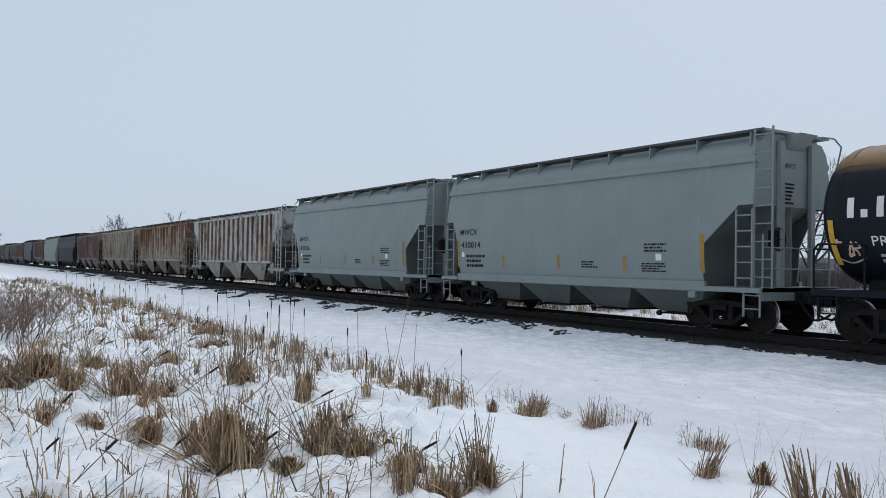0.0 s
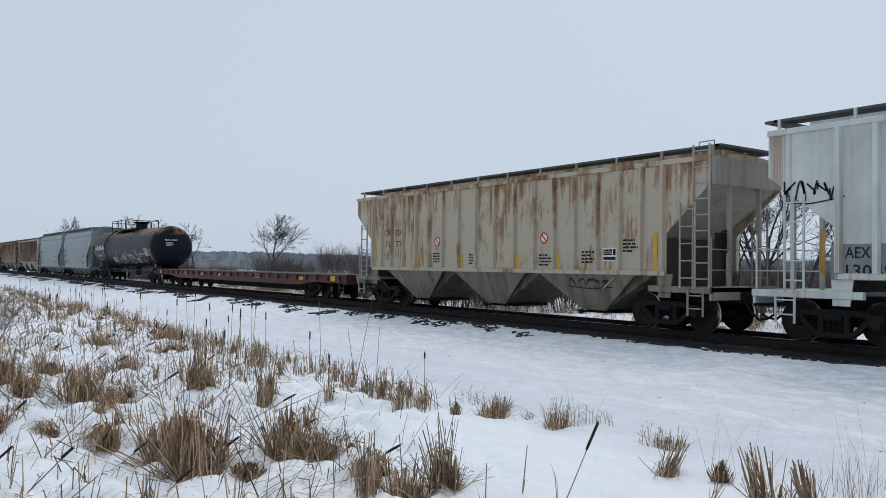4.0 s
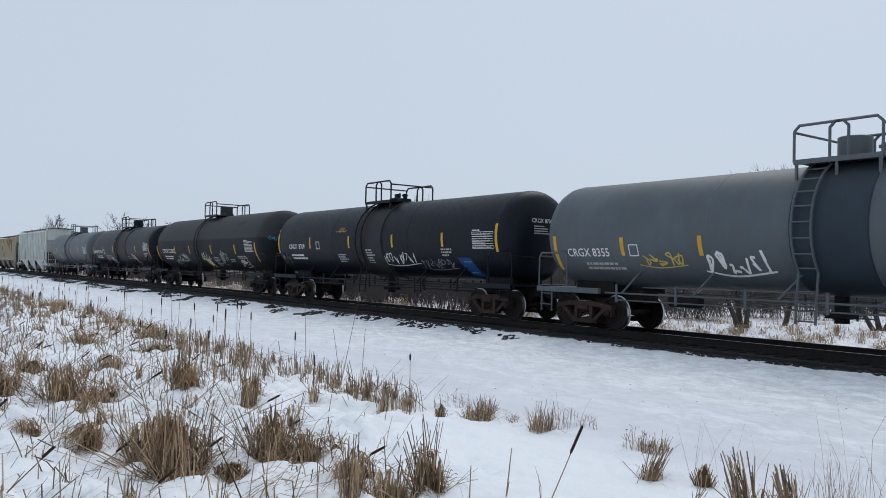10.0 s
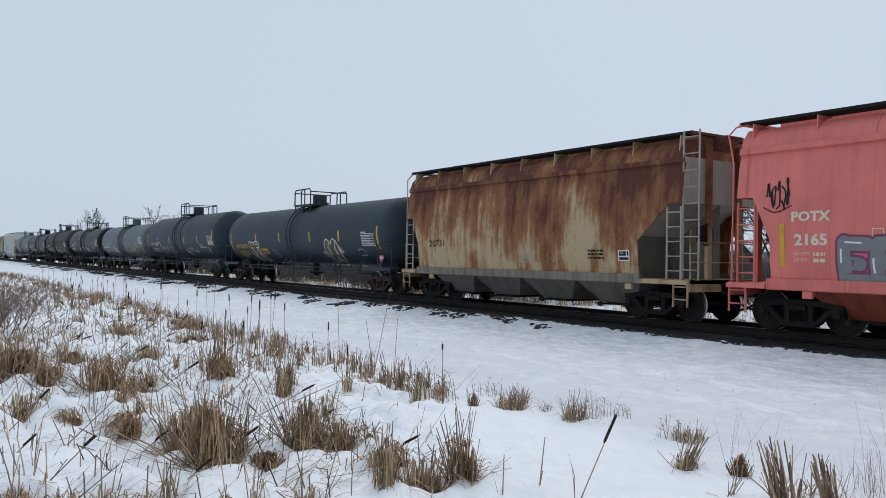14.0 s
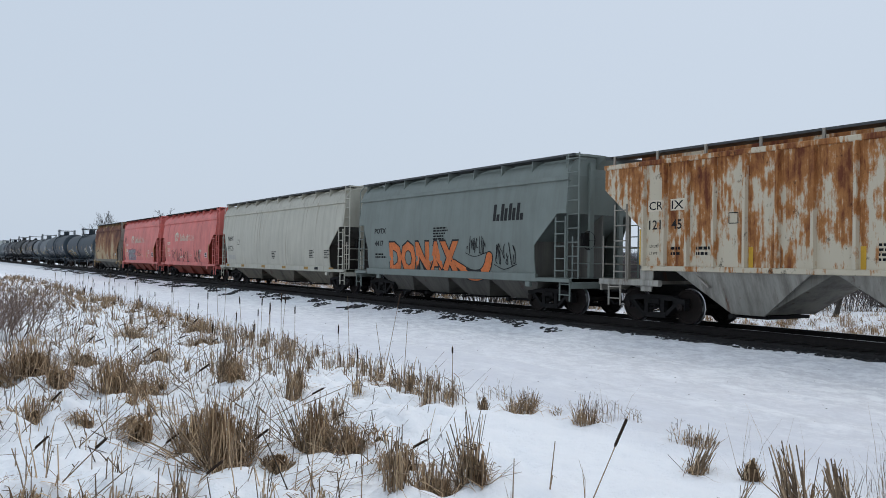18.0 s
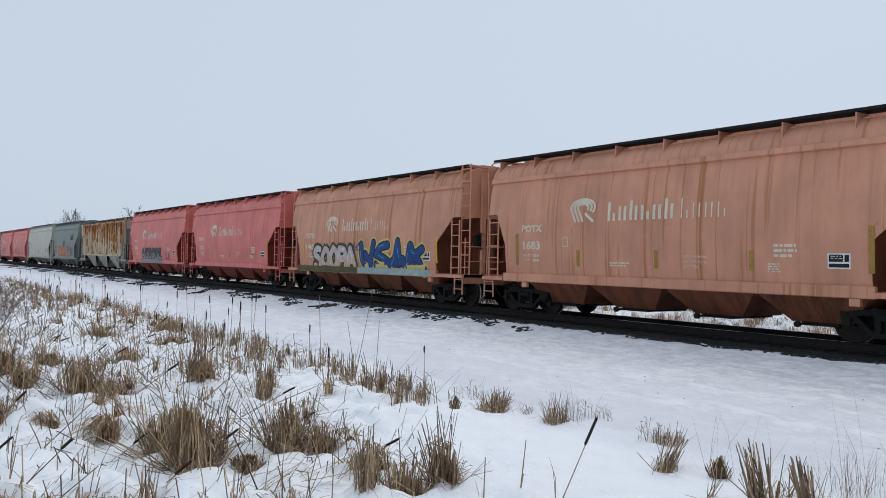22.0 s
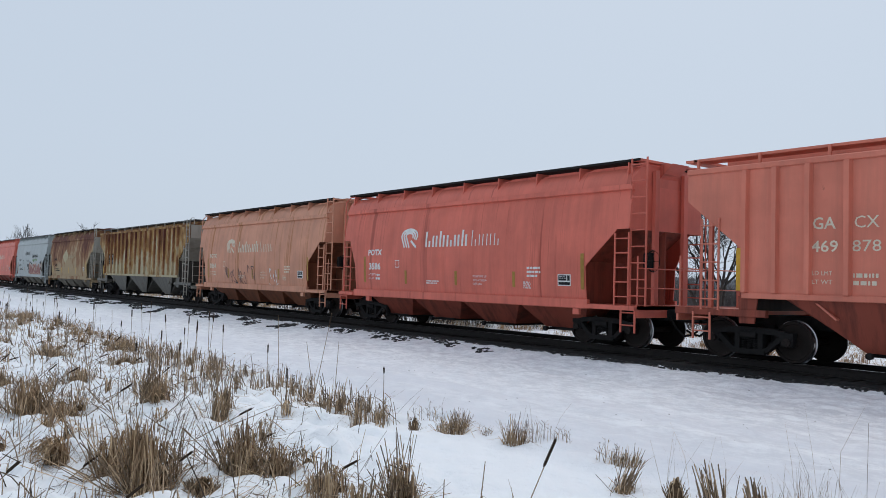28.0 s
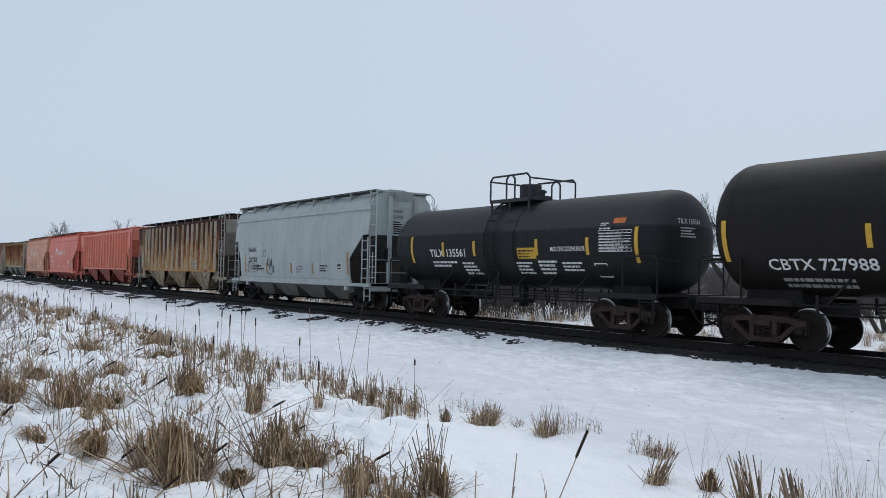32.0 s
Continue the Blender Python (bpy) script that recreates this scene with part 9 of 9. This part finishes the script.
car, sf = take(smooth_hopper("covered_hopper", "grey-green smooth-sided hopper with orange block graffiti", L(22), GREY_SAGE, walk_m=GALV, bay_m=BAYGREY, slope_m=GREY_GREEN, seams=3), 22)
fit_word("POTX", -5.18, 2.67, 0.97, 0.20, BLACK, car, sf, "black reporting mark", 0.035)
fit_word("4417", -5.12, 2.15, 0.74, 0.21, BLACK, car, sf, "black car number", 0.035)
bars(2, -5.1, 1.65, 0.9, 0.24, STEEL, car, sf, 71)
mark_shapes(3.05, 2.92, 1.65, 0.56, 4, 0.14, BLACK, car, sf, "heavy black company mark as shapes", (0, 1, 2, 3))
fit_word("DONAX", -3.95, 1.12, 5.1, 1.12, BLACK, car, sf, "", 0.085, "graffiti_outline")
fit_word("DONAX", -3.90, 1.14, 5.0, 1.08, ORANGE, car, lambda z: sf(z) + 0.004, "orange block graffiti with a black outline", 0.055, "graffiti")
tail = spline([(0.75, 1.45), (1.2, 1.28), (1.8, 1.08), (2.4, 1.12), (2.75, 1.40), (2.9, 1.72)])
for m_, w_, o_ in ((BLACK, 0.42, 0.0095), (ORANGE, 0.34, 0.0125)):
    s = Shape()
    brush(s, tail, w_)
    on_side(s, sf, o_)
    part("graffiti", s, m_, car, "orange graffiti tail" if m_ == ORANGE else "", None, 0)
scrawl(1.61, 1.80, 1.1, 0.65, BLACK, car, sf, 73, 0.035, "black sprayed writing", 8)
scrawl(3.25, 1.40, 1.06, 0.80, BLACK, car, sf, 74, 0.04, "black sprayed writing", 6)
strips(car, sf, (), (), 1.4, 1.4)
bars(5, -0.6, 2.35, 1.1, 0.5, STEEL, car, sf, 75)

car, sf = take(ribbed_hopper("covered_hopper", "white ribbed covered hopper heavily streaked with orange rust", L(23), RUSTWHITE, walk_m=GALV, rib_m=RUSTWHITE, bay_m=BAYWHITE, slope_m=DARKEND, endgap=0.75), 23)
for u, w, tx, num in ((-7.03, 0.46, "CR", "121"), (-6.28, 0.38, "IX", "45")):
    rect(u - 0.04, 2.95, w + 0.08, 0.30, CREAM, car, sf, "pale touch-up patch", "touch_up_patch", 0.004)
    fit_word(tx, u, 2.99, w, 0.22, BLACK, car, sf, "black reporting mark", 0.008)
    fit_word(num, u, 2.48, w * 0.86, 0.24, BLACK, car, sf, "black car number", 0.012)
outline(-4.55, 2.57, 0.25, 0.25, 0.02, BLACK, car, sf)
fit_word("LD LMT", -7.0, 2.00, 0.30, 0.075, BLACK, car, sf)
fit_word("LT WT", -7.0, 1.81, 0.26, 0.075, BLACK, car, sf)
bars(2, -6.3, 1.81, 0.38, 0.27, STEEL, car, sf, 76)
bars(2, -5.5, 1.81, 0.42, 0.27, STEEL, car, sf, 78)
label_board(5.0, 1.62, car, sf, 0.44, 0.34)
strips(car, sf, (-7.36, 7.1), (-4.0, -1.37, 1.53, 4.16), 1.55, 1.52)
bars(4, -1.0, 1.7, 0.5, 0.4, STEEL, car, sf, 77)

# -- potash hoppers
car, sf = take(smooth_hopper("covered_hopper", "pink-red potash hopper with grey block graffiti", L(24), POTASH_PINK, bay_m=BAYRED), 24)
potash_marks(car, sf, "2071", CREAM, OLDYELLOW)
blobs(-3.2, 1.28, 5.1, 0.72, DARKFILL, BLACK, car, sf, 78, 6, "dark grey block graffiti with a black outline", SILVER)
rect(-3.5, 1.0, 5.6, 0.24, SILVER, car, lambda z: 1.605, "grey sprayed band", "graffiti", 0.010)
scrawl(2.7, 1.0, 0.9, 0.9, BLACK, car, sf, 79, 0.035, "black sprayed tag", 4)

car, sf = take(smooth_hopper("covered_hopper", "plain pink-red potash hopper with black-sprayed end", L(25), POTASH_PINK, bay_m=BAYRED), 25)
potash_marks(car, sf, "2274", CREAM, OLDYELLOW)

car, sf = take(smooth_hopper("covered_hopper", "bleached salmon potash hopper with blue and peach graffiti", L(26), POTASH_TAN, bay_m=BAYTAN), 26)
potash_marks(car, sf, "1463", CREAM, YELLOW)
rect(-6.0, 0.98, 5.7, 0.24, OLIVE, car, lambda z: 1.60, "green sprayed band", "graffiti", 0.011)
rect(-0.2, 0.98, 5.2, 0.24, PALEBLUE, car, lambda z: 1.60, "pale blue sprayed band", "graffiti", 0.011)
blobs(-4.3, 1.12, 3.8, 0.95, PINKWHITE, BLACK, car, sf, 80, 5, "peach and white block graffiti with a black outline", PALEFILL, OLIVE, shine=WHITE)
blobs(-0.05, 1.22, 4.6, 0.92, BLUE, BLACK, car, sf, 81, 4, "blue spiky graffiti with a yellow edge", halo=YELPALE, spiky=True, shine=CYAN)
scrawl(-0.6, 1.95, 0.7, 0.3, BLUE, car, sf, 82, 0.05, "dark blue sprayed tag", 4)

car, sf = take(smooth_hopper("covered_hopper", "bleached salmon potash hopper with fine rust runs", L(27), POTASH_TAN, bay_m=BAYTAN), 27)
potash_marks(car, sf, "1683", CREAM, OLDYELLOW)

car, sf = take(smooth_hopper("covered_hopper", "bright red potash hopper with pale lettering", L(28), POTASH, bay_m=BAYRED), 28)
potash_marks(car, sf, "2250", CREAM, OLDYELLOW)

# -- grey fertilizer hopper and a stained pale one
car, sf = take(smooth_hopper("covered_hopper", "grey fertilizer hopper with pink block graffiti", L(29), GREY_LIGHT, walk_m=GALV, bay_m=BAYPALE, slope_m=SOOTSHADE, web_m=SOOTSHADE, seams=4), 29)
nahx_marks(car, sf, "20430", BLACK)
mark_shapes(-2.20, 3.06, 2.07, 0.42, 6, 0.07, BLACK, car, sf, "dark company name as shapes", (0,))
fit_word("Wholesale", -1.43, 2.42, 1.28, 0.20, BLACK, car, sf, "small dark word")
fit_word("GROWING", 1.07, 2.80, 2.30, 0.26, BLACK, car, sf, "bold dark word", 0.04)
fit_word("together", 1.08, 2.46, 2.27, 0.25, GREENWORD, car, sf, "green word", 0.012)
q = random.Random(500)
for k in range(26):
    # black blots sprayed round the piece
    u = q.choice((q.uniform(-1.1, -0.3), q.uniform(-1.0, 0.2), q.uniform(4.8, 5.12), q.uniform(-0.3, 4.9), q.uniform(0.0, 4.9)))
    b = q.uniform(1.25, 2.2) if u < -0.3 or u > 4.9 else q.uniform(2.05, 2.40)
    s, t = Shape(), q.uniform(-0.6, 0.6)
    brush(s, spline([(u, b), (u + 0.10 * math.cos(t), b + 0.10 * math.sin(t)), (u + 0.2 * math.cos(t), b + 0.16 * math.sin(t))], 3), q.uniform(0.12, 0.21))
    on_side(s, sf, 0.0085 + 0.0002 * (k % 8))
    part("graffiti", s, BLACK, car, "black sprayed blot", None, 0)
blobs(-0.4, 1.10, 5.1, 0.92, PINKFILL, PALEFILL, car, sf, 83, 7, "pink block graffiti with a pale outline", spiky=True, shine=SILVER)
strips(car, sf, (-5.46, 5.30), (-2.35, 0.3, 2.9), 1.42, 1.42, OLDYELLOW)
label_board(4.5, 1.6, car, sf, 0.40, 0.30)

car, sf = take(smooth_hopper("covered_hopper", "pale hopper stained with brown rust runs", L(30), RUSTPALE, slope_m=DARKEND, bay_m=BAYPALE, sill_m=RUSTPALE, seams=3), 30)
nahx_marks(car, sf, "20435", STEEL)
patch([(-2.1, 2.80), (-1.15, 3.38), (-0.2, 2.80), (-1.15, 2.22)], GHOST, car, sf, "faded diamond emblem", "brand_emblem")
mark_shapes(-0.10, 2.66, 1.95, 0.30, 8, 0.04, GHOST, car, sf, "faded company name as shapes", (0,))
strips(car, sf, (-5.54, 5.25), (-2.40, -0.10, 2.10), 1.42, 1.41)
label_board(4.41, 1.62, car, sf, 0.40, 0.29)

car, sf = take(ribbed_hopper("covered_hopper", "dark rusty ribbed covered hopper with grimy grey chutes", L(31), RUSTDARK, walk_m=GALV, rib_m=RUSTBOX, bay_m=BAYGREY, slope_m=DARKEND, top=4.68), 31)
for k, (u, tx) in enumerate(((-6.80, "MW"), (-6.0, "CX"))):
    rect(u, 2.15, 0.55, 0.75, STEEL, car, sf, "", "touch_up_patch", 0.004)
    fit_word(tx, u + 0.06, 2.60, 0.42, 0.22, DIM, car, sf, "pale reporting mark on dark patch")
    fit_word(("46", "523")[k], u + 0.06, 2.22, 0.42, 0.22, DIM, car, sf)
strips(car, sf, (), (-7.75, -5.43, -2.81, 2.88, 5.6), 1.5, 1.48, YELLOW, 0.95, 0.60)

# -- the last potash hoppers
car, sf = take(smooth_hopper("covered_hopper", "bleached salmon potash hopper with a thin black tag", L(32), POTASH_TAN, bay_m=BAYTAN), 32)
potash_marks(car, sf, "1864", CREAM, OLDYELLOW)
scrawl(-3.2, 1.1, 3.6, 1.0, DARKFILL, car, sf, 84, 0.03, "thin dark sprayed tag", 7)
scrawl(1.8, 1.2, 0.8, 0.8, WHITE, car, sf, 85, 0.04, "white sprayed tag", 3)

car, sf = take(smooth_hopper("covered_hopper", "bright red potash hopper with white lettering", L(33), POTASH, bay_m=BAYRED), 33)
potash_marks(car, sf, "3586", WHITE, OLDYELLOW)

car, sf = take(ribbed_hopper("covered_hopper", "salmon-red ribbed covered hopper with pale lettering", L(34), SALMON, top=4.66, bay_m=BAYRED, endgap=0.86, post=0.075), 34)
fit_word("GA", -5.67, 2.87, 0.47, 0.24, CREAM, car, sf, "pale reporting mark", 0.012)
fit_word("CX", -4.83, 2.87, 0.47, 0.24, CREAM, car, sf)
fit_word("469", -5.70, 2.40, 0.55, 0.23, CREAM, car, sf, "pale car number", 0.012)
fit_word("878", -4.87, 2.40, 0.55, 0.23, CREAM, car, sf)
fit_word("LD LMT", -5.68, 1.92, 0.42, 0.09, CREAM, car, sf)
fit_word("LT WT", -5.68, 1.74, 0.42, 0.09, CREAM, car, sf)
bars(2, -4.85, 1.73, 0.5, 0.30, CREAM, car, sf, 86)
strips(car, sf, (-7.40, 7.30), (-4.0, -1.37, 1.53, 4.16), 1.56, 1.52)
outline(-3.78, 2.62, 0.24, 0.26, 0.02, CREAM, car, sf)
for k, tx in enumerate(("DO NOT", "HAMMER", "ON CAR")):
    fit_word(tx, -0.28, 2.10 - 0.17 * k, 0.62, 0.12, BLACK, car, sf)
bars(5, 1.72, 1.65, 0.5, 0.55, CREAM, car, sf, 87)
bars(3, 4.32, 1.75, 0.48, 0.32, CREAM, car, sf, 88)
label_board(5.28, 1.83, car, sf, 0.50, 0.30)

car, sf = take(ribbed_hopper("covered_hopper", "ribbed covered hopper covered in orange and black rust", L(35), RUSTDEEP, rib_m=CREAMRIB, bay_m=BAYRUST, slope_m=DARKEND, walk_m=STEEL, top=4.70), 35)
fit_word("AEX", -6.6, 2.75, 0.8, 0.26, STEEL, car, sf, "worn dark reporting mark", 0.012)
fit_word("148", -6.6, 2.30, 0.6, 0.26, STEEL, car, sf)
fit_word("26", -5.75, 2.30, 0.4, 0.26, STEEL, car, sf)
bars(5, -6.6, 1.6, 0.7, 0.4, STEEL, car, sf, 89)
label_board(3.3, 1.62, car, sf, 0.52, 0.36)
bars(4, 0.4, 1.7, 0.5, 0.4, STEEL, car, sf, 90)

car, sf = take(smooth_hopper("covered_hopper", "light grey smooth-sided covered hopper with black tags", L(36), GREY_LIGHT, walk_m=GALV, bay_m=BAYGREY, slope_m=DARKSLOPE, web_m=SOOTSHADE, seams=5), 36)
nahx_marks(car, sf, "20703", BLACK)
strips(car, sf, (-5.49, 5.30), (-2.8, -0.04, 2.14), 1.43, 1.43, OLDYELLOW)
label_board(4.44, 1.62, car, sf, 0.43, 0.30)
scrawl(-2.72, 1.43, 0.85, 0.8, BLACK, car, sf, 91, 0.03, "black sprayed tag", 5)
scrawl(-5.3, 1.5, 1.6, 0.6, BLACK, car, sf, 92, 0.025, "black sprayed tag", 5)
for k, tx in enumerate(("DO NOT OPERATE CAR", "WITH HATCHES OR", "GATES OPEN")):
    fit_word(tx, 0.55, 1.72 - 0.12 * k, 0.75 if k < 2 else 0.42, 0.065, STEEL, car, sf)
bars(3, 2.9, 1.55, 0.7, 0.32, STEEL, car, sf, 93)

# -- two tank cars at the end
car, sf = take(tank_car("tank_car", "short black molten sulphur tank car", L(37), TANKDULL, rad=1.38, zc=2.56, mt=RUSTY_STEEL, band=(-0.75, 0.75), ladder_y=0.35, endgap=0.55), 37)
fit_word("TILX 135561", -3.76, 2.14, 2.03, 0.26, WHITE, car, sf, "white reporting mark and number", 0.012)
bars(2, -3.7, 1.80, 1.7, 0.24, WHITE, car, sf, 94)
rect(0.90, 2.06, 0.82, 0.33, YELLOW, car, sf, "yellow emergency panel", "panel")
bars(3, 0.95, 2.10, 0.72, 0.26, BLACK, car, lambda z: sf(z) + 0.004, 95)
fit_word("MOLTEN SULPHUR/UR", 2.38, 2.27, 1.38, 0.13, WHITE, car, sf, "white cargo name", 0.01)
table_of_text(4.27, 2.24, 1.16, 0.57, car, sf)
rect(4.74, 3.0, 0.42, 0.15, ORANGE, car, sf, "orange label", "sticker")
strips(car, sf, (-4.95, 5.53), (-3.02, -1.29, 1.72, 3.79), 1.93, 2.16)
outline(4.0, 1.55, 0.45, 0.36, 0.03, WHITE, car, sf)
for u, z, w, h in ((-2.0, 1.55, 0.9, 0.45), (0.7, 1.6, 0.9, 0.4), (1.75, 1.6, 0.9, 0.45), (2.75, 1.7, 1.0, 0.3), (4.3, 2.95, 0.35, 0.1)):
    bars(max(2, round(h / 0.1)), u, z, w, h, WHITE, car, sf, int(u * 9) + 120)

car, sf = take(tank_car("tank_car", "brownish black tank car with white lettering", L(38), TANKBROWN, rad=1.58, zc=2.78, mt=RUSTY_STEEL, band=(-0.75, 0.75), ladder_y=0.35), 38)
fit_word("CBTX 727988", -6.09, 1.78, 2.38, 0.24, WHITE, car, sf, "white reporting mark and number", 0.012)
bars(2, -5.9, 1.40, 2.1, 0.26, DIM, car, sf, 96)
strips(car, sf, (-7.13,), (-3.86, -0.9), 1.95, 2.23)


# ---- markings on the ends that face the watcher as the cars draw away ----
def head_face(k, rad, zc, endgap, head=0.70):
    e = L(k) - endgap
    return lambda x, z: -(e - head) - head * max(0.0, 1 - (math.hypot(x, z - zc) / rad) ** 2.63) ** (1 / 2.63)


for k, text, rad, zc, gap_, m in ((7, "PROX 94563", 1.55, 2.76, 0.55, WHITE), (13, "CTCX 722302", 1.60, 2.755, 0.66, WHITE), (14, "CRGX 8709", 1.49, 2.67, 0.55, WHITE),
                                  (15, "CRGX 8355", 1.46, 2.64, 0.62, WHITE), (37, "TILX 135561", 1.38, 2.56, 0.55, WHITE)):
    face = head_face(k, rad, zc, gap_)
    car = CARS[k]
    end_word(text, -0.62, zc + 0.42, 0.86, 0.13, m, car, face, "small white reporting mark on the tank head")
    end_bars(4, -0.55, zc + 0.06, 0.66, 0.30, DIM, car, face, k)
# a blue tag on one tank head
r, s = random.Random(601), Shape()
for j in range(7):
    ribbon(s, spline([(-1.25 + 0.17 * j + r.uniform(0, 0.2), 2.78 + 0.26 * r.random()) for _ in range(5)]), 0.026)
face = head_face(13, 1.60, 2.755, 0.66)
s.v = [(p[0], face(p[0], p[1]) - 0.014, p[1]) for p in s.v]
part("graffiti", s, CYAN, CARS[13], "light blue sprayed tag on the tank head", None, 0)
for k, marks in ((5, ("MWCX",)), (6, ("MWCX",)), (29, ("NAHX", "20430")), (30, ("NAHX", "20435")), (36, ("NAHX", "20703"))):
    car, e = CARS[k], L(k) - 0.80
    face = lambda x, z: -e - 0.022
    for j, text in enumerate(marks):
        end_word(text, -0.42, 3.98 - 0.24 * j, 0.46, 0.13, BLACK, car, face, "black reporting mark on the end sheet")
    end_bars(6, -0.42, 3.12, 0.44, 0.55, STEEL, car, face, k)


# ---- movement ----
def motions():
    r, step = 0.457, 1 / FPS
    for car, sets, y in TRAIN:
        walk(car, [(0, pose(0, y, 0)), (32, pose(0, y + SPEED * 32, 0))])
        # the wheels roll while their car is near enough to show it
        t0, t1 = max(0, (-16 - y) / SPEED), min(32, (48 - y) / SPEED)
        if t1 <= t0:
            continue
        n0, n1 = math.ceil(t0 * FPS), math.floor(t1 * FPS)
        for w in sets:
            o = w.location.y
            rows = [(n * step, pose(0, o, 0.457, -math.degrees(SPEED * n * step / r) % 360)) for n in range(n0, n1 + 1)]
            if n0 > 0:
                rows.insert(0, (0, rows[0][1]))
            if n1 < 32 * FPS:
                rows.append((32, rows[-1][1]))
            walk(w, rows)


motions()
